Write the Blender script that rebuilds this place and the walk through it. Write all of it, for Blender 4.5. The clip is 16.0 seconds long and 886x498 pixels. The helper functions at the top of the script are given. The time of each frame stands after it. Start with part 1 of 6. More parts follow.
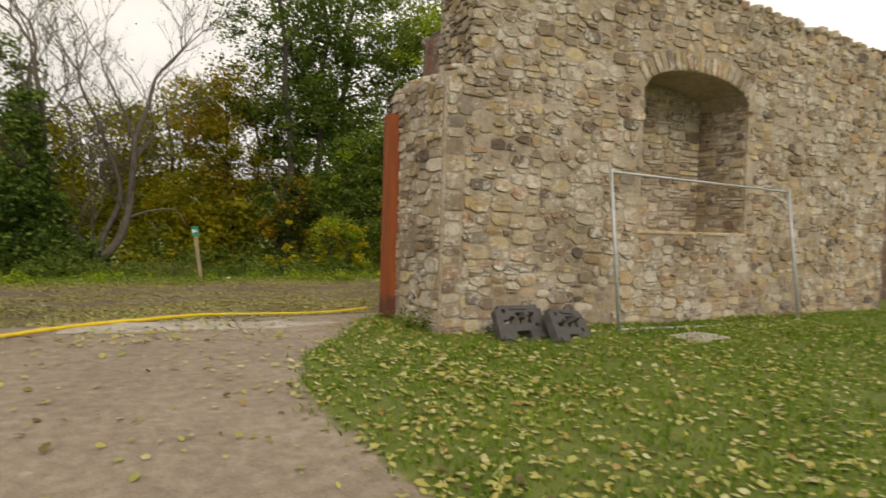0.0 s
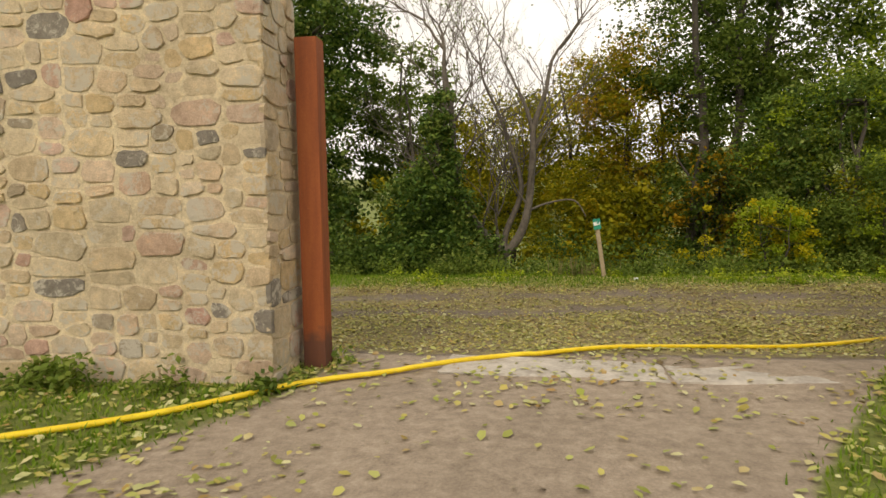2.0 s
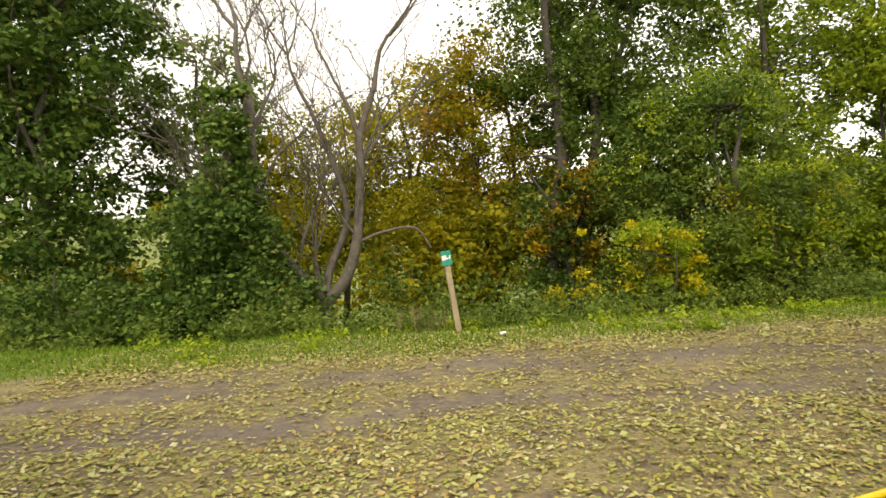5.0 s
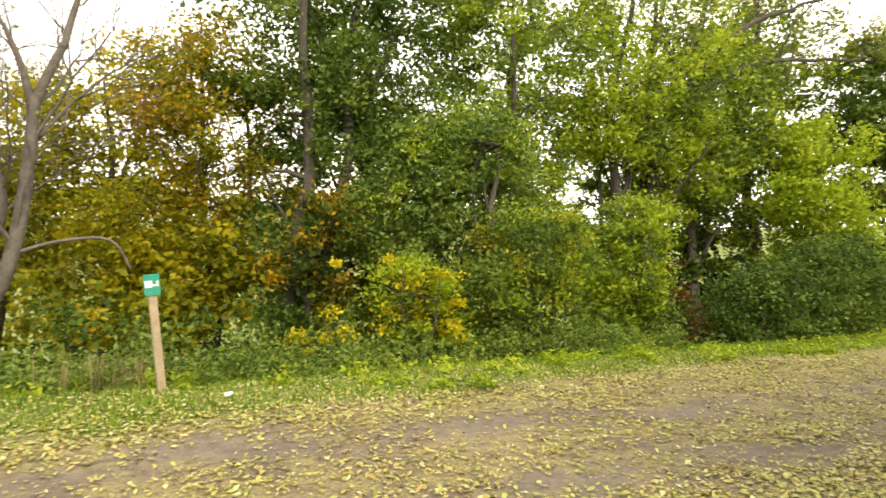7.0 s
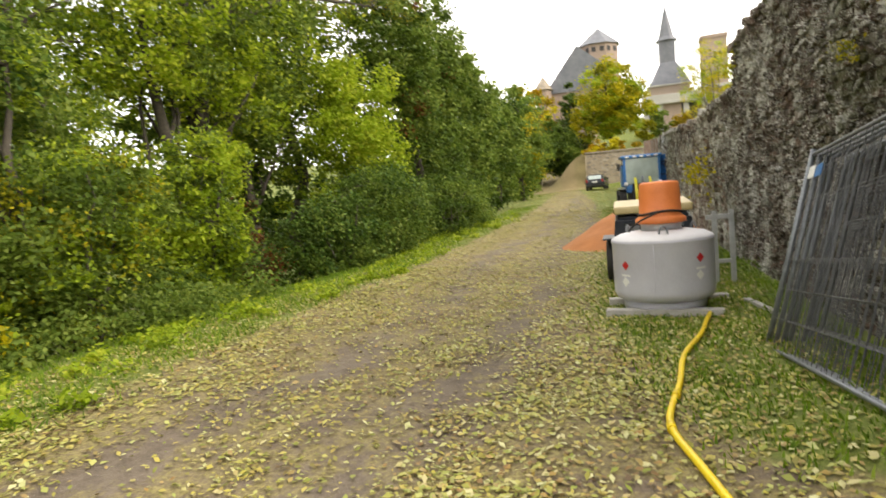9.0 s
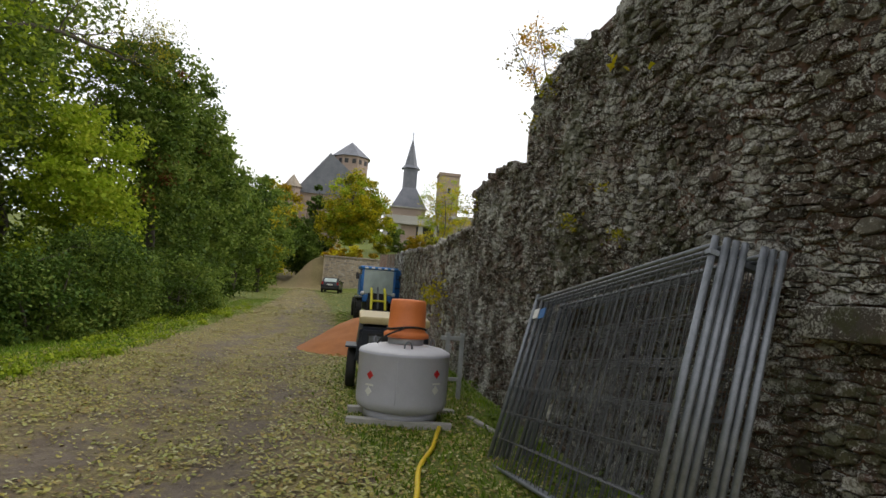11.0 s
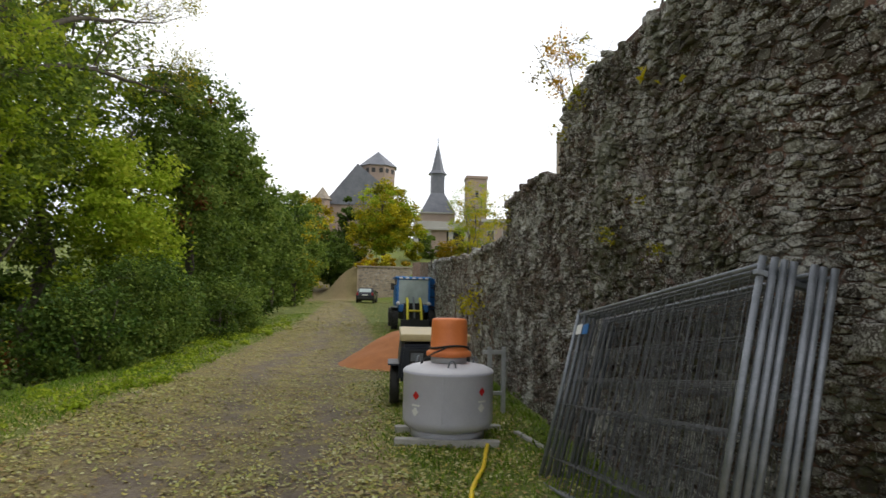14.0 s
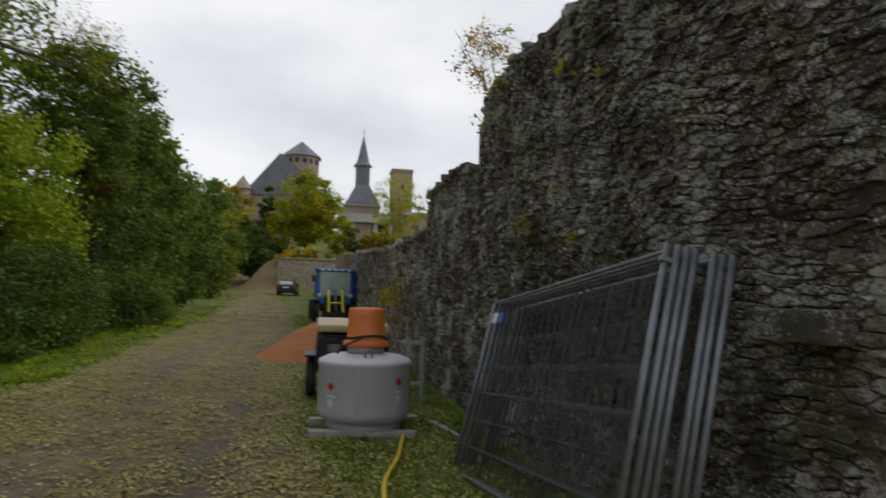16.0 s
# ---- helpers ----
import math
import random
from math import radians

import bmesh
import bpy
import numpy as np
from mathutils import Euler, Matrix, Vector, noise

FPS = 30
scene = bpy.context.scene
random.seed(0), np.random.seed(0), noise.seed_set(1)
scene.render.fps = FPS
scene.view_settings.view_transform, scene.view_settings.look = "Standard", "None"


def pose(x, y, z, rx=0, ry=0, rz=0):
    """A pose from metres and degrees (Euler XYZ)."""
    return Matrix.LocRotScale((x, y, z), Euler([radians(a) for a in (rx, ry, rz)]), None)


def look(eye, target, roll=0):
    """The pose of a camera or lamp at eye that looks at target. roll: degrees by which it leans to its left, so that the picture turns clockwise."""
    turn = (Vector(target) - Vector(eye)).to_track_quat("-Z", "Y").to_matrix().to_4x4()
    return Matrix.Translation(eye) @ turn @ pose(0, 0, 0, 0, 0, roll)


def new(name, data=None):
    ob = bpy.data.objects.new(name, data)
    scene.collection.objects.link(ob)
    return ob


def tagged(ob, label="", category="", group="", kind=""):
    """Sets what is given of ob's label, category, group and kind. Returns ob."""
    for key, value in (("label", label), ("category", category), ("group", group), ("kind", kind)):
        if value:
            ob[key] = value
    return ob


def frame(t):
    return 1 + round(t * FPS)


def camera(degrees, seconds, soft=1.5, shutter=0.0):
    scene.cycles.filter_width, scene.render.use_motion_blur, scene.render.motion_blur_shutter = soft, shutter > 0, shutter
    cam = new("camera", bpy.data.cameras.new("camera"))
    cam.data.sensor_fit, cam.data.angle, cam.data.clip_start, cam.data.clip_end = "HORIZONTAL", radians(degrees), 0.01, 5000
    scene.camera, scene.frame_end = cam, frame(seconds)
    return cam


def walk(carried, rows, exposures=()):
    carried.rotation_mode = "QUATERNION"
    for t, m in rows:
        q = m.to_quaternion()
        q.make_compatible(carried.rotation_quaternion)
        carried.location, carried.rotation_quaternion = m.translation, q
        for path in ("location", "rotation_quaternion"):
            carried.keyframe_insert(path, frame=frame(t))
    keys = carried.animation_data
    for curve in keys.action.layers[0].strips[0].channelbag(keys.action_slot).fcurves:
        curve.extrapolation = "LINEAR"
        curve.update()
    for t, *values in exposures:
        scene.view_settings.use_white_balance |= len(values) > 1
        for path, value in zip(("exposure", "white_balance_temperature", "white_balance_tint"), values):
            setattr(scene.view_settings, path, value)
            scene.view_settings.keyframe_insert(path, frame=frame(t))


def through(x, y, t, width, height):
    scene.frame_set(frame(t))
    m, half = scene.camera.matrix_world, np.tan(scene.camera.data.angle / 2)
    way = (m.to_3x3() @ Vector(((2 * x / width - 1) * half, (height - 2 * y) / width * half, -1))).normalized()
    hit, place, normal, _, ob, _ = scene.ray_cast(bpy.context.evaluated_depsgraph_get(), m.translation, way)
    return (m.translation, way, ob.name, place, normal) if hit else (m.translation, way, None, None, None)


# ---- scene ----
cam = camera(71.2, 16.0, 1.5, 0.18)
PATH = [
    (0, (-0.515, -8.339, 1.344), (0.41, -6.567, 1.275), 1.8),
    (0.5, (-0.507, -7.616, 1.409), (-0.014, -5.678, 1.357), -2.1),
    (1, (-0.393, -6.914, 1.411), (-0.336, -4.917, 1.315), 0.1),
    (1.5, (-0.393, -6.233, 1.434), (-0.662, -4.252, 1.431), 3.1),
    (2, (-0.351, -5.557, 1.471), (-0.623, -3.58, 1.338), -1.0),
    (2.5, (-0.3, -4.863, 1.527), (-0.657, -2.896, 1.474), 1.3),
    (3, (-0.363, -4.167, 1.541), (-0.829, -2.225, 1.437), -0.5),
    (3.5, (-0.2, -3.475, 1.505), (-0.26, -1.478, 1.43), 1.9),
    (3.7, (-0.14, -3.196, 1.573), (-0.095, -1.197, 1.518), -0.9),
    (5.8, (0.125, -0.411, 1.285), (0.583, 1.536, 1.268), 1.0),
    (6, (0.163, -0.204, 1.276), (0.731, 1.714, 1.273), 2.1),
    (6.5, (0.252, 0.272, 1.33), (1.059, 2.102, 1.309), 2.5),
    (7, (0.289, 0.785, 1.355), (1.336, 2.488, 1.414), 1.9),
    (7.5, (0.486, 1.202, 1.338), (1.804, 2.706, 1.323), 0.1),
    (8, (0.634, 1.595, 1.471), (2.109, 2.946, 1.445), -0.8),
    (8.5, (0.704, 2.036, 1.391), (2.428, 3.048, 1.337), -1.2),
    (8.7, (0.745, 2.21, 1.38), (2.587, 2.99, 1.412), -1.8),
    (9, (0.754, 2.48, 1.37), (2.664, 3.053, 1.217), -4.8),
    (9.5, (0.685, 2.7, 1.401), (2.683, 2.69, 1.486), -1.6),
    (10, (0.529, 2.8, 1.327), (2.506, 2.688, 1.612), -2.5),
    (10.2, (0.56, 2.8, 1.345), (2.528, 2.637, 1.665), 0.6),
    (12.3, (0.58, 2.792, 1.539), (2.543, 2.413, 1.516), 3.2),
    (12.5, (0.556, 2.803, 1.56), (2.512, 2.385, 1.568), 1.2),
    (13, (0.543, 2.802, 1.592), (2.503, 2.409, 1.664), 0.8),
    (13.5, (0.535, 2.8, 1.603), (2.489, 2.4, 1.745), 0.8),
    (14, (0.52, 2.889, 1.612), (2.505, 2.717, 1.778), 1.3),
    (14.5, (0.594, 2.893, 1.615), (2.581, 2.884, 1.846), 0.2),
    (15, (0.585, 2.921, 1.615), (2.562, 2.95, 1.91), 0.9),
    (15.5, (0.61, 2.9, 1.602), (2.591, 2.928, 1.875), 1.7),
    (16, (0.604, 2.801, 1.56), (2.555, 2.389, 1.712), 1.6),
]
EXPOSURES = [(0, -0.18, 7700, 12), (0.5, -0.06, 7700, 12), (1.0, 0.04, 7800, 12), (1.5, 0.05, 7900, 12), (2.0, 0.08, 7900, 12), (3.5, 0.16, 7900, 12), (5.8, 1.05, 7700, 10), (8.0, 1.28, 7900, 10), (8.5, 1.28, 7800, 10), (9.0, 1.02, 7500, 10), (9.5, 0.72, 7200, 10), (10.2, -0.45, 6700, 10), (12.3, 0.78, 6700, 10), (13, 0.7, 6700, 10), (13.5, 0.38, 6700, 10), (14.0, 0.02, 6600, 10), (14.5, -0.22, 6500, 10), (15, -0.58, 6500, 10), (15.5, -0.7, 6500, 10), (16, -0.68, 6500, 10)]
walk(cam, [(t, look(eye, target, roll)) for t, eye, target, roll in PATH], EXPOSURES)

# ---- world and sun: overcast autumn day ----
world = bpy.data.worlds.new("world")
scene.world = world
world.use_nodes = True
wn, wl = world.node_tree.nodes, world.node_tree.links
SUN_EL, SUN_AZ = radians(38), radians(200)
sky = wn.new("ShaderNodeTexSky")
sky.sky_type, sky.sun_disc, sky.sun_elevation, sky.sun_rotation = "NISHITA", False, SUN_EL, SUN_AZ
# a closed cloud cover over the clear sky
wco = wn.new("ShaderNodeTexCoord")
wmap = wn.new("ShaderNodeMapping")
wmap.inputs["Scale"].default_value = (1.0, 1.0, 2.6)
wnoise = wn.new("ShaderNodeTexNoise")
wnoise.inputs["Scale"].default_value, wnoise.inputs["Detail"].default_value = 2.2, 6
wramp = wn.new("ShaderNodeValToRGB")
wramp.color_ramp.elements[0].position, wramp.color_ramp.elements[0].color = 0.3, (8.7, 9.1, 9.9, 1)
wramp.color_ramp.elements[1].position, wramp.color_ramp.elements[1].color = 0.62, (12.5, 12.6, 12.8, 1)
wmix = wn.new("ShaderNodeMixRGB")
wmix.inputs["Fac"].default_value = 0.9
wl.new(wco.outputs["Generated"], wmap.inputs["Vector"])
wl.new(wmap.outputs["Vector"], wnoise.inputs["Vector"])
wl.new(wnoise.outputs["Fac"], wramp.inputs["Fac"])
wl.new(sky.outputs["Color"], wmix.inputs["Color1"])
wl.new(wramp.outputs["Color"], wmix.inputs["Color2"])
# the cover is thinner, and brighter, towards the open valley
wsep = wn.new("ShaderNodeSeparateXYZ")
wl.new(wco.outputs["Generated"], wsep.inputs["Vector"])
wthin = wn.new("ShaderNodeMapRange")
wthin.interpolation_type = "SMOOTHSTEP"
for sock, v in (("From Min", -0.4), ("From Max", 1.0), ("To Min", 0.9), ("To Max", 1.28)):
    wthin.inputs[sock].default_value = v
wl.new(wsep.outputs["X"], wthin.inputs["Value"])
wmul = wn.new("ShaderNodeMixRGB")
wmul.blend_type = "MULTIPLY"
wmul.inputs["Fac"].default_value = 1.0
wl.new(wmix.outputs["Color"], wmul.inputs["Color1"])
wl.new(wthin.outputs["Result"], wmul.inputs["Color2"])
wl.new(wmul.outputs["Color"], wn["Background"].inputs["Color"])
wn["Background"].inputs["Strength"].default_value = 0.10
sun = new("sun", bpy.data.lights.new("sun", "SUN"))
sun.data.energy, sun.data.angle, sun.data.color = 1.4, radians(25), (1.0, 0.96, 0.9)
sun_dir = Vector((math.sin(SUN_AZ) * math.cos(SUN_EL), math.cos(SUN_AZ) * math.cos(SUN_EL), math.sin(SUN_EL)))
sun.matrix_world = look(sun_dir * 50, (0, 0, 0))

# ---- materials ----
rng = np.random.default_rng(7)


class Mat:
    """A node material under construction."""

    def __init__(self, name):
        self.m = bpy.data.materials.new(name)
        self.m.use_nodes = True
        self.n, self.l = self.m.node_tree.nodes, self.m.node_tree.links
        self.b = self.n["Principled BSDF"]
        self.pos = self.n.new("ShaderNodeNewGeometry")
        self.oc = self.n.new("ShaderNodeTexCoord")

    def noise(self, scale, detail=4, rough=0.55, coords=None, dist=0.0):
        t = self.n.new("ShaderNodeTexNoise")
        t.inputs["Scale"].default_value, t.inputs["Detail"].default_value = scale, detail
        t.inputs["Roughness"].default_value, t.inputs["Distortion"].default_value = rough, dist
        self.l.new(coords or self.oc.outputs["Object"], t.inputs["Vector"])
        return t.outputs["Fac"]

    def ramp(self, fac, stops):
        r = self.n.new("ShaderNodeValToRGB")
        e = r.color_ramp.elements
        while len(e) < len(stops):
            e.new(0.5)
        for k, (p, c) in enumerate(stops):
            e[k].position, e[k].color = p, (c if len(c) == 4 else (*c, 1))
        self.l.new(fac, r.inputs["Fac"])
        return r.outputs["Color"]

    def mix(self, fac, a, b, mode="MIX"):
        x = self.n.new("ShaderNodeMixRGB")
        x.blend_type = mode
        for sock, v in (("Fac", fac), ("Color1", a), ("Color2", b)):
            if isinstance(v, (int, float)):
                x.inputs[sock].default_value = v
            elif isinstance(v, tuple):
                x.inputs[sock].default_value = v if len(v) == 4 else (*v, 1)
            else:
                self.l.new(v, x.inputs[sock])
        return x.outputs["Color"]

    def math(self, op, a, b=0.0):
        x = self.n.new("ShaderNodeMath")
        x.operation = op
        for k, v in enumerate((a, b)):
            if isinstance(v, (int, float)):
                x.inputs[k].default_value = v
            else:
                self.l.new(v, x.inputs[k])
        return x.outputs["Value"]

    def bump(self, height, strength=0.5, distance=0.02):
        x = self.n.new("ShaderNodeBump")
        x.inputs["Strength"].default_value, x.inputs["Distance"].default_value = strength, distance
        self.l.new(height, x.inputs["Height"])
        self.l.new(x.outputs["Normal"], self.b.inputs["Normal"])
        return x

    def done(self, color=None, rough=0.8, metal=0.0):
        for sock, v in (("Base Color", color), ("Roughness", rough), ("Metallic", metal)):
            if v is None:
                continue
            if isinstance(v, (int, float)):
                self.b.inputs[sock].default_value = v
            elif isinstance(v, tuple):
                self.b.inputs[sock].default_value = v if len(v) == 4 else (*v, 1)
            else:
                self.l.new(v, self.b.inputs[sock])
        return self.m


def plain(name, a, b, scale=12.0, rough=0.6, metal=0.0, bump=0.15, fine=90.0):
    """A surface that varies between two colours at two scales, with a fine relief."""
    m = Mat(name)
    big, small = m.noise(scale, 5), m.noise(fine, 3)
    f = m.mix(0.35, big, small)
    col = m.ramp(f, ((0.32, a), (0.68, b)))
    m.bump(small, bump, 0.004)
    return m.done(col, m.ramp(big, ((0.3, (rough * 0.85,) * 3), (0.7, (min(1, rough * 1.15),) * 3))), metal)


def leaf_mat(name, colors, through=0.35):
    """Leaves: colours picked leaf by leaf, shifting over the crown, partly let through by light."""
    m = Mat(name)
    big = m.noise(0.55, 3)
    f = m.math("ADD", m.math("MULTIPLY", m.pos.outputs["Random Per Island"], 0.62), m.math("MULTIPLY", m.math("SUBTRACT", big, 0.31), 1.0))
    n = len(colors)
    col = m.ramp(f, tuple((0.08 + 0.84 * k / max(1, n - 1), c) for k, c in enumerate(colors)))
    m.done(col, 0.6)
    m.b.inputs["Specular IOR Level"].default_value = 0.22
    tr = m.n.new("ShaderNodeBsdfTranslucent")
    mx = m.n.new("ShaderNodeMixShader")
    mx.inputs["Fac"].default_value = through
    m.l.new(col, tr.inputs["Color"])
    m.l.new(m.b.outputs["BSDF"], mx.inputs[1])
    m.l.new(tr.outputs["BSDF"], mx.inputs[2])
    m.l.new(mx.outputs["Shader"], m.n["Material Output"].inputs["Surface"])
    return m.m


# ---- mesh helpers ----
def link_mesh(name, verts, faces, material, smooth=False):
    me = bpy.data.meshes.new(name)
    me.from_pydata(verts, [], faces)
    me.materials.append(material)
    if smooth:
        me.polygons.foreach_set("use_smooth", np.ones(len(me.polygons), dtype=bool))
    me.update()
    return new(name, me)


def quads_mesh(name, verts, material, per=4):
    """Many loose faces of `per` corners each, as one mesh: verts is (N, per, 3)."""
    n = len(verts)
    me = bpy.data.meshes.new(name)
    me.vertices.add(n * per)
    me.vertices.foreach_set("co", np.ascontiguousarray(verts, dtype=np.float32).ravel())
    me.loops.add(n * per)
    me.loops.foreach_set("vertex_index", np.arange(n * per, dtype=np.int32))
    me.polygons.add(n)
    me.polygons.foreach_set("loop_start", np.arange(0, n * per, per, dtype=np.int32))
    me.materials.append(material)
    me.update(calc_edges=True)
    return new(name, me)


def part(name, bm, material, parent, label=""):
    me = bpy.data.meshes.new(name)
    bm.to_mesh(me)
    bm.free()
    me.materials.append(material)
    ob = new(name, me)
    ob.parent = parent
    return tagged(ob, label)


def under(ob, parent, label=""):
    ob.parent = parent
    return tagged(ob, label)


def thing(name, m, label, category, group="", kind=""):
    ob = new(name)
    ob.matrix_world = m
    ob.empty_display_size = 0.1
    return tagged(ob, label, category, group, kind)


def bm_box(sx, sy, sz, at=(0, 0, 0), bevel=0.0, turn=None, bm=None, segments=2):
    """A box of that size centred on `at`, edges rounded."""
    b2 = bmesh.new()
    bmesh.ops.create_cube(b2, size=1)
    bmesh.ops.scale(b2, vec=(sx, sy, sz), verts=b2.verts)
    if bevel:
        bmesh.ops.bevel(b2, geom=b2.edges[:], offset=bevel, segments=segments, profile=0.6, affect="EDGES", clamp_overlap=True)
    mat = Matrix.Translation(at) @ (turn or Matrix())
    bmesh.ops.transform(b2, matrix=mat, verts=b2.verts)
    return join(b2, bm)


def join(b2, bm):
    if bm is None:
        return b2
    me = bpy.data.meshes.new("tmp")
    b2.to_mesh(me)
    b2.free()
    bm.from_mesh(me)
    bpy.data.meshes.remove(me)
    return bm


def bm_tube(points, radii, sides=8, bm=None, cap=True, smooth=True):
    """A round, tapering tube along points."""
    bm = bm or bmesh.new()
    pts = [Vector(p) for p in points]
    if isinstance(radii, (int, float)):
        radii = [radii] * len(pts)
    rings, side = [], None
    for k, p in enumerate(pts):
        d = (pts[min(k + 1, len(pts) - 1)] - pts[max(k - 1, 0)]).normalized()
        if side is None:
            side = d.orthogonal().normalized()
        side = (side - d * side.dot(d)).normalized()
        up = d.cross(side)
        rings.append([bm.verts.new(p + (side * math.cos(a) + up * math.sin(a)) * radii[k]) for a in (2 * math.pi * j / sides for j in range(sides))])
    for a, b in zip(rings, rings[1:]):
        for j in range(sides):
            f = bm.faces.new((a[j], a[(j + 1) % sides], b[(j + 1) % sides], b[j]))
            f.smooth = smooth
    if cap:
        bm.faces.new(rings[0][::-1])
        bm.faces.new(rings[-1])
    return bm


def bm_lathe(profile, sides=32, bm=None, at=(0, 0, 0)):
    """A turned body: profile is (radius, height) from below upwards."""
    bm = bm or bmesh.new()
    rings = []
    for r, z in profile:
        if r < 1e-5:
            rings.append([bm.verts.new((at[0], at[1], at[2] + z))])
        else:
            rings.append([bm.verts.new((at[0] + r * math.cos(a), at[1] + r * math.sin(a), at[2] + z)) for a in (2 * math.pi * j / sides for j in range(sides))])
    for a, b in zip(rings, rings[1:]):
        for j in range(sides):
            k = (j + 1) % sides
            if len(a) == 1:
                f = bm.faces.new((a[0], b[k], b[j]))
            elif len(b) == 1:
                f = bm.faces.new((a[j], a[k], b[0]))
            else:
                f = bm.faces.new((a[j], a[k], b[k], b[j]))
            f.smooth = True
    return bm


def sstep(a, b, x):
    t = np.clip((x - a) / (b - a), 0, 1)
    return t * t * (3 - 2 * t)


def ground_z(x, y):
    """Height of the ground: a low sill at the gate, the lane a little lower, a bank dropping off behind the verge, a hill far off."""
    x, y = np.asarray(x, float), np.asarray(y, float)
    z = -0.18 * sstep(0.3, 2.2, y) * (1 - 0.4 * sstep(3, 7, x) * (1 - sstep(2.2, 4.2, y)))
    z = z + 0.32 * sstep(2.0, 0.9, y) * sstep(0.3, 0.6, y) * sstep(3.0, 3.5, x) * sstep(5.8, 4.0, x)
    z = z + 0.08 * sstep(4.5, 7.5, y) * (1 - sstep(8, 9, y))
    z = z - 1.0 * sstep(8.9, 14, y) * sstep(50, 30, x) - 3.0 * sstep(14, 40, y) * sstep(90, 50, x)
    z = z + np.interp(x, (15, 29, 58, 66, 90, 140, 260), (0, 0.3, 1.35, 1.55, 3.4, 9, 12))
    z = z + (3.3 * sstep(66.2, 67.6, x) + 3.2 * sstep(75, 110, x)) * sstep(11, 6.6, y) + 4.0 * sstep(70, 110, x) * sstep(14, 30, y)
    z = z + 26.0 * sstep(120, 420, y) - 0.12 * sstep(-3, -9, y)
    return z + 0.02 * np.sin(1.7 * x + 0.6 * y) * np.sin(1.3 * y - 0.4 * x)


def gz(x, y):
    return float(ground_z(x, y))


def leaves(name, centres, size, material, up=0.35, aspect=0.62, seed=0):
    """One folded rhombus (two faces) a leaf."""
    g = np.random.default_rng(seed)
    n = len(centres)
    d = g.normal(size=(n, 3))
    d[:, 2] *= 0.7
    d /= np.linalg.norm(d, axis=1)[:, None]
    nrm = g.normal(size=(n, 3))
    nrm[:, 2] += up * 3
    s = np.cross(d, nrm)
    s /= np.linalg.norm(s, axis=1)[:, None] + 1e-9
    fold = np.cross(s, d)
    L = (size * g.uniform(0.6, 1.25, n))[:, None]
    a, b = centres - d * L * 0.5, centres + d * L * 0.5
    mid = centres - fold * L * 0.07
    l, r = centres + s * L * aspect * 0.5 + fold * L * 0.08, centres - s * L * aspect * 0.5 + fold * L * 0.08
    v = np.stack([a, l, b, r], 1)
    me_v = v.reshape(-1, 3)
    me = bpy.data.meshes.new(name)
    me.vertices.add(n * 4)
    me.vertices.foreach_set("co", np.ascontiguousarray(me_v, dtype=np.float32).ravel())
    base = np.arange(n, dtype=np.int32)[:, None] * 4
    idx = (base + np.array([[0, 2, 1, 0, 3, 2]], dtype=np.int32)).ravel()
    me.loops.add(n * 6)
    me.loops.foreach_set("vertex_index", idx)
    me.polygons.add(n * 2)
    me.polygons.foreach_set("loop_start", np.arange(0, n * 6, 3, dtype=np.int32))
    me.materials.append(material)
    me.update(calc_edges=True)
    return new(name, me)


def clump_points(clumps, n, seed, shell=0.55, lump=0.28):
    """n places in a crown made of many small lumps, spread over bigger ellipsoids (x, y, z, rx, ry, rz), denser towards the outside."""
    g = np.random.default_rng(seed)
    c = np.array(clumps, float)
    w = (c[:, 3] * c[:, 4] + c[:, 4] * c[:, 5] + c[:, 3] * c[:, 5])
    nl = max(8, n // 90)
    pick = g.choice(len(c), nl, p=w / w.sum())
    d = g.normal(size=(nl, 3))
    d /= np.linalg.norm(d, axis=1)[:, None]
    r = g.uniform(0, 1, nl) ** (1 / 3) * (1 - shell) + shell
    r = np.where(g.uniform(size=nl) < 0.3, r * g.uniform(0.3, 1, nl), r)
    lumps = c[pick, :3] + d * c[pick, 3:] * r[:, None]
    lr = lump * g.uniform(0.6, 1.5, nl) * np.cbrt(c[pick, 3] * c[pick, 4] * c[pick, 5]) ** 0.6
    k = g.integers(0, nl, n)
    q = g.normal(size=(n, 3)) * np.array([1, 1, 0.7])
    return lumps[k] + q * lr[k][:, None] * 0.55


# ---- colours of leaves, bark, stone ----
LEAF_DEEP = leaf_mat("leaf_deep_green", ((0.030, 0.058, 0.008), (0.062, 0.112, 0.014), (0.125, 0.185, 0.026)))
LEAF_MID = leaf_mat("leaf_green", ((0.062, 0.108, 0.017), (0.143, 0.215, 0.031), (0.265, 0.325, 0.068)), 0.45)
LEAF_LIME = leaf_mat("leaf_yellow_green", ((0.160, 0.250, 0.014), (0.30, 0.405, 0.024), (0.50, 0.54, 0.060)), 0.5)
LEAF_OLIVE = leaf_mat("leaf_olive_turning", ((0.090, 0.112, 0.010), (0.220, 0.240, 0.016), (0.410, 0.375, 0.020), (0.510, 0.380, 0.022)), 0.46)
LEAF_GOLD = leaf_mat("leaf_gold", ((0.22, 0.22, 0.012), (0.50, 0.44, 0.018), (0.70, 0.57, 0.022)), 0.45)
LEAF_ORANGE = leaf_mat("leaf_orange_brown", ((0.130, 0.130, 0.009), (0.340, 0.240, 0.012), (0.520, 0.290, 0.014)), 0.42)
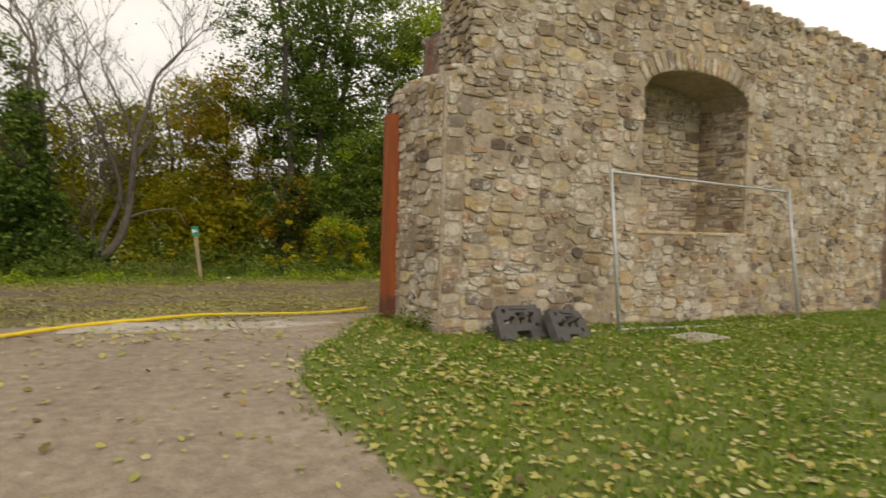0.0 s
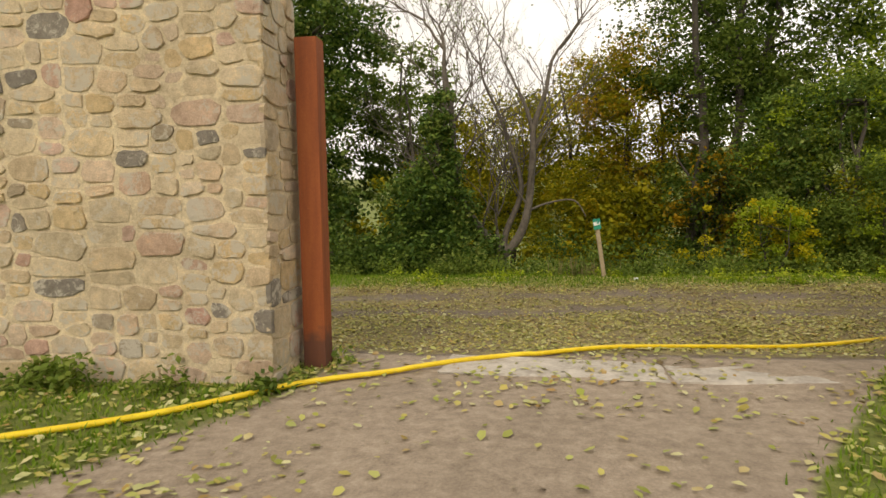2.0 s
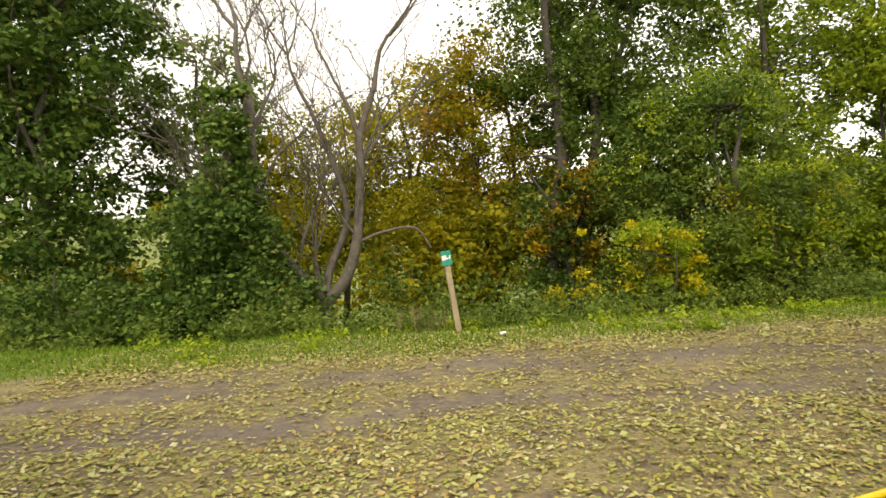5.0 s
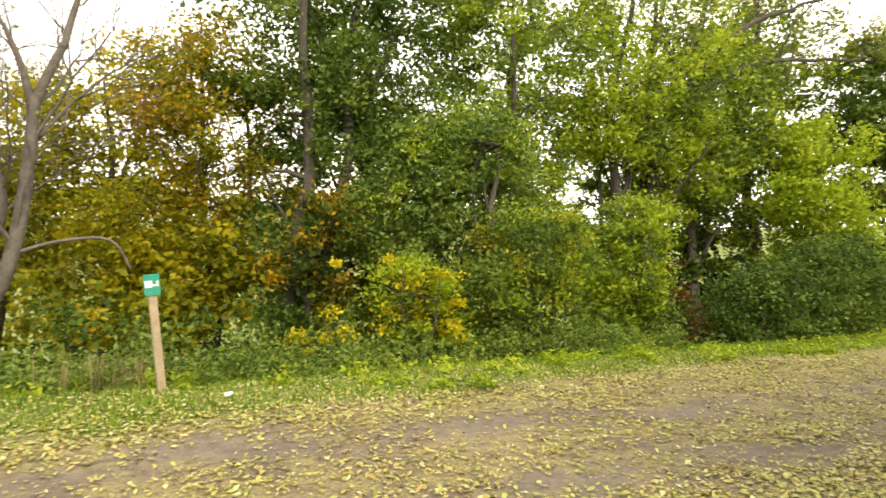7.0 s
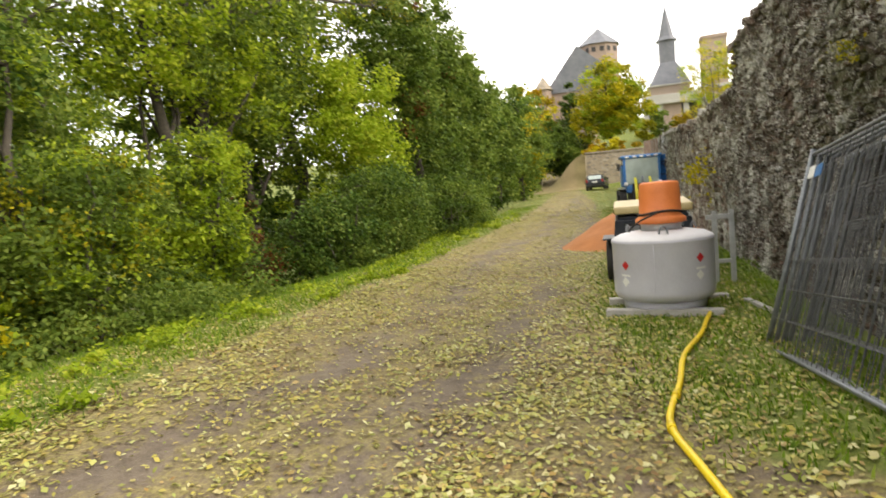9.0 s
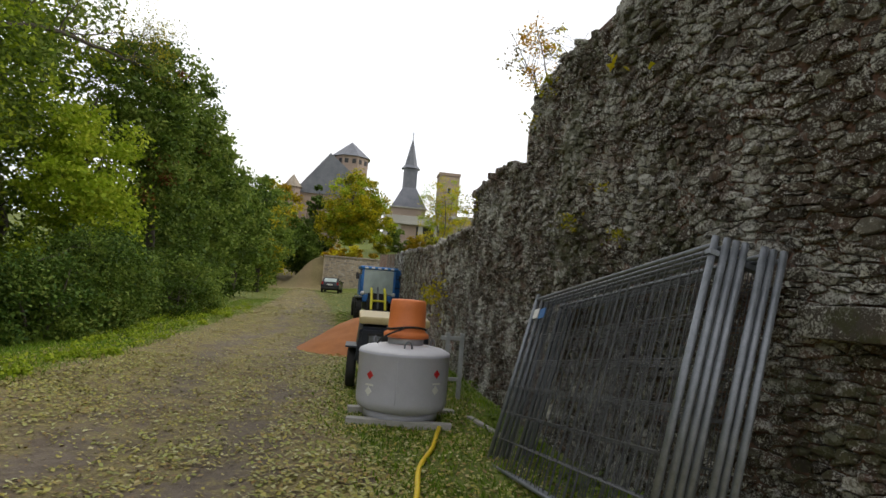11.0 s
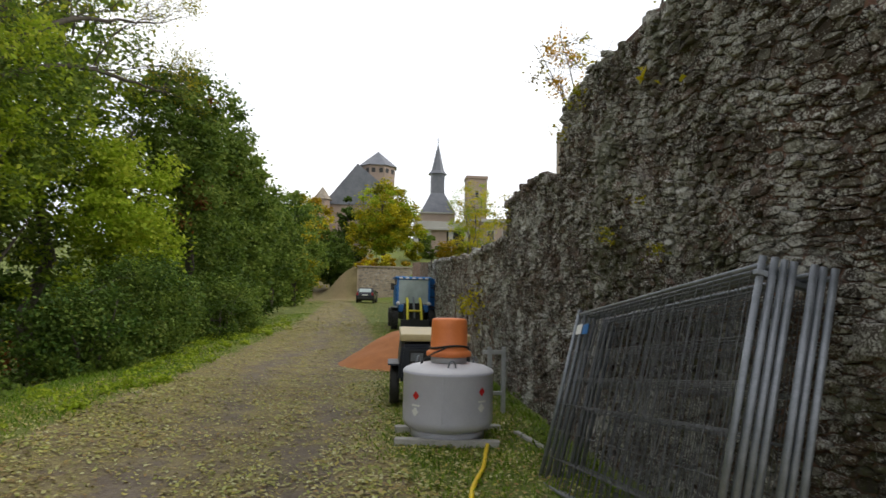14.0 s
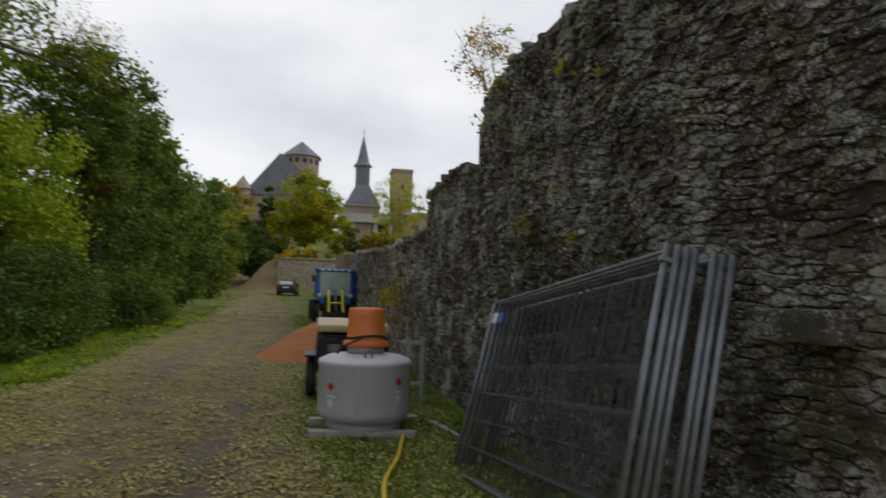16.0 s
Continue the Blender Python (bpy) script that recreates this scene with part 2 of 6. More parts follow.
LEAF_AMBER = leaf_mat("leaf_amber", ((0.42, 0.26, 0.03), (0.62, 0.36, 0.04), (0.74, 0.50, 0.08)), 0.5)
LEAF_RUSSET = leaf_mat("leaf_russet", ((0.06, 0.026, 0.010), (0.14, 0.050, 0.014), (0.22, 0.09, 0.02)))
LEAF_IVY = leaf_mat("leaf_ivy", ((0.021, 0.052, 0.008), (0.052, 0.111, 0.016), (0.124, 0.195, 0.031), (0.247, 0.286, 0.065)), 0.25)
LEAF_DRY = leaf_mat("leaf_dry_stalks", ((0.10, 0.10, 0.035), (0.24, 0.20, 0.085), (0.34, 0.28, 0.15)), 0.3)
LITTER = leaf_mat("fallen_leaf", ((0.130, 0.085, 0.040), (0.250, 0.230, 0.060), (0.440, 0.390, 0.080), (0.300, 0.210, 0.090), (0.170, 0.190, 0.035), (0.460, 0.450, 0.190), (0.270, 0.165, 0.065), (0.130, 0.088, 0.050)), 0.1)
LITTER_FRESH = leaf_mat("fresh_fallen_leaf", ((0.13, 0.09, 0.04), (0.22, 0.24, 0.05), (0.39, 0.41, 0.13), (0.46, 0.38, 0.11), (0.26, 0.30, 0.06), (0.55, 0.54, 0.29), (0.34, 0.21, 0.07), (0.24, 0.28, 0.05)), 0.12)
GRASS = leaf_mat("grass_blade", ((0.075, 0.150, 0.013), (0.155, 0.265, 0.022), (0.290, 0.375, 0.048)), 0.4)
BARK = plain("bark_grey", (0.032, 0.026, 0.020), (0.10, 0.085, 0.066), 9, 0.95, bump=0.8, fine=45)
BARK_PALE = plain("bark_pale", (0.066, 0.055, 0.042), (0.18, 0.155, 0.125), 9, 0.9, bump=0.6, fine=45)

# ---- stone, mortar, ground, metal ----
def stone_mat(name, colors, lichen=None, bump=0.6, moss=None, speck=16, more=0.0):
    """Stones: a colour each, grain and blotches within one, lichen or moss patches."""
    m = Mat(name)
    oi = m.n.new("ShaderNodeObjectInfo")
    r = m.math("FRACT", m.math("ADD", m.math("MULTIPLY", oi.outputs["Random"], 7.31), m.pos.outputs["Random Per Island"]))
    co = m.pos.outputs["Position"]
    n = len(colors)
    base = m.ramp(r, tuple((k / n + 0.02, c) for k, c in enumerate(colors)))
    grain, blotch, big = m.noise(70, 6, 0.7, co), m.noise(11, 5, 0.65, co), m.noise(1.1, 3, 0.5, co)
    col = m.mix(0.55, base, m.ramp(blotch, ((0.3, (0.55, 0.5, 0.45)), (0.55, (1, 1, 1)), (0.75, (1.35, 1.25, 1.1)))), "MULTIPLY")
    col = m.mix(0.5, col, m.ramp(grain, ((0.25, (0.5, 0.48, 0.45)), (0.7, (1.3, 1.3, 1.3)))), "MULTIPLY")
    col = m.mix(0.5, col, m.ramp(big, ((0.35, (0.68, 0.66, 0.64)), (0.65, (1.2, 1.18, 1.15)))), "MULTIPLY")
    if lichen:
        spots = m.mix(0.35, m.noise(speck, 5, 0.75, co, 0.6), m.noise(speck * 0.3, 4, 0.7, co))
        area = m.noise(2.3, 3, 0.6, co)
        f = m.ramp(m.math("ADD", spots, m.math("MULTIPLY", m.math("SUBTRACT", area, 0.5), 0.6)), ((0.55 - more, (0, 0, 0)), (0.62 - more, (0.85, 0.85, 0.85))))
        col = m.mix(f, col, lichen)
        if speck > 60:
            crust = m.math("ADD", m.noise(52, 3, 0.6, co, 0.8), m.math("MULTIPLY", m.math("SUBTRACT", m.noise(3.4, 4, 0.65, co), 0.5), 0.5))
            col = m.mix(m.ramp(crust, ((0.57, (0, 0, 0)), (0.605, (0.95, 0.95, 0.95)))), col, (0.66, 0.66, 0.61))
            bare = m.ramp(m.noise(1.6, 4, 0.7, co), ((0.56, (0, 0, 0)), (0.66, (0.55, 0.55, 0.55))))
            col = m.mix(bare, col, m.ramp(blotch, ((0.3, (0.10, 0.062, 0.045)), (0.7, (0.24, 0.135, 0.10)))))
    if moss:
        f = m.ramp(m.math("ADD", m.noise(6, 5, 0.7, co), m.math("MULTIPLY", m.math("SUBTRACT", m.noise(0.7, 2, 0.5, co), 0.5), 0.9)), ((0.62, (0, 0, 0)), (0.72, (0.7, 0.7, 0.7))))
        col = m.mix(f, col, moss)
    h = m.mix(0.45, m.mix(0.5, m.noise(38, 7, 0.7, co), m.noise(14, 6, 0.75, co, 0.4)), m.noise(140, 4, 0.7, co))
    m.bump(h, bump, 0.035)
    return m.done(col, 0.93)


STONE_WARM = stone_mat("sandstone_warm", ((0.64, 0.49, 0.28), (0.70, 0.56, 0.35), (0.60, 0.47, 0.32), (0.72, 0.58, 0.38), (0.64, 0.45, 0.33), (0.55, 0.46, 0.33), (0.71, 0.53, 0.29), (0.56, 0.48, 0.34), (0.63, 0.44, 0.35), (0.74, 0.63, 0.45), (0.53, 0.31, 0.25), (0.61, 0.51, 0.35), (0.72, 0.60, 0.41), (0.70, 0.58, 0.40), (0.58, 0.46, 0.30), (0.26, 0.235, 0.20)), (0.58, 0.53, 0.43), 1.0, None, 13, 0.03)
STONE_PALE = stone_mat("rubble_pale", ((0.42, 0.33, 0.21), (0.52, 0.44, 0.31), (0.30, 0.245, 0.18), (0.60, 0.54, 0.43), (0.50, 0.36, 0.19), (0.21, 0.17, 0.135), (0.57, 0.44, 0.23), (0.41, 0.36, 0.30), (0.58, 0.50, 0.37), (0.26, 0.20, 0.145), (0.70, 0.64, 0.53), (0.15, 0.12, 0.10), (0.48, 0.33, 0.22), (0.62, 0.52, 0.33)), (0.68, 0.64, 0.57), 1.0, None, 18, 0.03)
# Lane face: a much darker brown palette than the yard face's STONE_PALE.
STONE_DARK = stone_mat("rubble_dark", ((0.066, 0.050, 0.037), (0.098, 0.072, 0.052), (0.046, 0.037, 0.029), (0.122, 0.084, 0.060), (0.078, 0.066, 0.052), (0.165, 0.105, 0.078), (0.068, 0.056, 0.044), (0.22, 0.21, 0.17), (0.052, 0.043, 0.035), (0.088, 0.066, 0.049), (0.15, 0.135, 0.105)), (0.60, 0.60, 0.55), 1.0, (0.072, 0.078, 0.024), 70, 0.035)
STONE_FAR = stone_mat("rubble_far", ((0.30, 0.26, 0.21), (0.38, 0.33, 0.27), (0.25, 0.22, 0.19)), (0.45, 0.42, 0.38))
MORTAR = stone_mat("mortar_sandy", ((0.68, 0.56, 0.37), (0.76, 0.65, 0.45)), None, 1.0)
MORTAR_GREY = stone_mat("mortar_grey", ((0.42, 0.35, 0.26), (0.50, 0.43, 0.34)), (0.52, 0.48, 0.41), 1.0)
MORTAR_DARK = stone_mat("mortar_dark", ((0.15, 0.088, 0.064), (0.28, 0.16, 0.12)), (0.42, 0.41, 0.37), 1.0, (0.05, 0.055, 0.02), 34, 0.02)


def rust_mat():
    m = Mat("weathering_steel")
    co = m.pos.outputs["Position"]
    stretch = m.n.new("ShaderNodeMapping")
    stretch.inputs["Scale"].default_value = (9, 9, 1.1)
    m.l.new(co, stretch.inputs["Vector"])
    runs, fine = m.noise(1, 5, 0.6, stretch.outputs["Vector"]), m.noise(60, 5, 0.7, co)
    col = m.ramp(m.mix(0.3, runs, fine), ((0.3, (0.165, 0.042, 0.014)), (0.5, (0.26, 0.066, 0.017)), (0.72, (0.36, 0.105, 0.028))))
    scr = m.noise(26, 2, 0.5, co, 3.0)
    col = m.mix(m.ramp(scr, ((0.735, (0, 0, 0)), (0.75, (0.5, 0.5, 0.5)))), col, (0.52, 0.28, 0.16))
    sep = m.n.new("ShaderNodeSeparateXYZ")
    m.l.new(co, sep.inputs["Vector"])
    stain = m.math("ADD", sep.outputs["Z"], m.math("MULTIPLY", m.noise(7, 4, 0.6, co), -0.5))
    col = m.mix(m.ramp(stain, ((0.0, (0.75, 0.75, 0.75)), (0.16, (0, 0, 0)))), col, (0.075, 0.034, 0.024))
    m.bump(fine, 0.25, 0.004)
    return m.done(col, 0.78)


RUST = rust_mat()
GALV = plain("galvanised_steel", (0.14, 0.155, 0.175), (0.27, 0.29, 0.32), 14, 0.45, 0.6, 0.08, 120)
GALV_LIGHT = plain("bright_galvanised_steel", (0.40, 0.42, 0.44), (0.56, 0.58, 0.60), 14, 0.5, 0.5, 0.08, 120)
WIRE = plain("galvanised_wire", (0.085, 0.088, 0.094), (0.18, 0.187, 0.20), 14, 0.5, 0.6, 0.05, 120)
TANK_PAINT = plain("tank_grey_paint", (0.47, 0.475, 0.555), (0.57, 0.575, 0.66), 3.5, 0.5, 0, 0.1, 60)
TANK_TOP = plain("tank_top_paint", (0.58, 0.58, 0.62), (0.70, 0.70, 0.73), 5, 0.55, 0, 0.15, 60)
ORANGE = plain("orange_plastic", (0.68, 0.18, 0.045), (0.80, 0.24, 0.07), 5, 0.5, 0, 0.08, 60)
BLACK = plain("black_rubber", (0.012, 0.012, 0.013), (0.035, 0.035, 0.036), 9, 0.75, 0, 0.3, 70)
NAVY = plain("dark_blue_paint", (0.015, 0.019, 0.030), (0.035, 0.042, 0.060), 7, 0.4, 0, 0.05)
CREAM = plain("cream_paint", (0.50, 0.40, 0.20), (0.60, 0.50, 0.28), 6, 0.5)
BLUE = plain("blue_paint", (0.015, 0.12, 0.38), (0.035, 0.19, 0.52), 5, 0.4)
YELLOW = plain("yellow_paint", (0.62, 0.55, 0.03), (0.75, 0.68, 0.06), 8, 0.4)
HOSE = plain("yellow_hose_plastic", (0.64, 0.44, 0.012), (0.82, 0.62, 0.03), 9, 0.42, 0, 0.1, 60)
RED = plain("red_label", (0.50, 0.012, 0.016), (0.58, 0.025, 0.03), 20, 0.45, 0, 0.02)
WHITE = plain("white_label", (0.70, 0.71, 0.70), (0.80, 0.80, 0.79), 20, 0.5, 0, 0.02)
GREEN_SIGN = plain("green_sign", (0.0, 0.22, 0.15), (0.02, 0.30, 0.20), 14, 0.45, 0, 0.02)
WOOD = plain("weathered_post_wood", (0.26, 0.20, 0.12), (0.42, 0.34, 0.22), 16, 0.85, 0, 0.5, 60)
RECYCLED = plain("recycled_plastic_grey", (0.045, 0.043, 0.042), (0.105, 0.10, 0.095), 11, 0.8, 0, 0.5, 50)
SAND = plain("orange_sand", (0.34, 0.125, 0.042), (0.47, 0.19, 0.07), 3.2, 0.95, 0, 0.7, 45)
CONCRETE = plain("sill_concrete", (0.27, 0.24, 0.20), (0.54, 0.50, 0.43), 4.0, 0.92, 0, 0.6, 26)
SLATE = plain("slate_roof", (0.10, 0.11, 0.135), (0.185, 0.195, 0.225), 0.8, 0.5, 0, 0.3, 6)
PLASTER = plain("chapel_plaster", (0.30, 0.235, 0.20), (0.38, 0.30, 0.26), 0.6, 0.9, 0, 0.2, 8)
BUFF = plain("buff_masonry", (0.27, 0.205, 0.165), (0.37, 0.285, 0.24), 0.7, 0.9, 0, 0.3, 5)
PALE_CONC = plain("pale_concrete", (0.34, 0.33, 0.31), (0.44, 0.43, 0.40), 0.8, 0.8, 0, 0.1, 6)
DARKHOLE = plain("unlit_opening", (0.02, 0.02, 0.022), (0.04, 0.04, 0.042), 2, 0.6, 0, 0.0)
CAR_PAINT = plain("car_black_paint", (0.012, 0.013, 0.02), (0.022, 0.024, 0.034), 3, 0.22, 0, 0.0)
TAIL = plain("tail_light_red", (0.30, 0.01, 0.012), (0.42, 0.02, 0.02), 9, 0.25, 0, 0.0)
CHROME = plain("bright_steel", (0.5, 0.5, 0.5), (0.65, 0.65, 0.65), 9, 0.25, 0.9, 0.02)


# Pale, nearly opaque base colour stands in for bright reflections on the panes.
def glass_mat(name, glare_col):
    m = Mat(name)
    m.b.inputs["Transmission Weight"].default_value = 0.12
    m.b.inputs["Specular IOR Level"].default_value = 0.9
    return m.done(m.ramp(m.noise(3, 2), ((0.3, glare_col), (0.7, tuple(c * 1.25 for c in glare_col)))), 0.06)


GLASS = glass_mat("cab_glass", (0.42, 0.50, 0.49))


def ground_mat():
    m = Mat("ground_leafy")
    co = m.pos.outputs["Position"]
    at = m.n.new("ShaderNodeAttribute")
    at.attribute_name = "grass"
    at2 = m.n.new("ShaderNodeAttribute")
    at2.attribute_name = "bare"
    wob = m.math("SUBTRACT", m.noise(1.7, 6, 0.65, co), 0.5)
    grass = m.ramp(m.math("ADD", at.outputs["Fac"], m.math("MULTIPLY", wob, 1.1)), ((0.40, (0, 0, 0)), (0.62, (1, 1, 1))))
    fine, peb, mid, big = m.noise(55, 6, 0.75, co), m.noise(130, 4, 0.7, co), m.noise(9, 5, 0.65, co), m.noise(0.9, 4, 0.6, co)
    gravel = m.ramp(m.mix(0.5, mid, fine), ((0.28, (0.120, 0.102, 0.080)), (0.5, (0.245, 0.212, 0.170)), (0.74, (0.40, 0.36, 0.30))))
    gravel = m.mix(1.0, gravel, m.ramp(at2.outputs["Fac"], ((0.0, (0.60, 0.53, 0.47)), (0.45, (0.64, 0.60, 0.57)), (1.0, (1.30, 1.23, 1.16)))), "MULTIPLY")
    gravel = m.mix(0.6, gravel, m.ramp(big, ((0.35, (0.80, 0.76, 0.72)), (0.65, (1.15, 1.12, 1.1)))), "MULTIPLY")
    gravel = m.mix(m.ramp(peb, ((0.60, (0, 0, 0)), (0.68, (0.6, 0.6, 0.6)))), gravel, (0.42, 0.39, 0.34))
    litter = m.ramp(m.noise(27, 5, 0.8, co), ((0.3, (0.11, 0.085, 0.045)), (0.46, (0.22, 0.18, 0.075)), (0.58, (0.36, 0.31, 0.115)), (0.72, (0.22, 0.21, 0.065))))
    lmask = m.ramp(m.math("SUBTRACT", m.math("ADD", m.noise(3.1, 6, 0.7, co), m.math("MULTIPLY", m.noise(24, 3, 0.7, co), 0.35)), m.math("MULTIPLY", at2.outputs["Fac"], 0.35)), ((0.54, (0, 0, 0)), (0.72, (0.8, 0.8, 0.8))))
    gravel = m.mix(lmask, gravel, litter)
    sod = m.ramp(m.mix(0.5, mid, fine), ((0.28, (0.060, 0.075, 0.016)), (0.5, (0.130, 0.165, 0.028)), (0.75, (0.25, 0.26, 0.055))))
    sod = m.mix(m.ramp(m.noise(19, 5, 0.8, co), ((0.60, (0, 0, 0)), (0.68, (0.7, 0.7, 0.7)))), sod, (0.36, 0.33, 0.08))
    col = m.mix(grass, gravel, sod)
    col = m.mix(m.ramp(m.math("MULTIPLY", at2.outputs["Fac"], -1.0), ((0.6, (0, 0, 0)), (1.0, (0.85, 0.85, 0.85)))), col, m.ramp(mid, ((0.3, (0.13, 0.10, 0.045)), (0.7, (0.27, 0.20, 0.10)))))
    m.bump(m.mix(0.5, fine, peb), 0.8, 0.02)
    return m.done(col, 0.95)


# ---- the ground: one sheet to the horizon ----
gx = np.concatenate([-np.geomspace(1600, 12.6, 26), np.arange(-12, 36, 0.25), np.geomspace(36, 1600, 100)])
gy = np.concatenate([-np.geomspace(1600, 14.6, 26), np.arange(-14, 16, 0.25), np.geomspace(16, 1600, 46)])
GX, GY = np.meshgrid(gx, gy, indexing="ij")


def grass_at(x, y):
    """1 where grass grows, 0 on the gravel of the path and the lane."""
    x, y = np.asarray(x, float), np.asarray(y, float)
    edge = np.interp(y, (-14, -5.5, -3.7, -2.2, -0.6, 0.2), (2.2, 0.9, 0.75, 1.1, 2.2, 2.7))
    left = np.interp(y, (-14, -6, -3, -0.6, 0.2), (-5.5, -4.2, -3.2, -2.2, -2.2))
    yard = np.maximum(sstep(edge - 0.25, edge + 0.25, x), sstep(left + 0.3, left - 0.3, x))
    far = np.interp(x, (-20, 0, 10, 20, 40, 60, 90, 140), (6.5, 6.7, 7.3, 7.3, 7.6, 8.6, 9.4, 9.0))
    near = np.interp(x, (-20, 2.8, 4.2, 8, 20, 40, 60, 90, 140), (0.9, 0.5, 2.0, 3.0, 3.1, 4.4, 6.6, 10.2, 20))
    lane = np.maximum(sstep(far - 0.5, far + 0.5, y), 0.85 * sstep(near + 0.5, near - 0.6, y) * (1 - sstep(-2.6, -2.0, x) * sstep(3.2, 2.6, x)))
    return np.where(y < 0.15, yard, lane)


def track_at(x, y):
    """1 in the wandering, patchy wheel ruts of the lane."""
    w = 0.28 * np.sin(0.43 * x + 1.0) + 0.1 * np.sin(1.7 * x)
    rut = np.exp(-((y - 5.5 - w) / 0.36) ** 2) + np.exp(-((y - 4.0 - w) / 0.4) ** 2)
    return rut * (0.45 + 0.55 * np.sin(0.9 * x + 2.3 * np.sin(0.37 * x + y)) ** 2)


Zg = ground_z(GX, GY)
nx, ny = len(gx), len(gy)
idx = np.arange(nx * ny).reshape(nx, ny)
quads = np.stack([idx[:-1, :-1], idx[1:, :-1], idx[1:, 1:], idx[:-1, 1:]], -1).reshape(-1, 4)
ground = link_mesh("ground", np.stack([GX, GY, Zg], -1).reshape(-1, 3).tolist(), quads.tolist(), ground_mat(), True)
tagged(ground, "gravel lane and worn turf strewn with fallen leaves", "ground", kind="structure")
att = ground.data.attributes.new("grass", "FLOAT", "POINT")
att.data.foreach_set("value", grass_at(GX, GY).astype(np.float32).ravel())
bare = np.where(GY < 0.6, 1.0, 0.0) * sstep(-9, -6, GX) + 0.5 * track_at(GX, GY) - 0.5 * (GY > 8.5) - 1.2 * sstep(60, 66, GX) * sstep(4, 6, GY) * sstep(17, 14, GY)
att = ground.data.attributes.new("bare", "FLOAT", "POINT")
att.data.foreach_set("value", bare.astype(np.float32).ravel())


# ---- rubble masonry ----
def rubble(width, height, seed, size=(0.06, 0.045), wide=(3, 8), high=(2, 5), joint=0.012, keep=None, slant=0.02, proud=(0.006, 0.03), sides=10):
    """Stones of an uncoursed rubble face: list of (centre u, centre w, outline ring, proud). Blocks of all sizes are fitted into a grid, then roughened."""
    g = random.Random(seed)
    nu, nw = max(1, round(width / size[0])), max(1, round(height / size[1]))
    cu_, cw_ = width / nu, height / nw
    full, out = set(), []
    ph = [g.uniform(0, 6.28) for _ in range(4)]

    def wave(u, w):
        return slant * (math.sin(u * 1.3 + ph[0] + w * 0.7) + 0.6 * math.sin(u * 3.1 + ph[1] - w * 1.9))

    for j in range(nw):
        for i in range(nu):
            if (i, j) in full:
                continue
            run = 1
            while i + run < nu and (i + run, j) not in full:
                run += 1
            h = min(g.choices(range(high[0], high[1] + 1), [1.0 / (1 + 0.35 * k) for k in range(high[1] - high[0] + 1)])[0], nw - j)
            w = max(g.randint(*wide), h if g.random() < 0.8 else 1)
            w = min(w, run)
            if run - w < 2:
                w = run if run <= wide[1] + 1 else run // 2
            for p in range(w):
                for q in range(h):
                    full.add((i + p, j + q))
            a, b, c, d = i * cu_, (i + w) * cu_, j * cw_, (j + h) * cw_
            if keep and not keep((a + b) / 2, (c + d) / 2):
                continue
            jo = joint * g.uniform(0.5, 1.8)
            cu, cw, ru, rw = (a + b) / 2, (c + d) / 2, max(0.014, (b - a) / 2 - jo), max(0.012, (d - c) / 2 - jo)
            e, tilt, taper, ring = g.uniform(0.2, 0.55), g.uniform(-0.16, 0.16), g.uniform(-0.14, 0.14), []
            for k in range(sides):
                t = 2 * math.pi * (k + g.uniform(-0.3, 0.3)) / sides
                x, y = math.cos(t), math.sin(t)
                x, y = math.copysign(abs(x) ** e, x), math.copysign(abs(y) ** e, y)
                x, y = x * ru * (1 + taper * y) * g.uniform(0.88, 1.07), y * rw * (1 + taper * x) * g.uniform(0.84, 1.08) + tilt * x * rw
                ring.append((cu + x, cw + y + wave(cu + x, cw)))
            out.append((cu, cw + wave(cu, cw), ring, g.uniform(*proud)))
    return out


def clip_half(poly, nx_, ny_, c):
    """The part of a convex outline where nx*x + ny*y <= c."""
    out = []
    for k, (x, y) in enumerate(poly):
        px, py = poly[k - 1]
        a, b = nx_ * px + ny_ * py - c, nx_ * x + ny_ * y - c
        if (a < 0) != (b < 0):
            f = a / (a - b)
            out.append((px + (x - px) * f, py + (y - py) * f))
        if b <= 0:
            out.append((x, y))
    return out


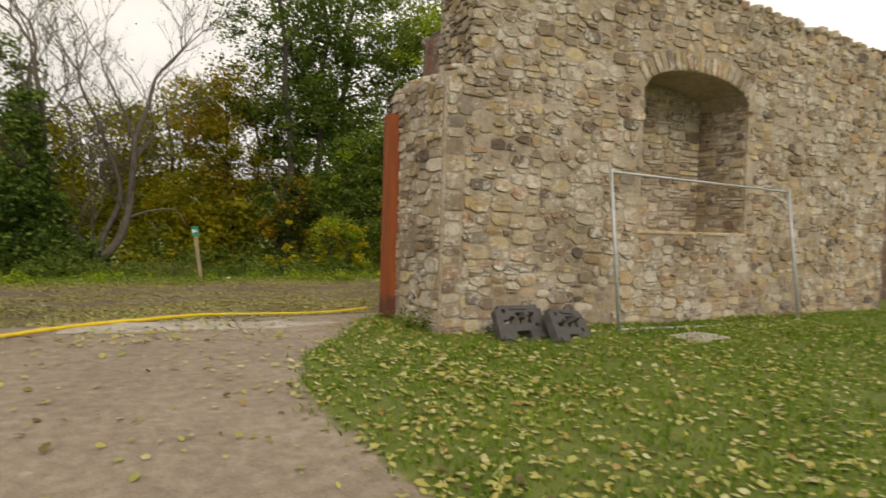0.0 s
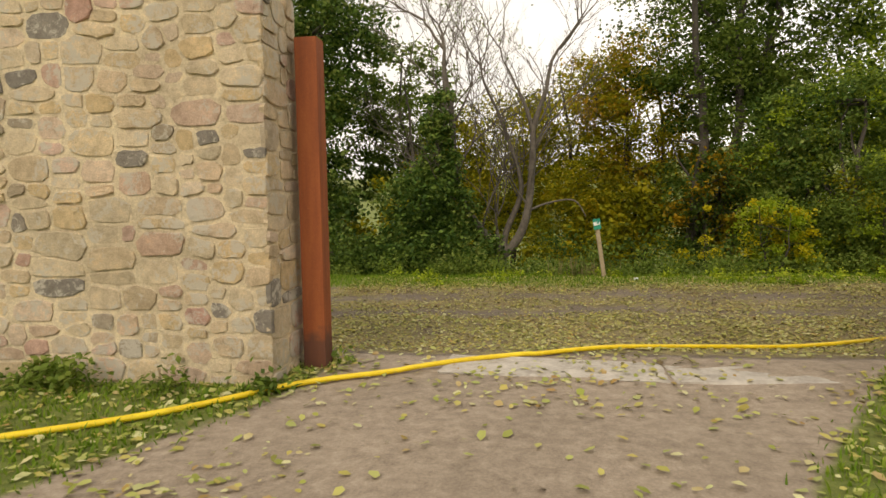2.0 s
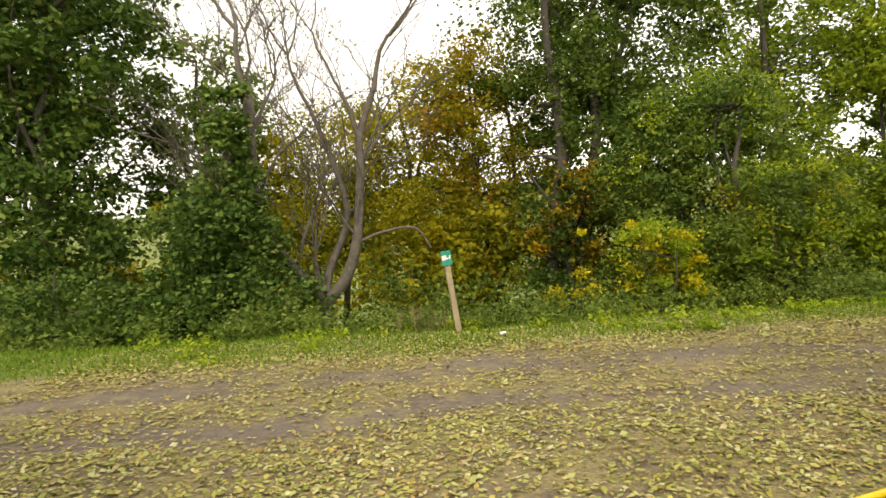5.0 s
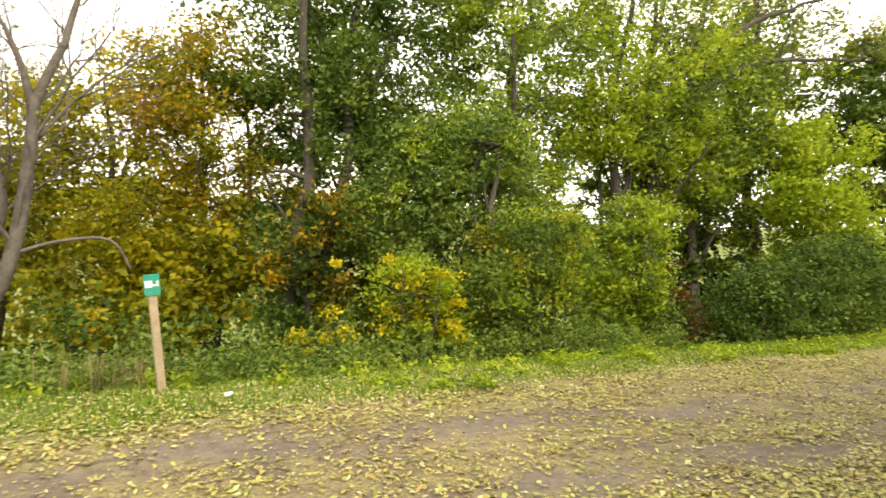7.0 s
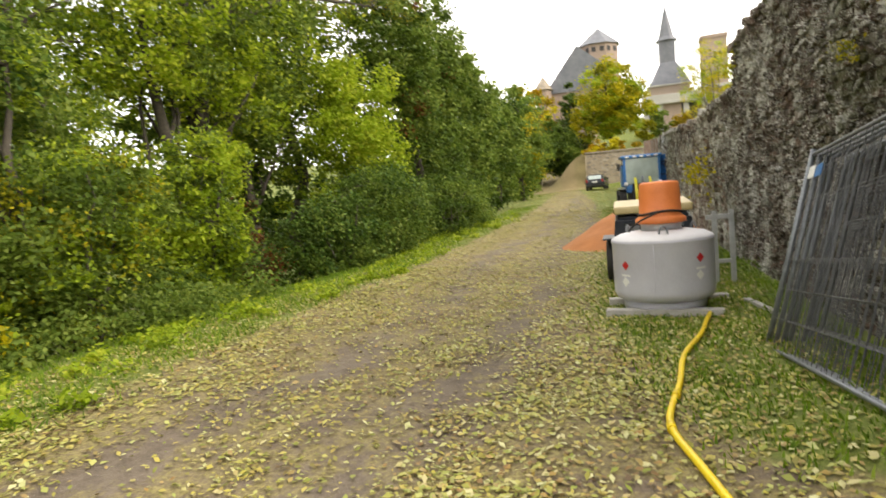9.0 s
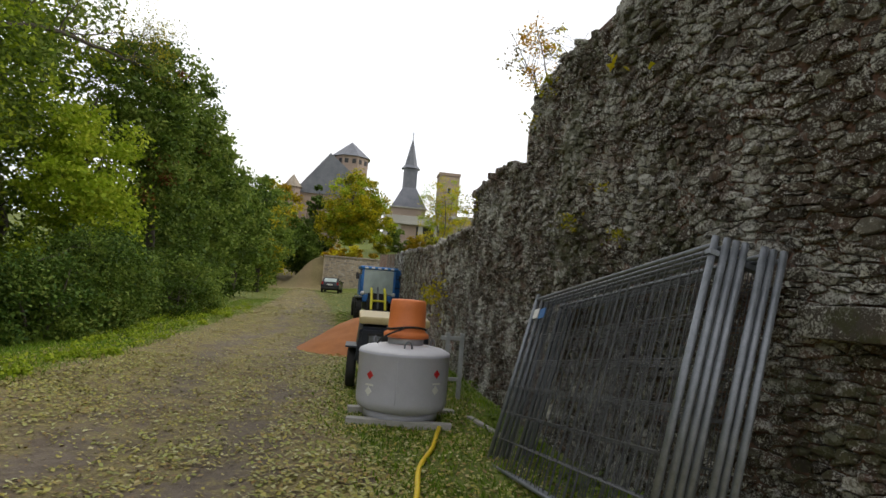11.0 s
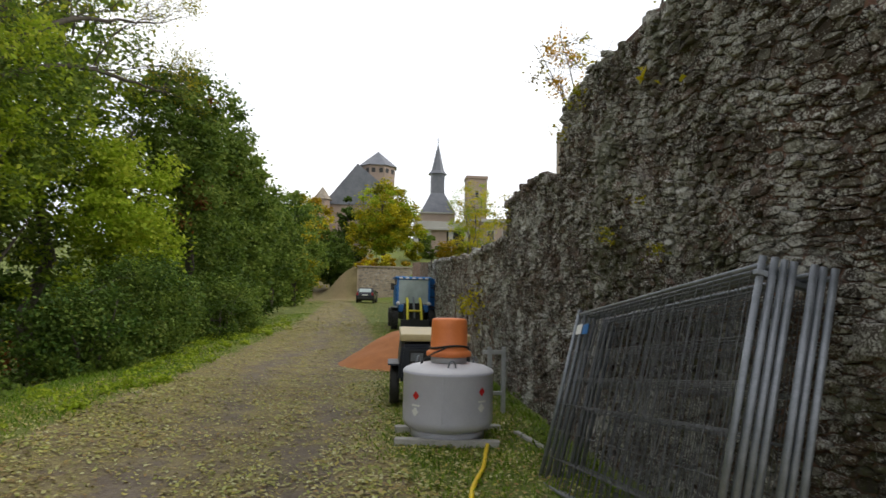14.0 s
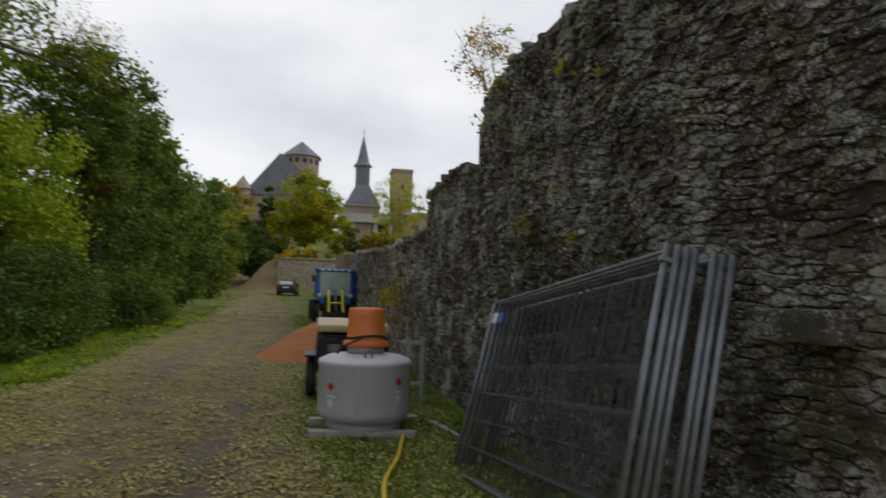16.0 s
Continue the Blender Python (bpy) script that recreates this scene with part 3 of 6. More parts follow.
def field_stones(width, height, seed, size=(0.08, 0.056), wide=(2, 6), high=(2, 4), joint=0.014, keep=None, slant=0.03, proud=(0.004, 0.03), sides=12, stretch=1.5, jitter=0.3, soft=2, square=0.0):
    """Uncut stones of all sizes fitted to each other: every stone reaches half way to its neighbours, its corners worn round."""
    g = random.Random(seed)
    blocks = rubble(width, height, seed + 1, size, wide, high, 0.0, None, 0.0, proud, 8)
    us = np.array([b[0] for b in blocks])
    ws = np.array([b[1] for b in blocks])
    ru = np.array([(max(p[0] for p in b[2]) - min(p[0] for p in b[2])) / 2 for b in blocks])
    rw = np.array([(max(p[1] for p in b[2]) - min(p[1] for p in b[2])) / 2 for b in blocks])
    gn = np.random.default_rng(seed)
    us = us + gn.uniform(-1, 1, len(us)) * ru * jitter
    ws = ws + gn.uniform(-1, 1, len(ws)) * rw * jitter
    xs, wt = us / stretch, (ru / stretch) * rw
    ph = [g.uniform(0, 6.28) for _ in range(3)]
    out = []
    for i, b in enumerate(blocks):
        if keep and not keep(us[i], ws[i]):
            continue
        d = (xs - xs[i]) ** 2 + (ws - ws[i]) ** 2 - wt
        d[i] = 1e9
        m = 3.2 * max(ru[i] / stretch, rw[i])
        x0, x1, y0, y1 = max(xs[i] - m, 0), min(xs[i] + m, width / stretch), max(ws[i] - m, 0), min(ws[i] + m, height)
        poly = [(x0, y0), (x1, y0), (x1, y1), (x0, y1)]
        for j in np.argpartition(d, min(18, len(d) - 1))[:18]:
            if j == i:
                continue
            poly = clip_half(poly, 2 * (xs[j] - xs[i]), 2 * (ws[j] - ws[i]), xs[j] ** 2 + ws[j] ** 2 - wt[j] - xs[i] ** 2 - ws[i] ** 2 + wt[i])
            if len(poly) < 3:
                break
        if len(poly) < 3:
            continue
        poly = [(x * stretch, y) for x, y in poly]
        for _ in range(soft):
            poly = [q for k in range(len(poly)) for q in ((poly[k - 1][0] * 0.8 + poly[k][0] * 0.2, poly[k - 1][1] * 0.8 + poly[k][1] * 0.2), (poly[k - 1][0] * 0.2 + poly[k][0] * 0.8, poly[k - 1][1] * 0.2 + poly[k][1] * 0.8))]
        cu, cw = sum(p[0] for p in poly) / len(poly), sum(p[1] for p in poly) / len(poly)
        rad = sum(math.hypot(p[0] - cu, p[1] - cw) for p in poly) / len(poly)
        if rad < 0.02:
            continue
        per = [0.0]
        for k in range(len(poly)):
            per.append(per[-1] + math.dist(poly[k], poly[(k + 1) % len(poly)]))
        jo, ring = joint * g.uniform(0.5, 1.7), []
        for k in range(sides):
            at, n = per[-1] * (k + g.uniform(-0.2, 0.2)) / sides % per[-1], 0
            while n < len(poly) - 1 and per[n + 1] < at:
                n += 1
            f = (at - per[n]) / max(1e-6, per[n + 1] - per[n])
            x, y = (poly[n][q] + (poly[(n + 1) % len(poly)][q] - poly[n][q]) * f for q in (0, 1))
            if square:
                ang = math.atan2((y - cw) / rw[i], (x - cu) / ru[i])
                ex, ey = math.cos(ang), math.sin(ang)
                rb = 0.97 / (abs(ex) ** 7 + abs(ey) ** 7) ** (1 / 7)
                x, y = x + (b[0] + ex * rb * ru[i] - x) * square, y + (b[1] + ey * rb * rw[i] - y) * square
            dist = max(1e-4, math.hypot(x - cu, y - cw))
            f = max(0.35, 1 - jo / dist) * g.uniform(0.955, 1.035)
            x, y = cu + (x - cu) * f, cw + (y - cw) * f
            ring.append((x, y + slant * (math.sin(x * 1.3 + ph[0]) + 0.5 * math.sin(x * 3.4 + ph[1] - y * 1.6))))
        out.append((cu, sum(p[1] for p in ring) / sides, ring, b[3]))
    return out


def stone_geometry(s, to3, g, back=0.03, tilt=0.35, inner=0.9):
    """Vertices and faces of one stone: sunk ring, proud ring, lifted middle."""
    cu, cw, ring, p = s
    rad = max(0.02, max(math.hypot(u - cu, w - cw) for u, w in ring))
    tu, tw = g.uniform(-tilt, tilt) / rad, g.uniform(-tilt, tilt) / rad

    def lift(u, w):
        return p * max(0.15, 1 + tu * (u - cu) + tw * (w - cw))

    v = [to3(u, w, -back) for u, w in ring]
    v += [to3(cu + (u - cu) * 0.985, cw + (w - cw) * 0.98, lift(u, w) * g.uniform(0.6, 0.9)) for u, w in ring]
    v += [to3(cu + (u - cu) * inner, cw + (w - cw) * inner, lift(u, w) * g.uniform(0.82, 1.18)) for u, w in ring]
    v.append(to3(cu, cw, p * g.uniform(0.85, 1.2)))
    n = len(ring)
    f = []
    for a in (0, n):
        f += [(a + k, a + (k + 1) % n, a + n + (k + 1) % n, a + n + k) for k in range(n)]
    f += [(2 * n + k, 2 * n + (k + 1) % n, 3 * n) for k in range(n)]
    return v, f


def lay_stones(stones, to3, parent, material, seed, single=None, limit=300, tilt=0.35, rest="rubble_stones", rest_label=""):
    """Stones picked by single(u, w) become parts of their own, the others one joined part."""
    g = random.Random(seed)
    V, F, made = [], [], 0
    for s in stones:
        v, f = stone_geometry(s, to3, g, 0.03, tilt)
        if single and made < limit and single(s[0], s[1]):
            me = bpy.data.meshes.new("stone")
            me.from_pydata([tuple(p) for p in v], [], f)
            me.materials.append(material)
            under(new("stone", me), parent)
            made += 1
        else:
            k = len(V)
            V += [tuple(p) for p in v]
            F += [tuple(i + k for i in q) for q in f]
    if V:
        ob = under(link_mesh(rest, V, F, material), parent, rest_label)
        ob["kind"] = "stuff"


def prism(poly, y0, y1, bm=None):
    """A solid whose outline poly (x, z) runs from y0 to y1."""
    bm = bm or bmesh.new()
    a = [bm.verts.new((x, y0(x) if callable(y0) else y0, z)) for x, z in poly]
    b = [bm.verts.new((x, y1(x) if callable(y1) else y1, z)) for x, z in poly]
    n = len(poly)
    bm.faces.new(a)
    bm.faces.new(b[::-1])
    for k in range(n):
        bm.faces.new((a[k], b[k], b[(k + 1) % n], a[(k + 1) % n]))
    bmesh.ops.recalc_face_normals(bm, faces=bm.faces)
    return bm


# left gate wall: its yard face at y -0.68, gate end at x -2.48
wall_left = thing("wall_left", pose(0, 0, 0), "warm sandstone rubble wall with sandy mortar beside the gate", "stone wall", kind="structure")
part("core", prism([(-14, -0.3), (-2.50, -0.3), (-2.50, 3.25), (-2.62, 3.46), (-2.9, 3.52), (-6, 3.56), (-14, 3.5)], -0.650, 0.12), MORTAR, wall_left, "sandy lime mortar")
part("coping", prism([(-14, 3.48), (-6, 3.54), (-2.95, 3.50), (-2.72, 3.46), (-2.66, 3.50), (-2.92, 3.57), (-6, 3.61), (-14, 3.56)], -0.69, 0.17), STONE_PALE, wall_left, "pale mortared capping")

# right wall: gate end, tall yard face with a niche, dark lane face
def lane_face(x):
    return float(np.interp(x, (2.9, 3.1, 4.2, 7, 9, 60), (0.22, 0.28, 0.50, 0.66, 0.68, 0.68)))


wall_right = thing("wall_right", pose(0, 0, 0), "tall ruined rubble wall with an arched niche", "stone wall", kind="structure")
NI_X0, NI_X1, NI_Z0, NI_Z1, NI_TOP = 6.36, 8.72, 1.37, 3.52, 3.9


def niche_top(x):
    t = (x - NI_X0) / (NI_X1 - NI_X0) * 2 - 1
    return NI_Z1 + (NI_TOP - NI_Z1) * math.sqrt(max(0.0, 1 - t * t))


arch = [(NI_X0 + (NI_X1 - NI_X0) * k / 16, niche_top(NI_X0 + (NI_X1 - NI_X0) * k / 16)) for k in range(17)]
TOPZ = ((3.5, 5.6), (5.2, 5.45), (7.4, 5.2), (10, 5.08), (12.9, 4.99))
# yard leaf: below the niche, beside it and over it
part("core", prism([(3.46, -0.4), (12.9, -0.4), (12.9, NI_Z0), (3.46, NI_Z0)], -1.479, -0.5), MORTAR_GREY, wall_right)
part("core", prism([(3.46, NI_Z0), (NI_X0, NI_Z0), (NI_X0, NI_Z1), (NI_X0, 5.33), (5.2, 5.43), (3.5, 5.58)], -1.479, -0.5), MORTAR_GREY, wall_right)
part("core", prism([(NI_X1, NI_Z0), (12.9, NI_Z0), (12.9, 4.97), (10, 5.06), (NI_X1, 5.12), (NI_X1, NI_Z1)], -1.479, -0.5), MORTAR_GREY, wall_right)
part("core", prism(arch + [(NI_X1, 5.12), (7.4, 5.18), (NI_X0, 5.33)], -1.479, -0.5), MORTAR_GREY, wall_right)
part("niche_back", bm_box(NI_X1 - NI_X0 + 0.4, 0.1, 3.2, ((NI_X0 + NI_X1) / 2, -0.44, 2.7)), MORTAR_GREY, wall_right, "rough plastered back of the niche")
# lane leaf, stepping down along the lane
LANE_TOP = ((3.08, 3.2), (3.56, 3.25), (3.6, 4.2), (5.8, 4.28), (7.0, 4.25), (8.45, 4.18), (8.52, 3.22), (9.4, 3.5), (12.15, 3.5), (12.2, 2.8), (18, 2.85), (32, 3.55), (60, 5.2))
lane_cuts = sorted({p[0] for p in LANE_TOP} | {3.1, 4.2, 4.9, 7.7, 9.0, 15.0, 25.0, 45.0})
lane_bm = bmesh.new()
for xa, xb in zip(lane_cuts, lane_cuts[1:]):
    za, zb = (float(np.interp(x, [p[0] for p in LANE_TOP], [p[1] for p in LANE_TOP])) for x in (xa, xb))
    prism([(xa, -0.6), (xb, -0.6), (xb, zb), (xa, za)], -0.38, lambda x: lane_face(x) - 0.046, lane_bm)
part("lane_core", lane_bm, MORTAR_DARK, wall_right, "dark reddish-brown mortar")
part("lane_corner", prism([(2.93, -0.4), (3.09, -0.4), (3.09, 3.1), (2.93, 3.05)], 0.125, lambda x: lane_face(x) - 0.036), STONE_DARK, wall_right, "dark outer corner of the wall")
# lower gate end in front of the tall wall
part("gate_end", prism([(3.033, -0.4), (3.62, -0.4), (3.62, 3.46), (3.033, 3.28)], -1.464, 0.18), MORTAR_GREY, wall_right, "lower stepped end of the wall at the gate")

# steel gate posts
def gate_post(x, y, h, label):
    b = thing("gate_post", pose(x, y, -0.12), label, "gate post", "pair of gate posts")
    s, t = 0.21, 0.012
    bm = bmesh.new()
    loops = [[bm.verts.new((sx * q, sy * q, z)) for sx, sy in ((-1, -1), (1, -1), (1, 1), (-1, 1))] for q, z in ((s / 2, 0), (s / 2, h), (s / 2 - t, h), (s / 2 - t, 0))]
    for a_, b_ in zip(loops, loops[1:] + loops[:1]):
        for k in range(4):
            bm.faces.new((a_[k], a_[(k + 1) % 4], b_[(k + 1) % 4], b_[k]))
    bmesh.ops.recalc_face_normals(bm, faces=bm.faces)
    bmesh.ops.bevel(bm, geom=[ed for ed in bm.edges if abs(ed.verts[0].co.z - ed.verts[1].co.z) > 1], offset=0.012, segments=3, affect="EDGES", profile=0.5)
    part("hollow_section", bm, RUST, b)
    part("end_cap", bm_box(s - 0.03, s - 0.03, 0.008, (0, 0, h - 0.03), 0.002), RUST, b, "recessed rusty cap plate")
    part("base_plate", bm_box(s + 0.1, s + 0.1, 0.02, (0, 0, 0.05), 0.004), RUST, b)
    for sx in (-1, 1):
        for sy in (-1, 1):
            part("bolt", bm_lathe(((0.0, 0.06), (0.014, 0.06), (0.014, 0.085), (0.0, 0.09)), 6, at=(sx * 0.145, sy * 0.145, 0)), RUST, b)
    return b


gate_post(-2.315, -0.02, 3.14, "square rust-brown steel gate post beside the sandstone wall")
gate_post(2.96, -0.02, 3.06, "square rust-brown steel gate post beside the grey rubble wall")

# concrete threshold strip in the gateway, in cast lengths
sill = thing("threshold", pose(0, 0, 0), "worn pale concrete threshold strip across the gateway", "threshold", kind="structure")
gsl = random.Random(5)
xx = -1.15
while xx < 2.75:
    ll = min(gsl.uniform(1.5, 2.3), 2.8 - xx)
    if ll < 0.2:
        break
    bm = bm_box(ll - 0.006, 0.62 + gsl.uniform(-0.1, 0.06), 0.16, (xx + ll / 2, 0.03 + gsl.uniform(-0.05, 0.05), -0.073 + gsl.uniform(-0.010, 0.006)), 0.03, Euler((gsl.uniform(-0.02, 0.02), gsl.uniform(-0.012, 0.012), gsl.uniform(-0.07, 0.07))).to_matrix().to_4x4())
    bmesh.ops.subdivide_edges(bm, edges=[e for e in bm.edges if e.calc_length() > 0.3], cuts=5, use_grid_fill=True)
    for v in bm.verts:
        v.co += Vector((gsl.uniform(-1, 1) * 0.008, gsl.uniform(-1, 1) * 0.022, gsl.uniform(-1, 1) * 0.008))
    part("slab", bm, CONCRETE, sill)
    xx += ll


# ---- trees and shrubs ----
def limb(bm, start, end, r0, r1, g, bend=0.12, n=5, sides=6):
    start, end = Vector(start), Vector(end)
    d = end - start
    side = Vector((g.uniform(-1, 1), g.uniform(-1, 1), g.uniform(-0.2, 0.6))) * d.length * bend
    pts = [start + d * (k / n) + side * math.sin(math.pi * k / n) + Vector((g.uniform(-1, 1), g.uniform(-1, 1), g.uniform(-1, 1))) * d.length * 0.025 for k in range(n + 1)]
    bm_tube(pts, [r0 + (r1 - r0) * k / n for k in range(n + 1)], sides, bm, cap=False)
    return pts


def tree(name, label, category, x, y, height, r, clumps, crowns, bark=None, group="", seed=1, stems=1, lean=(0, 0), limbs=7):
    """A tapered trunk (or several stems) with limbs into the lumps of the crown; crowns: (material, leaves, size, label)."""
    g = random.Random(seed)
    z = gz(x, y) - 0.1
    t = thing(name, pose(x, y, z), label, category, group)
    bm = bmesh.new()
    for s in range(stems):
        a = 6.28 * s / max(1, stems) + g.uniform(0, 1)
        off = Vector((math.cos(a), math.sin(a), 0)) * (0.0 if stems == 1 else 0.12 + r)
        top = Vector((lean[0] + off.x * 4, lean[1] + off.y * 4, height * g.uniform(0.85, 0.98)))
        spine = limb(bm, off, top, r, r * 0.22, g, 0.05, 8, 8)
        for k in range(limbs):
            c = clumps[g.randrange(len(clumps))]
            e = Vector((c[0] + g.uniform(-0.75, 0.75) * c[3], c[1] + g.uniform(-0.75, 0.75) * c[4], c[2] + g.uniform(-0.3, 0.8) * c[5]))
            low = [p for p in spine if p.z < e.z - 0.1] or spine[:1]
            p = low[-1] if g.random() < 0.6 else low[len(low) // 2]
            pts = limb(bm, p, e, r * 0.38, r * 0.07, g, 0.15, 5, 5)
            for q in pts[2:]:
                e2 = q + Vector((g.uniform(-1, 1), g.uniform(-1, 1), g.uniform(-0.2, 0.9))) * 0.28 * c[3]
                limb(bm, q, e2, r * 0.12, r * 0.03, g, 0.1, 2, 3)
    part("trunk", bm, bark or BARK, t, "grey-brown trunk and limbs")
    for k, (m, n, size, lab) in enumerate(crowns):
        pts = clump_points(clumps, n, seed * 13 + k)
        pts[:, 2] = np.maximum(pts[:, 2], 0.02)
        under(leaves("crown", pts, size, m, seed=seed * 7 + k), t, lab)
    return t


def bare_tree(label, x, y, stems, seed, depth=5, bark=None, leaf=None):
    """A leafless tree: stems, given as their way-points, forking on into fine twigs."""
    g = random.Random(seed)
    z = gz(x, y) - 0.1
    t = thing("bare_tree", pose(x, y, z), label, "tree")
    tips = []

    def grow(bm, p, d, length, r, k):
        d = d.normalized()
        e = p + d * length
        limb(bm, p, e, r, r * 0.62, g, 0.09, 3, 6 if r > 0.03 else 3)
        if k == 0 or r < 0.004:
            tips.append(e)
            return
        for _ in range(2 if g.random() < 0.6 else 3):
            nd = d + Vector((g.uniform(-1, 1), g.uniform(-1, 1), g.uniform(-0.3, 0.7))) * 0.72
            grow(bm, e, nd, length * g.uniform(0.62, 0.86), r * 0.62, k - 1)
        if r > 0.012:
            grow(bm, p + d * length * 0.6, d + Vector((g.uniform(-1, 1), g.uniform(-1, 1), g.uniform(-0.2, 0.6))), length * 0.5, r * 0.35, max(0, k - 2))

    for way, r in stems:
        bm = bmesh.new()
        pts = [Vector(p) for p in way]
        n = len(pts)
        fine_way = [pts[0]]
        for k in range(n - 1):
            q0, q1, q2, q3 = pts[max(k - 1, 0)], pts[k], pts[k + 1], pts[min(k + 2, n - 1)]
            for j in range(1, 6):
                u = j / 5
                fine_way.append(0.5 * ((2 * q1) + (q2 - q0) * u + (2 * q0 - 5 * q1 + 4 * q2 - q3) * u * u + (3 * q1 - q0 - 3 * q2 + q3) * u ** 3))
        nf = len(fine_way)
        bm_tube(fine_way, [r * (1 - 0.55 * k / (nf - 1)) for k in range(nf)], 8, bm, cap=False)
        if r < 0.05:
            part("stem", bm, bark or BARK_PALE, t)
            continue
        for k in range(2, n - 1):
            for _ in range(2):
                d = (pts[k] - pts[k - 1]).normalized() + Vector((g.uniform(-1, 1), g.uniform(-1, 1), g.uniform(-0.1, 0.5))) * 1.0
                grow(bm, pts[k], d, 1.2, r * 0.24, depth - 2)
        grow(bm, pts[-1], pts[-1] - pts[-2], 1.25, r * 0.45, depth)
        part("stem", bm, bark or BARK_PALE, t)
    if leaf:
        m, n, size = leaf
        tp = np.array([tuple(p) for p in tips])
        k = np.random.default_rng(seed).integers(0, len(tp), n)
        under(leaves("remaining_leaves", tp[k] + np.random.default_rng(seed + 1).normal(size=(n, 3)) * 0.15, size, m, seed=seed), t, "few pale leaves left on the twigs")
    return t


IVY_L = "ivy-covered shrub with dense dark glossy leaves"
DARK_L = "tall dark green broadleaf tree behind the verge"
tree("ivy_shrub", "tall cone of ivy over a dead stem beside the lane", "shrub", -3.0, 11.4, 4.2, 0.09, [(0, 0, 0.9, 1.9, 1.3, 1.1), (-0.1, 0, 2.2, 1.35, 1.0, 1.2), (0.2, 0, 3.6, 0.6, 0.55, 1.1), (0.25, 0, 4.7, 0.38, 0.38, 0.8)], [(LEAF_IVY, 30000, 0.13, "")], seed=2, limbs=4)
tree("ivy_shrub", IVY_L, "shrub", -6.3, 11.6, 2.0, 0.07, [(0, 0, 0.8, 1.9, 1.2, 1.0), (1.2, 0.3, 0.6, 1.2, 1.0, 0.8)], [(LEAF_IVY, 10000, 0.12, "")], seed=3, limbs=3)
tree("ivy_tree", "tall tree wrapped in ivy up to its crown", "tree", -7.6, 14.6, 11, 0.2, [(0, 0, 3.6, 1.7, 1.5, 3.4), (0.3, 0, 8.2, 2.3, 1.9, 2.8), (-1.2, 0.4, 6, 1.5, 1.5, 2)], [(LEAF_IVY, 26000, 0.18, "")], seed=4)
tree("broadleaf_tree", DARK_L, "tree", -11.5, 15.5, 11, 0.2, [(0, 0, 4, 2.6, 2, 3.2), (0, 0, 9, 2.8, 2.3, 3)], [(LEAF_DEEP, 19000, 0.22, "")], seed=5, group="trees along the lane")
tree("broadleaf_tree", DARK_L, "tree", -16.5, 14, 10, 0.2, [(0, 0, 4, 3, 2, 3.4), (0, 0, 8, 2.8, 2.3, 3)], [(LEAF_MID, 12000, 0.22, "")], seed=6, group="trees along the lane")
tree("broadleaf_tree", "slender green tree with thin foliage behind the ivy", "tree", -5.2, 18.5, 10, 0.14, [(0, 0, 6.8, 2.0, 1.8, 2.6), (0.5, 0, 3.6, 1.8, 1.6, 2)], [(LEAF_MID, 14000, 0.18, "")], seed=7, group="trees along the lane")
bare_tree("leafless pale-barked tree forking low into three leaning stems", -1.12, 12.2, (
    ([(0, 0, -0.2), (0, 0, 0.5), (-0.02, 0, 1.12), (-0.56, -0.08, 1.8), (-0.93, -0.12, 2.35), (-1.26, -0.16, 3.2), (-1.32, -0.16, 4.75), (-1.4, -0.16, 5.7)], 0.17),
    ([(0.05, 0.04, 1.05), (0.16, 0.08, 1.75), (0.54, 0.16, 2.65), (0.57, 0.16, 3.3), (0.28, 0.2, 4.25), (-0.1, 0.24, 5.3)], 0.10),
    ([(0.05, 0, 1.05), (0.52, -0.04, 1.6), (0.79, -0.08, 2.45), (0.93, -0.08, 3.95), (0.96, -0.08, 4.65), (1.28, -0.08, 5.6)], 0.14),
    ([(0.95, -0.08, 4.5), (0.75, -0.08, 5.2), (0.5, 0, 5.8)], 0.07),
    ([(0.83, -0.08, 2.35), (1.38, -0.16, 2.55), (2.05, -0.16, 2.6), (2.37, -0.16, 2.15)], 0.035)), 11, 6, None, (LEAF_MID, 500, 0.08))
bare_tree("slim leafless tree with upright branches", -3.6, 16.8, (
    ([(0, 0, 0), (0.1, 0, 2.0), (0.0, 0.1, 4.0), (0.35, 0, 6.0), (0.3, 0, 7.6)], 0.12),
    ([(0, 0.2, 0.2), (-0.5, 0.2, 2.5), (-0.9, 0.2, 4.6), (-1.0, 0.1, 6.5)], 0.09)), 12, 6, None, (LEAF_MID, 900, 0.1))
tree("maple_tree", "olive and yellow turning tree at the wood's edge", "tree", -1.3, 18.5, 7.4, 0.12, [(0, 0, 4.6, 2.6, 1.8, 2.6), (-2.0, 0, 3.6, 1.9, 1.5, 2.4), (-0.6, -0.5, 2.4, 2.4, 1.4, 1.8)], [(LEAF_OLIVE, 30000, 0.145, "")], seed=21, stems=2)
tree("maple_tree", "olive and yellow turning tree at the wood's edge", "tree", 1.4, 18.2, 8.0, 0.12, [(0, 0, 5.0, 2.3, 1.8, 3.0), (0.6, -2, 2.6, 2.0, 1.2, 2.0)], [(LEAF_OLIVE, 26000, 0.145, "")], seed=22, stems=2)
tree("maple_tree", "autumn tree with orange and golden foliage", "tree", 3.5, 16.8, 9.0, 0.11, [(0, 0, 6.2, 2.0, 1.6, 2.6), (-1.0, 0, 6.8, 1.6, 1.3, 1.5), (0.5, 0, 3.4, 1.9, 1.5, 2.4)], [(LEAF_ORANGE, 7500, 0.135, ""), (LEAF_OLIVE, 13000, 0.135, "olive lower leaves")], seed=23, stems=2)
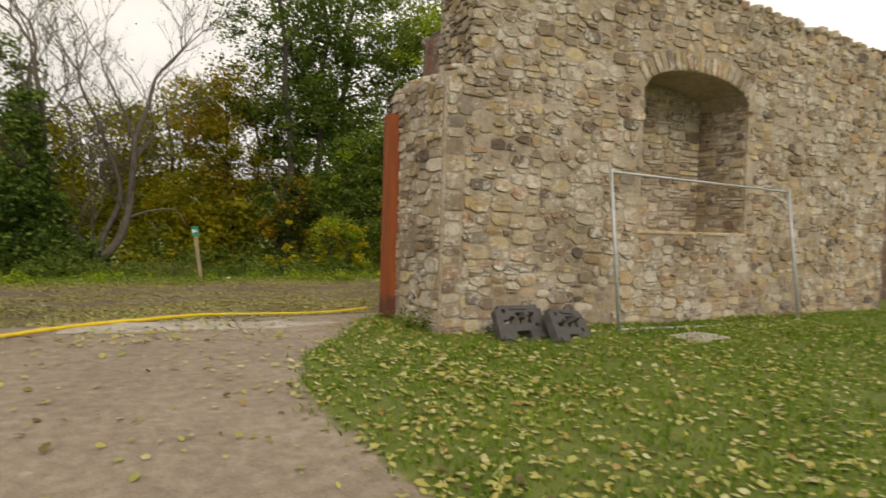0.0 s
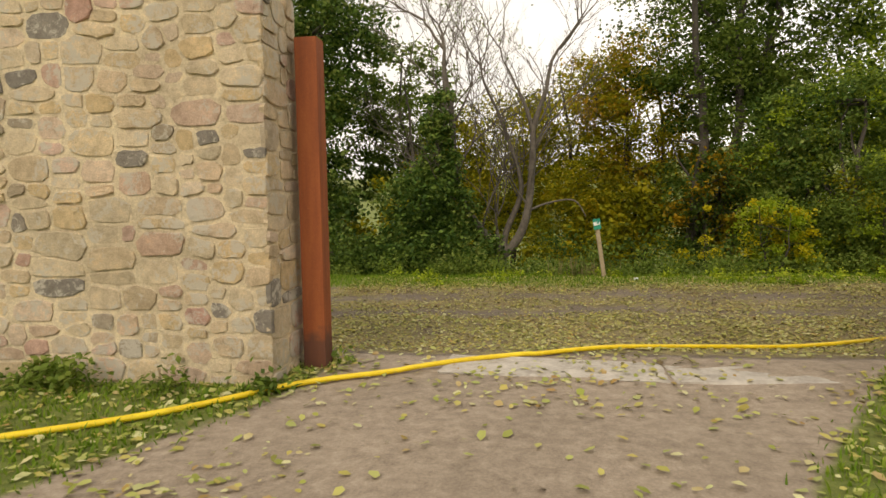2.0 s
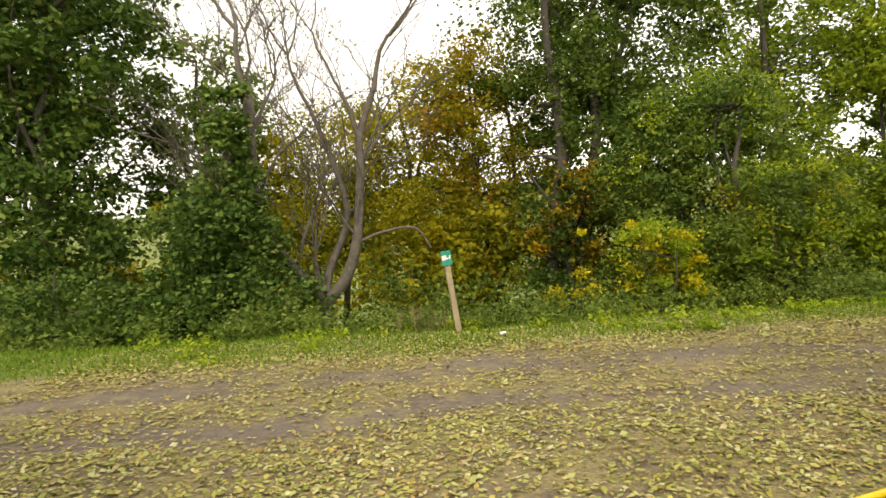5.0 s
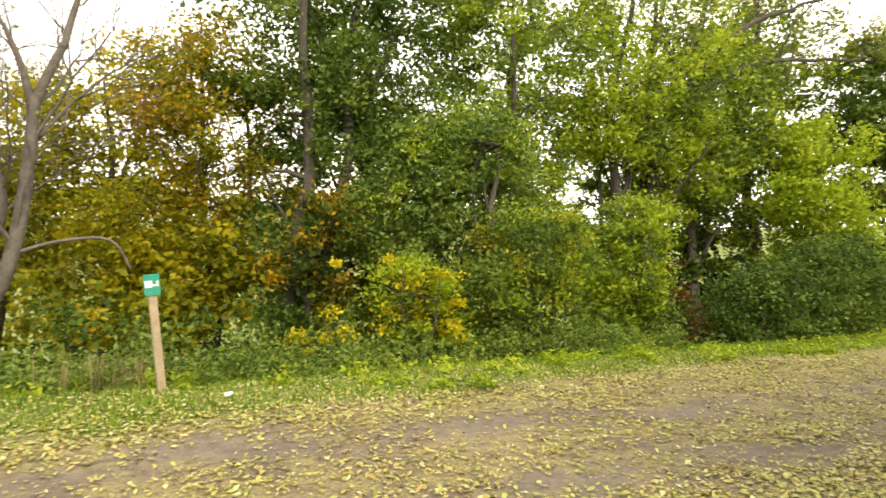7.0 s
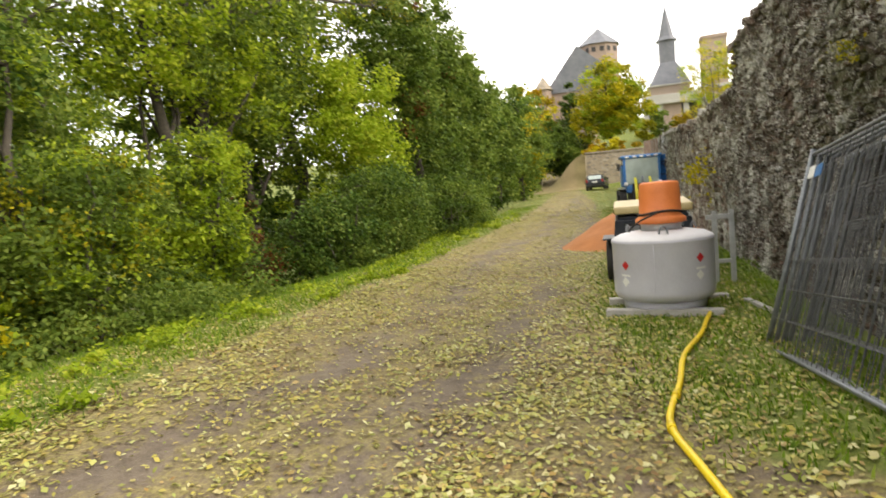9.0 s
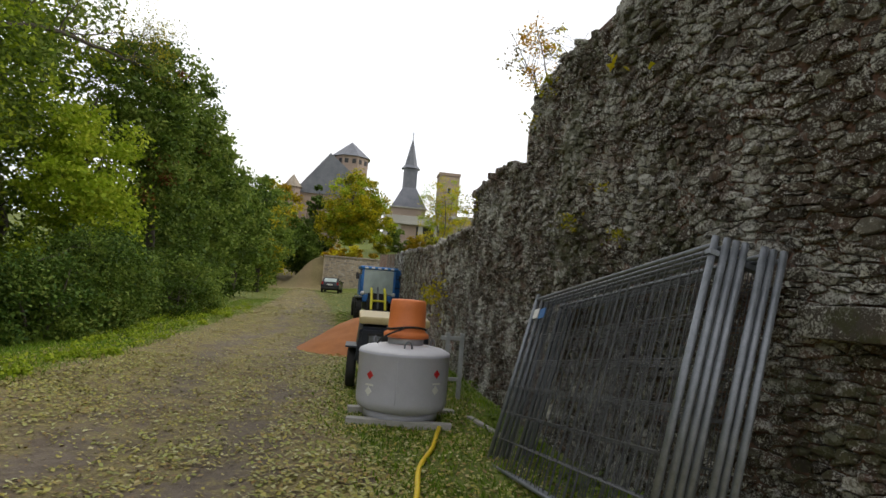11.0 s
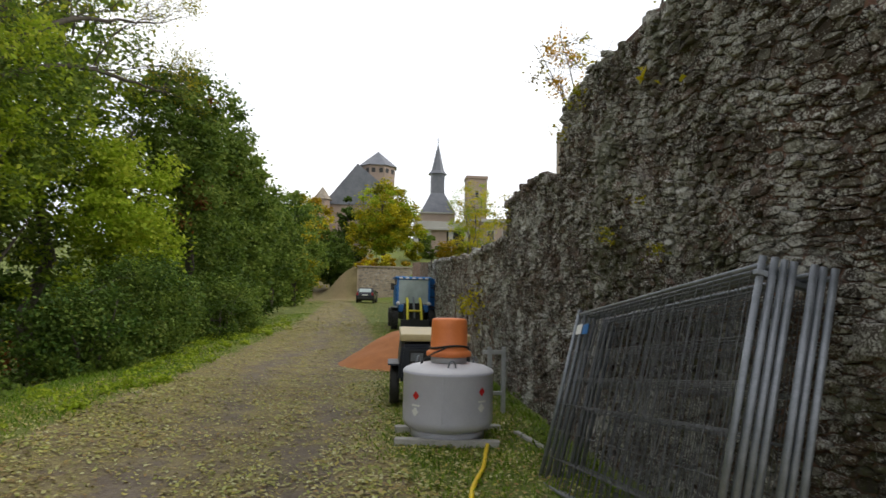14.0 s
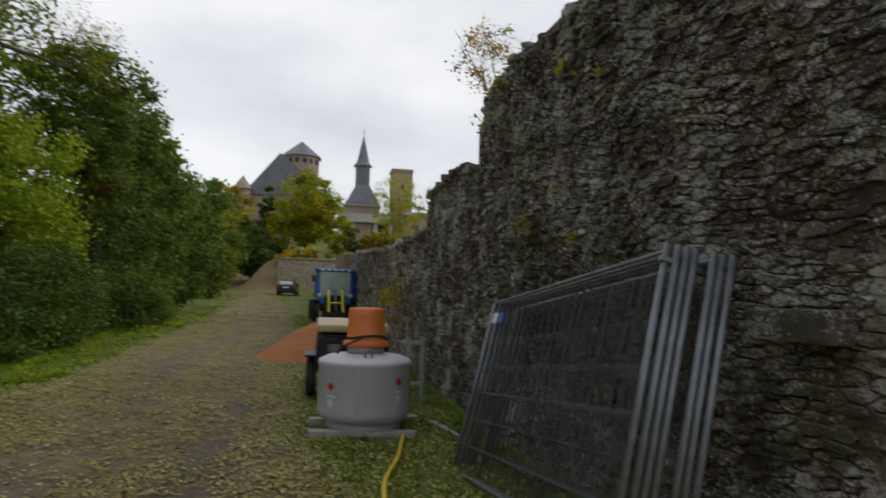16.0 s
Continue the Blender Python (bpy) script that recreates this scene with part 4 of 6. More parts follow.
tree("maple_tree", "reddish brown understorey tree in the shade", "tree", 5.6, 14.2, 4.6, 0.09, [(0, 0, 2.4, 1.7, 1.2, 2.0)], [(LEAF_ORANGE, 3500, 0.13, ""), (LEAF_DEEP, 6000, 0.13, "")], seed=24, stems=2)
tree("broadleaf_tree", "tall dark tree with two ivy-clad trunks", "tree", 5.0, 15.2, 13.5, 0.2, [(0, 0, 9.5, 2.6, 2.2, 3.6), (0.8, 0, 6.2, 1.9, 1.6, 2.2), (-0.3, 0, 3.4, 0.8, 0.8, 2.6)], [(LEAF_DEEP, 9500, 0.15, ""), (LEAF_MID, 7000, 0.15, "lighter leaves")], seed=25, stems=2, group="trees along the lane")
tree("broadleaf_tree", DARK_L, "tree", 7.6, 15.6, 13, 0.18, [(0, 0, 9, 2.6, 2.2, 3.8), (-0.3, 0, 5, 2.2, 1.6, 2.6)], [(LEAF_DEEP, 8500, 0.15, ""), (LEAF_MID, 7500, 0.15, "lighter leaves")], seed=26, group="trees along the lane")
tree("ivy_tree", "broad mass of ivy and climbers hanging over a tree", "tree", 7.5, 12.0, 5.4, 0.14, [(0, 0, 2.2, 1.7, 1.2, 2.0), (0.2, 0, 4.6, 1.7, 1.2, 1.2), (-1.1, 0, 3.6, 1.2, 1.0, 1.6), (1.5, 0.2, 4.2, 1.0, 0.9, 1.6)], [(LEAF_IVY, 15000, 0.11, ""), (LEAF_MID, 19000, 0.11, "lighter leaves of a climber"), (LEAF_LIME, 9000, 0.09, "pale seed heads of a climber")], seed=27, stems=3)
tree("broadleaf_tree", "tall light green tree with thin feathery foliage", "tree", 10.4, 14.2, 12, 0.16, [(0, 0, 7.5, 2.4, 2, 3.4), (0.6, 0, 4.2, 2.0, 1.5, 2.0), (-0.6, 0, 10.5, 2.2, 2, 1.8)], [(LEAF_MID, 9000, 0.15, ""), (LEAF_LIME, 5000, 0.15, "yellow-green leaves")], BARK, seed=28, limbs=6, group="trees along the lane")
tree("yellow_bush", "autumn bush with bright yellow and green leaves", "bush", 5.35, 10.0, 1.9, 0.03, [(0, 0, 1.4, 0.75, 0.55, 0.6), (-0.25, 0, 0.8, 0.55, 0.5, 0.5), (0.55, 0, 0.9, 0.55, 0.5, 0.6)], [(LEAF_GOLD, 2000, 0.09, ""), (LEAF_LIME, 2600, 0.09, "yellow-green leaves"), (LEAF_MID, 1700, 0.1, "green lower leaves")], seed=29, stems=4, limbs=4)
tree("sapling", "slim sapling with a spire of yellow leaves", "sapling", 3.78, 9.5, 1.7, 0.012, [(0, 0, 1.2, 0.10, 0.10, 0.55), (0.02, 0, 0.75, 0.26, 0.2, 0.25), (-0.5, 0, 0.45, 0.25, 0.2, 0.2)], [(LEAF_GOLD, 420, 0.085, "")], seed=30, limbs=5)
tree("hazel_bush", "green bush with hanging shoots above the verge", "bush", 8.0, 10.3, 2.9, 0.04, [(0, 0, 1.6, 1.2, 0.8, 1.5), (-0.8, 0.2, 1.1, 0.9, 0.7, 1.1), (0.9, 0, 2.2, 0.8, 0.7, 1.0)], [(LEAF_MID, 14000, 0.095, ""), (LEAF_LIME, 4000, 0.09, "pale yellow-green shoots"), (LEAF_OLIVE, 3000, 0.09, "olive turning leaves")], seed=31, stems=5, limbs=3)
tree("ivy_shrub", "bush topped by a bright green climber", "shrub", 11.6, 11.0, 3.4, 0.06, [(0, 0, 1.7, 1.2, 0.9, 1.7), (0.3, -0.1, 3.2, 0.95, 0.8, 0.6)], [(LEAF_MID, 7000, 0.11, ""), (LEAF_LIME, 13000, 0.11, "bright yellow-green leaves")], seed=32, stems=3, limbs=4)
tree("beech_bush", "low bush with dark russet leaves", "bush", 14.0, 11.9, 2.6, 0.03, [(0, 0, 1.7, 0.9, 0.6, 0.9), (0.4, -0.3, 1.0, 0.9, 0.6, 0.8)], [(LEAF_RUSSET, 4200, 0.1, "")], seed=33, stems=4, limbs=3)
tree("locust_tree", "tall airy tree with pale green leaves and a forked trunk", "tree", 14.8, 13.2, 13, 0.2, [(0, 0, 9.2, 3.0, 2.4, 3.4), (1.9, 0, 6.2, 1.9, 1.5, 2.0), (-1.4, 0, 7.2, 1.6, 1.5, 1.6)], [(LEAF_MID, 6000, 0.15, ""), (LEAF_LIME, 13000, 0.15, "yellow-green leaves")], BARK, seed=34, stems=2, group="trees along the lane")
bare_tree("tall thinning tree with fine drooping twigs and few leaves", 15.6, 13.7, (
    ([(0, 0, -0.2), (0.1, 0, 2.2), (0.2, 0, 4.9), (0.45, -0.1, 7.2), (1.0, -0.3, 9.0), (1.7, -0.5, 10.6)], 0.2),
    ([(0.2, 0, 4.8), (-0.3, -0.2, 6.6), (-0.5, -0.4, 8.6), (-0.3, -0.6, 10.4)], 0.12),
    ([(0.5, -0.1, 7.2), (1.6, -0.6, 8.4), (2.8, -1.2, 9.2), (4.0, -1.7, 9.6), (5.2, -2.2, 9.7)], 0.12),
    ([(0.45, -0.1, 7.2), (1.5, -0.9, 9.3), (2.8, -1.6, 10.6), (4.2, -2.0, 11.2)], 0.12)), 35, 6, BARK, (LEAF_OLIVE, 13000, 0.085))
tree("lime_tree", "bright yellow-green tree beside the lane", "tree", 20.2, 11.0, 7.2, 0.13, [(0, 0, 3.4, 1.9, 1.5, 2.2), (0.3, 0, 5.6, 1.5, 1.2, 1.5), (-1.1, 0, 4.6, 1.3, 1.2, 1.4), (0.6, -0.6, 2.4, 1.2, 1.0, 1.2)], [(LEAF_LIME, 17000, 0.15, "")], seed=36)
tree("broadleaf_tree", "tall green tree closing the wood's edge", "tree", 18.0, 13.8, 11.5, 0.2, [(0, 0, 7.3, 3.0, 2.4, 3.0), (2.6, 0, 6.0, 2.4, 2, 2.6), (0.8, 0.4, 4.2, 2.2, 1.8, 1.6)], [(LEAF_MID, 15000, 0.17, ""), (LEAF_LIME, 5000, 0.17, "yellow-green leaves")], seed=37, group="trees along the lane")
tree("hedge_bush", "dense rounded dark green bush at the verge", "bush", 16.0, 9.9, 2.0, 0.05, [(0, 0, 0.9, 1.6, 1.1, 1.3), (2.4, -0.3, 1.5, 2.3, 1.3, 1.5)], [(LEAF_DEEP, 14000, 0.11, ""), (LEAF_IVY, 9000, 0.11, "lighter glossy leaves"), (LEAF_MID, 8000, 0.1, "fresh green leaves")], seed=38, stems=3, limbs=4, group="hedge bushes")
tree("hedge_bush", "dense dark green bush at the verge", "bush", 24.6, 9.2, 2.0, 0.05, [(0, 0, 1.1, 2.1, 1.1, 1.4), (2.6, 0, 1.1, 1.6, 1.1, 1.4)], [(LEAF_DEEP, 7000, 0.13, ""), (LEAF_MID, 7000, 0.13, "fresh green leaves")], seed=39, stems=3, limbs=4, group="hedge bushes")
tree("broadleaf_tree", "massive dark green tree with brownish seed clusters", "tree", 27.2, 11.4, 10.4, 0.24, [(0, 0, 4.0, 2.9, 2.0, 3.6), (0.2, -0.2, 9.0, 2.5, 1.9, 2.8), (2.4, -0.4, 5.6, 2.2, 1.8, 3.2), (-2.0, 0, 6.6, 2.0, 1.8, 2.4), (-2.2, 0, 8.6, 2.2, 1.8, 2.6), (2.3, -0.6, 8.2, 2.0, 1.6, 2.2)], [(LEAF_DEEP, 14000, 0.2, ""), (LEAF_MID, 27000, 0.2, "lighter leaves"), (LEAF_RUSSET, 1800, 0.14, "brown seed clusters")], seed=40, group="trees along the lane")
tree("broadleaf_tree", DARK_L, "tree", 33.5, 10.9, 9.4, 0.22, [(0, 0, 4.2, 2.8, 1.8, 3.8), (1.8, -0.3, 6.2, 2.2, 1.6, 2.6), (-1.6, -0.2, 7.4, 2.0, 1.5, 2.0)], [(LEAF_DEEP, 8000, 0.23, ""), (LEAF_MID, 17000, 0.23, "lighter leaves")], seed=41, group="trees along the lane")
tree("broadleaf_tree", DARK_L, "tree", 41, 10.6, 8.2, 0.2, [(0, 0, 3.6, 3.0, 1.7, 3.4), (1.5, -0.3, 5.6, 2.4, 1.5, 2.4)], [(LEAF_MID, 9000, 0.26, ""), (LEAF_DEEP, 6000, 0.26, "")], seed=42, group="trees along the lane")
tree("broadleaf_tree", "green tree with thinning brownish top", "tree", 50, 10.3, 8.6, 0.2, [(0, 0, 3.6, 3.4, 1.8, 3.4), (0.8, 0, 6.4, 2.2, 1.5, 2.0)], [(LEAF_MID, 9000, 0.3, ""), (LEAF_OLIVE, 3000, 0.28, "brownish leaves")], seed=43, group="trees along the lane")
tree("broadleaf_tree", "green tree with yellow tinges by the bend", "tree", 60, 11.9, 9, 0.22, [(0, 0, 4, 4.2, 2.6, 4.0), (1, 0, 8, 2.6, 2, 2.6)], [(LEAF_MID, 9000, 0.34, ""), (LEAF_OLIVE, 4000, 0.34, "olive leaves")], seed=44, group="trees along the lane")
tree("maple_tree", "golden orange tree on the castle slope", "tree", 92, 14.5, 14, 0.25, [(0, 0, 8, 3.4, 3, 5)], [(LEAF_GOLD, 3500, 0.5, ""), (LEAF_ORANGE, 3000, 0.5, "")], seed=45)
tree("maple_tree", "round golden green tree above the retaining wall", "tree", 78.5, 3.6, 11, 0.3, [(0, 0, 6.4, 4.4, 3.6, 4.4), (-0.5, 1.8, 4.0, 3.0, 3.0, 2.8), (0, -2, 5.2, 3, 3, 3.2)], [(LEAF_GOLD, 5000, 0.32, "golden leaves"), (LEAF_LIME, 8000, 0.32, "yellow-green leaves"), (LEAF_OLIVE, 15000, 0.32, "olive leaves")], seed=46)
CON = 15.9 - gz(85, 8.8)
tree("conifer", "dark blue-green spruce with drooping branches", "tree", 85, 8.8, CON, 0.2, [(0, 0, CON - 9, 2.6, 2.4, 3.0), (0, 0, CON - 5.6, 1.7, 1.7, 1.9), (0, 0, CON - 3.2, 1.15, 1.15, 1.5), (0, 0, CON - 1.2, 0.5, 0.5, 1.3)], [(LEAF_DEEP, 9000, 0.4, "")], seed=47)
tree("flower_shrub", "row of orange and yellow shrubs on the terrace", "bush", 68.6, 3.4, 1.4, 0.05, [(0, 1.6, 0.8, 0.9, 1.6, 0.8), (0, -1.0, 0.8, 0.9, 1.6, 0.8)], [(LEAF_ORANGE, 1500, 0.3, ""), (LEAF_GOLD, 1500, 0.28, "")], seed=48)
BIR = 10.4 - gz(55, -4.3)
tree("birch_tree", "thin birch with pale yellow leaves by the wall", "tree", 55, -4.3, BIR + 1.6, 0.1, [(0, 0, BIR, 1.7, 2.0, 2.0), (0, 0.9, BIR - 1.4, 1.4, 1.5, 1.3), (0, -1.2, BIR - 1.8, 1.5, 1.4, 1.6), (0, 0, BIR - 3.4, 1.4, 2.0, 1.4)], [(LEAF_GOLD, 6500, 0.13, "pale yellow leaves"), (LEAF_LIME, 4500, 0.13, "")], BARK_PALE, seed=49, stems=3)
bare_tree("small leafless tree behind the lane wall", 50, -6.4, (([(0, 0, 0), (0.1, 0, 2.5), (0, 0.2, 4.5), (0.1, 0, 6)], 0.12),), 50, 4, None, (LEAF_GOLD, 200, 0.18))
tree("yellow_bush", "yellow-green bush beside the retaining wall", "bush", 63, 0.2, 2.4, 0.05, [(0, 0, 1.4, 1.0, 1.0, 1.3)], [(LEAF_LIME, 1500, 0.26, "")], seed=51)
tree("broadleaf_tree", "green tree on the bank above the bend", "tree", 71, 15.5, 10.5, 0.25, [(0, 0, 5, 3.6, 3.2, 4.4), (1, -1, 8, 2.6, 2.4, 2.6)], [(LEAF_MID, 9000, 0.36, ""), (LEAF_OLIVE, 6000, 0.36, "olive leaves")], seed=58, group="trees on the castle slope")
tree("broadleaf_tree", "orange and green tree on the castle slope", "tree", 80, 12.8, 10, 0.25, [(0, 0, 5.2, 3.0, 2.8, 4.0)], [(LEAF_ORANGE, 6000, 0.4, ""), (LEAF_MID, 7000, 0.4, "green leaves")], seed=59, group="trees on the castle slope")
tree("broadleaf_tree", "dark green tree on the castle slope", "tree", 76, 9.6, 6.5, 0.2, [(0, 0, 3.2, 2.4, 2.2, 2.8)], [(LEAF_DEEP, 9000, 0.34, ""), (LEAF_MID, 5000, 0.34, "lighter leaves")], seed=60, group="trees on the castle slope")
for k, (yy, hh) in enumerate(((-0.6, 2.4), (-2.8, 3.0), (-5.2, 2.6), (-7.8, 3.2), (-10.4, 3.0))):
    tree("flower_shrub", "mixed shrubs on the slope below the chapel", "bush", 84.5 + (k * 7) % 4, yy, hh, 0.06, [(0, 0, hh * 0.55, 1.3, 1.5, hh * 0.55)], [((LEAF_OLIVE, LEAF_MID, LEAF_ORANGE)[k % 3], 2600, 0.32, "")], seed=110 + k, limbs=3, group="shrubs below the chapel")
bush_top = tree("wall_bush", "small autumn bush with orange leaves on the wall top", "bush", 9.4, -0.05, 1.1, 0.012, [(0, 0.02, 0.72, 0.2, 0.26, 0.3), (0, 0.42, 0.5, 0.2, 0.3, 0.3), (0, 0.2, 0.95, 0.2, 0.3, 0.2)], [(LEAF_AMBER, 560, 0.05, ""), (LEAF_GOLD, 160, 0.05, ""), (LEAF_DRY, 260, 0.045, "pale withered leaves")], BARK_PALE, seed=52, stems=5, lean=(0, 0.15), limbs=7)
bush_top.location = (8.45, 0.35, 4.12)
bush2 = tree("wall_bush", "thin brown twigs with few leaves on the wall top", "bush", 5.4, -0.2, 1.2, 0.01, [(0, 0, 0.6, 0.7, 0.3, 0.4)], [(LEAF_ORANGE, 60, 0.06, ""), (LEAF_GOLD, 60, 0.07, "")], seed=53, stems=5, limbs=6)
bush2.location = (6.0, 0.1, 4.2)

tree("broadleaf_tree", "tall light green tree with a dense high crown", "tree", 21.5, 14.2, 15, 0.25, [(0, 0, 10.5, 3.4, 2.6, 3.6), (-2.5, 0, 8.0, 2.6, 2.2, 3), (1.5, 0, 7, 2.6, 2, 3)], [(LEAF_MID, 17000, 0.2, ""), (LEAF_LIME, 6000, 0.2, "yellow-green leaves")], seed=54, group="trees along the lane")
tree("broadleaf_tree", "tall light green tree with a dense high crown", "tree", 13.2, 16.5, 14.5, 0.22, [(0, 0, 9.5, 3.2, 2.4, 4.2), (2.0, 0, 6, 2.4, 2, 3)], [(LEAF_MID, 9000, 0.19, ""), (LEAF_LIME, 8000, 0.19, "yellow-green leaves")], seed=55, group="trees along the lane")
tree("broadleaf_tree", DARK_L, "tree", -9.4, 17.5, 13, 0.2, [(0, 0, 9.5, 2.8, 2.2, 3.4), (1.6, 0, 5.5, 2.2, 1.8, 3)], [(LEAF_DEEP, 14000, 0.19, "")], seed=56, group="trees along the lane")
tree("broadleaf_tree", DARK_L, "tree", 8.8, 18.6, 14.5, 0.22, [(0, 0, 10, 3.0, 2.2, 4.2), (-2.0, 0, 6.5, 2.0, 1.8, 3)], [(LEAF_DEEP, 4000, 0.19, ""), (LEAF_MID, 7000, 0.19, "lighter leaves")], seed=57, group="trees along the lane")

# woods further back, and low growth on the bank
def stuff(name, ob, label):
    ob.name = name
    return tagged(ob, label, "vegetation", kind="stuff")


gw = np.random.default_rng(99)
back = [(x, 24 + 5 * gw.uniform(), -2.2 + gw.uniform(0, 1), 3.5, 2.5, 2.9 + gw.uniform(0, 1.2)) for x in np.arange(-34, 60, 3.6)]
stuff("far_woods", leaves("far_woods", clump_points(back, 26000, 5, 0.4, 0.4), 0.34, LEAF_OLIVE, seed=61), "dull olive wood seen through the gaps")
back = [(x, 18.5 + 2 * gw.uniform(), -1.2 + gw.uniform(0, 0.8), 2.4, 1.5, 2.0 + gw.uniform(0, 0.9)) for x in np.arange(-24, 44, 2.6)]
stuff("far_woods", leaves("far_woods", clump_points(back, 28000, 6, 0.4, 0.4), 0.22, LEAF_DEEP, seed=62), "dark undergrowth below the trees")
back = [(x, 13.5 + 3 * gw.uniform(), 0.6 + gw.uniform(0, 0.8), 1.4, 1.0, 1.6 + gw.uniform(0, 0.6)) for x in np.arange(11, 34, 1.3)]
stuff("far_woods", leaves("far_woods", clump_points(back, 13000, 16, 0.4, 0.4), 0.24, LEAF_DEEP, seed=66), "dark shrubs filling the wood's edge")
back = [(x, 14.6 + 1.5 * gw.uniform(), 0.3 + gw.uniform(0, 0.7), 1.1, 0.8, 1.2 + gw.uniform(0, 0.6)) for x in np.arange(-9, 11, 1.2) if not -3.2 < x < 0.3]
stuff("far_woods", leaves("far_woods", clump_points(back, 10000, 17, 0.4, 0.4), 0.2, LEAF_OLIVE, seed=67), "olive shrubs below the trees")
slope = [(80 + 14 * gw.uniform(), 12 + 22 * gw.uniform(), 6.5 + 4 * gw.uniform(), 4, 4, 3.4) for _ in range(16)]
stuff("far_woods", leaves("far_woods", clump_points(slope, 13000, 7, 0.4, 0.4), 0.6, LEAF_MID, seed=63), "wooded slope below the castle")
low = []
for x in np.arange(-9, 34, 0.42):
    if 11.8 < x < 15.6:
        continue
    yy = 9.2 + 0.5 * gw.uniform() + 0.05 * max(0, x - 10)
    low.append((x, yy, gz(x, yy) + 0.18, 0.5, 0.5, 0.2 + 0.3 * gw.uniform() ** 2))
stuff("undergrowth", leaves("undergrowth", clump_points(low, 26000, 8, 0.3, 0.5), 0.085, LEAF_MID, seed=64), "nettles and brambles along the bank")
low = [(x + gw.uniform(-0.2, 0.2), 10.2 + 1.6 * gw.uniform(), -0.2 + 0.3 * gw.uniform(), 0.9, 0.7, 0.55 + 0.4 * gw.uniform()) for x in np.arange(-9, 34, 0.8) if not -2.1 < x < 0.4]
stuff("undergrowth", leaves("undergrowth", clump_points(low, 26000, 9, 0.3, 0.5), 0.11, LEAF_DEEP, seed=65), "dark shaded shrubs on the bank")


def blades(name, x, y, h, material, seed, spread=0.6, width=0.006, base=None):
    """Upright blades (one bent triangle pair each) standing on the ground."""
    g = np.random.default_rng(seed)
    n = len(x)
    z = ground_z(x, y) if base is None else base
    a = g.uniform(0, 6.283, n)
    hh = h * g.uniform(0.45, 1.25, n)
    dx, dy = np.cos(a), np.sin(a)
    w = width * g.uniform(0.7, 1.5, n)
    lean = hh * spread * g.uniform(0.1, 1.0, n)
    p = np.stack([x, y, z - 0.01], 1)
    s = np.stack([-dy, dx, np.zeros(n)], 1) * w[:, None]
    mid = p + np.stack([dx * lean * 0.3, dy * lean * 0.3, hh * 0.6], 1)
    tip = p + np.stack([dx * lean, dy * lean, hh], 1)
    ob = quads_mesh(name, np.stack([p - s, p + s, mid + s * 0.7, tip], 1), material, 4)
    return ob


def spread_on(n, x0, x1, y0, y1, seed, want, power=1.0):
    """n places at most in a rectangle, kept where the grass mask and a patchy noise ask for it."""
    g = np.random.default_rng(seed)
    x, y = g.uniform(x0, x1, n), g.uniform(y0, y1, n)
    patch = 0.5 + 0.5 * np.sin(2.1 * x + 1.3 * np.sin(1.7 * y)) * np.sin(1.9 * y + 1.1 * np.sin(2.3 * x))
    fine = 0.5 + 0.5 * np.sin(7.3 * x + 2.0 * np.sin(4.1 * y)) * np.sin(6.1 * y + 1.7 * np.sin(5.3 * x))
    keep = g.uniform(size=n) < np.clip(want(x, y) * (0.45 + 0.75 * patch ** power) * (0.55 + 0.9 * fine), 0, 1)
    return x[keep], y[keep]


def clear(x, y):
    """False inside the walls."""
    inside = ((x < -2.5) & (y > -0.72) & (y < 0.2)) | ((x > 3.0) & (y > -1.52) & (y < 0.72))
    return ~inside


gxs, gys = [], []
for n, box, sd in ((27000, (-3, 16, 6.4, 9.6), 1), (13000, (16, 40, 6.6, 9.4), 2), (14000, (-10, -3, 6.2, 9.6), 3), (34000, (2.9, 14, 0.6, 3.4), 4), (16000, (14, 34, 0.7, 3.6), 5), (40000, (0.6, 9.0, -7.5, 0.2), 6), (16000, (9, 15, -7.5, -1.4), 7), (20000, (-7, -2.0, -4.5, 0.5), 8), (9000, (-6, -2.2, 0.1, 2.5), 9)):
    x, y = spread_on(n, *box, sd, lambda x, y: grass_at(x, y) ** 1.5)
    k = clear(x, y)
    gxs.append(x[k])
    gys.append(y[k])
gX, gY = np.concatenate(gxs), np.concatenate(gys)
stuff("grass", blades("grass", gX, gY, np.where(gY > 6, 0.085, 0.065), GRASS, 71, 0.8, 0.0075), "short damp green turf along the verges")
gt = np.random.default_rng(23)
sx_, sy_ = gt.normal(0.8, 0.3, 120), gt.uniform(8.2, 9.0, 120)
stuff("dry_grass", blades("dry_grass", sx_, sy_, 0.42, LEAF_DRY, 75, 0.18, 0.004), "dry pale grass stalks around the marker post")
lo = [(a, b, gz(a, b) + 0.12, 0.3, 0.3, 0.16) for a, b in zip(gt.uniform(-0.8, 4.5, 34), gt.uniform(8.4, 9.4, 34))]
stuff("weeds", leaves("weeds", clump_points(lo, 5200, 25, 0.3, 0.5), 0.07, LEAF_MID, up=0.6, seed=79), "leafy brambles and herbs behind the marker post")
lo = [(x, 6.9 + 0.02 * x + 1.9 * gw.uniform(), 0, 0.34, 0.24, 0.05) for x in np.arange(-4, 34, 0.16)]
lo = [(a, b, gz(a, b) + 0.04, d, e, f) for a, b, c, d, e, f in lo]
stuff("weeds", leaves("weeds", clump_points(lo, 12000, 24, 0.3, 0.5), 0.085, LEAF_LIME, up=0.85, seed=78), "bright low herbs and fresh leaves on the verge")
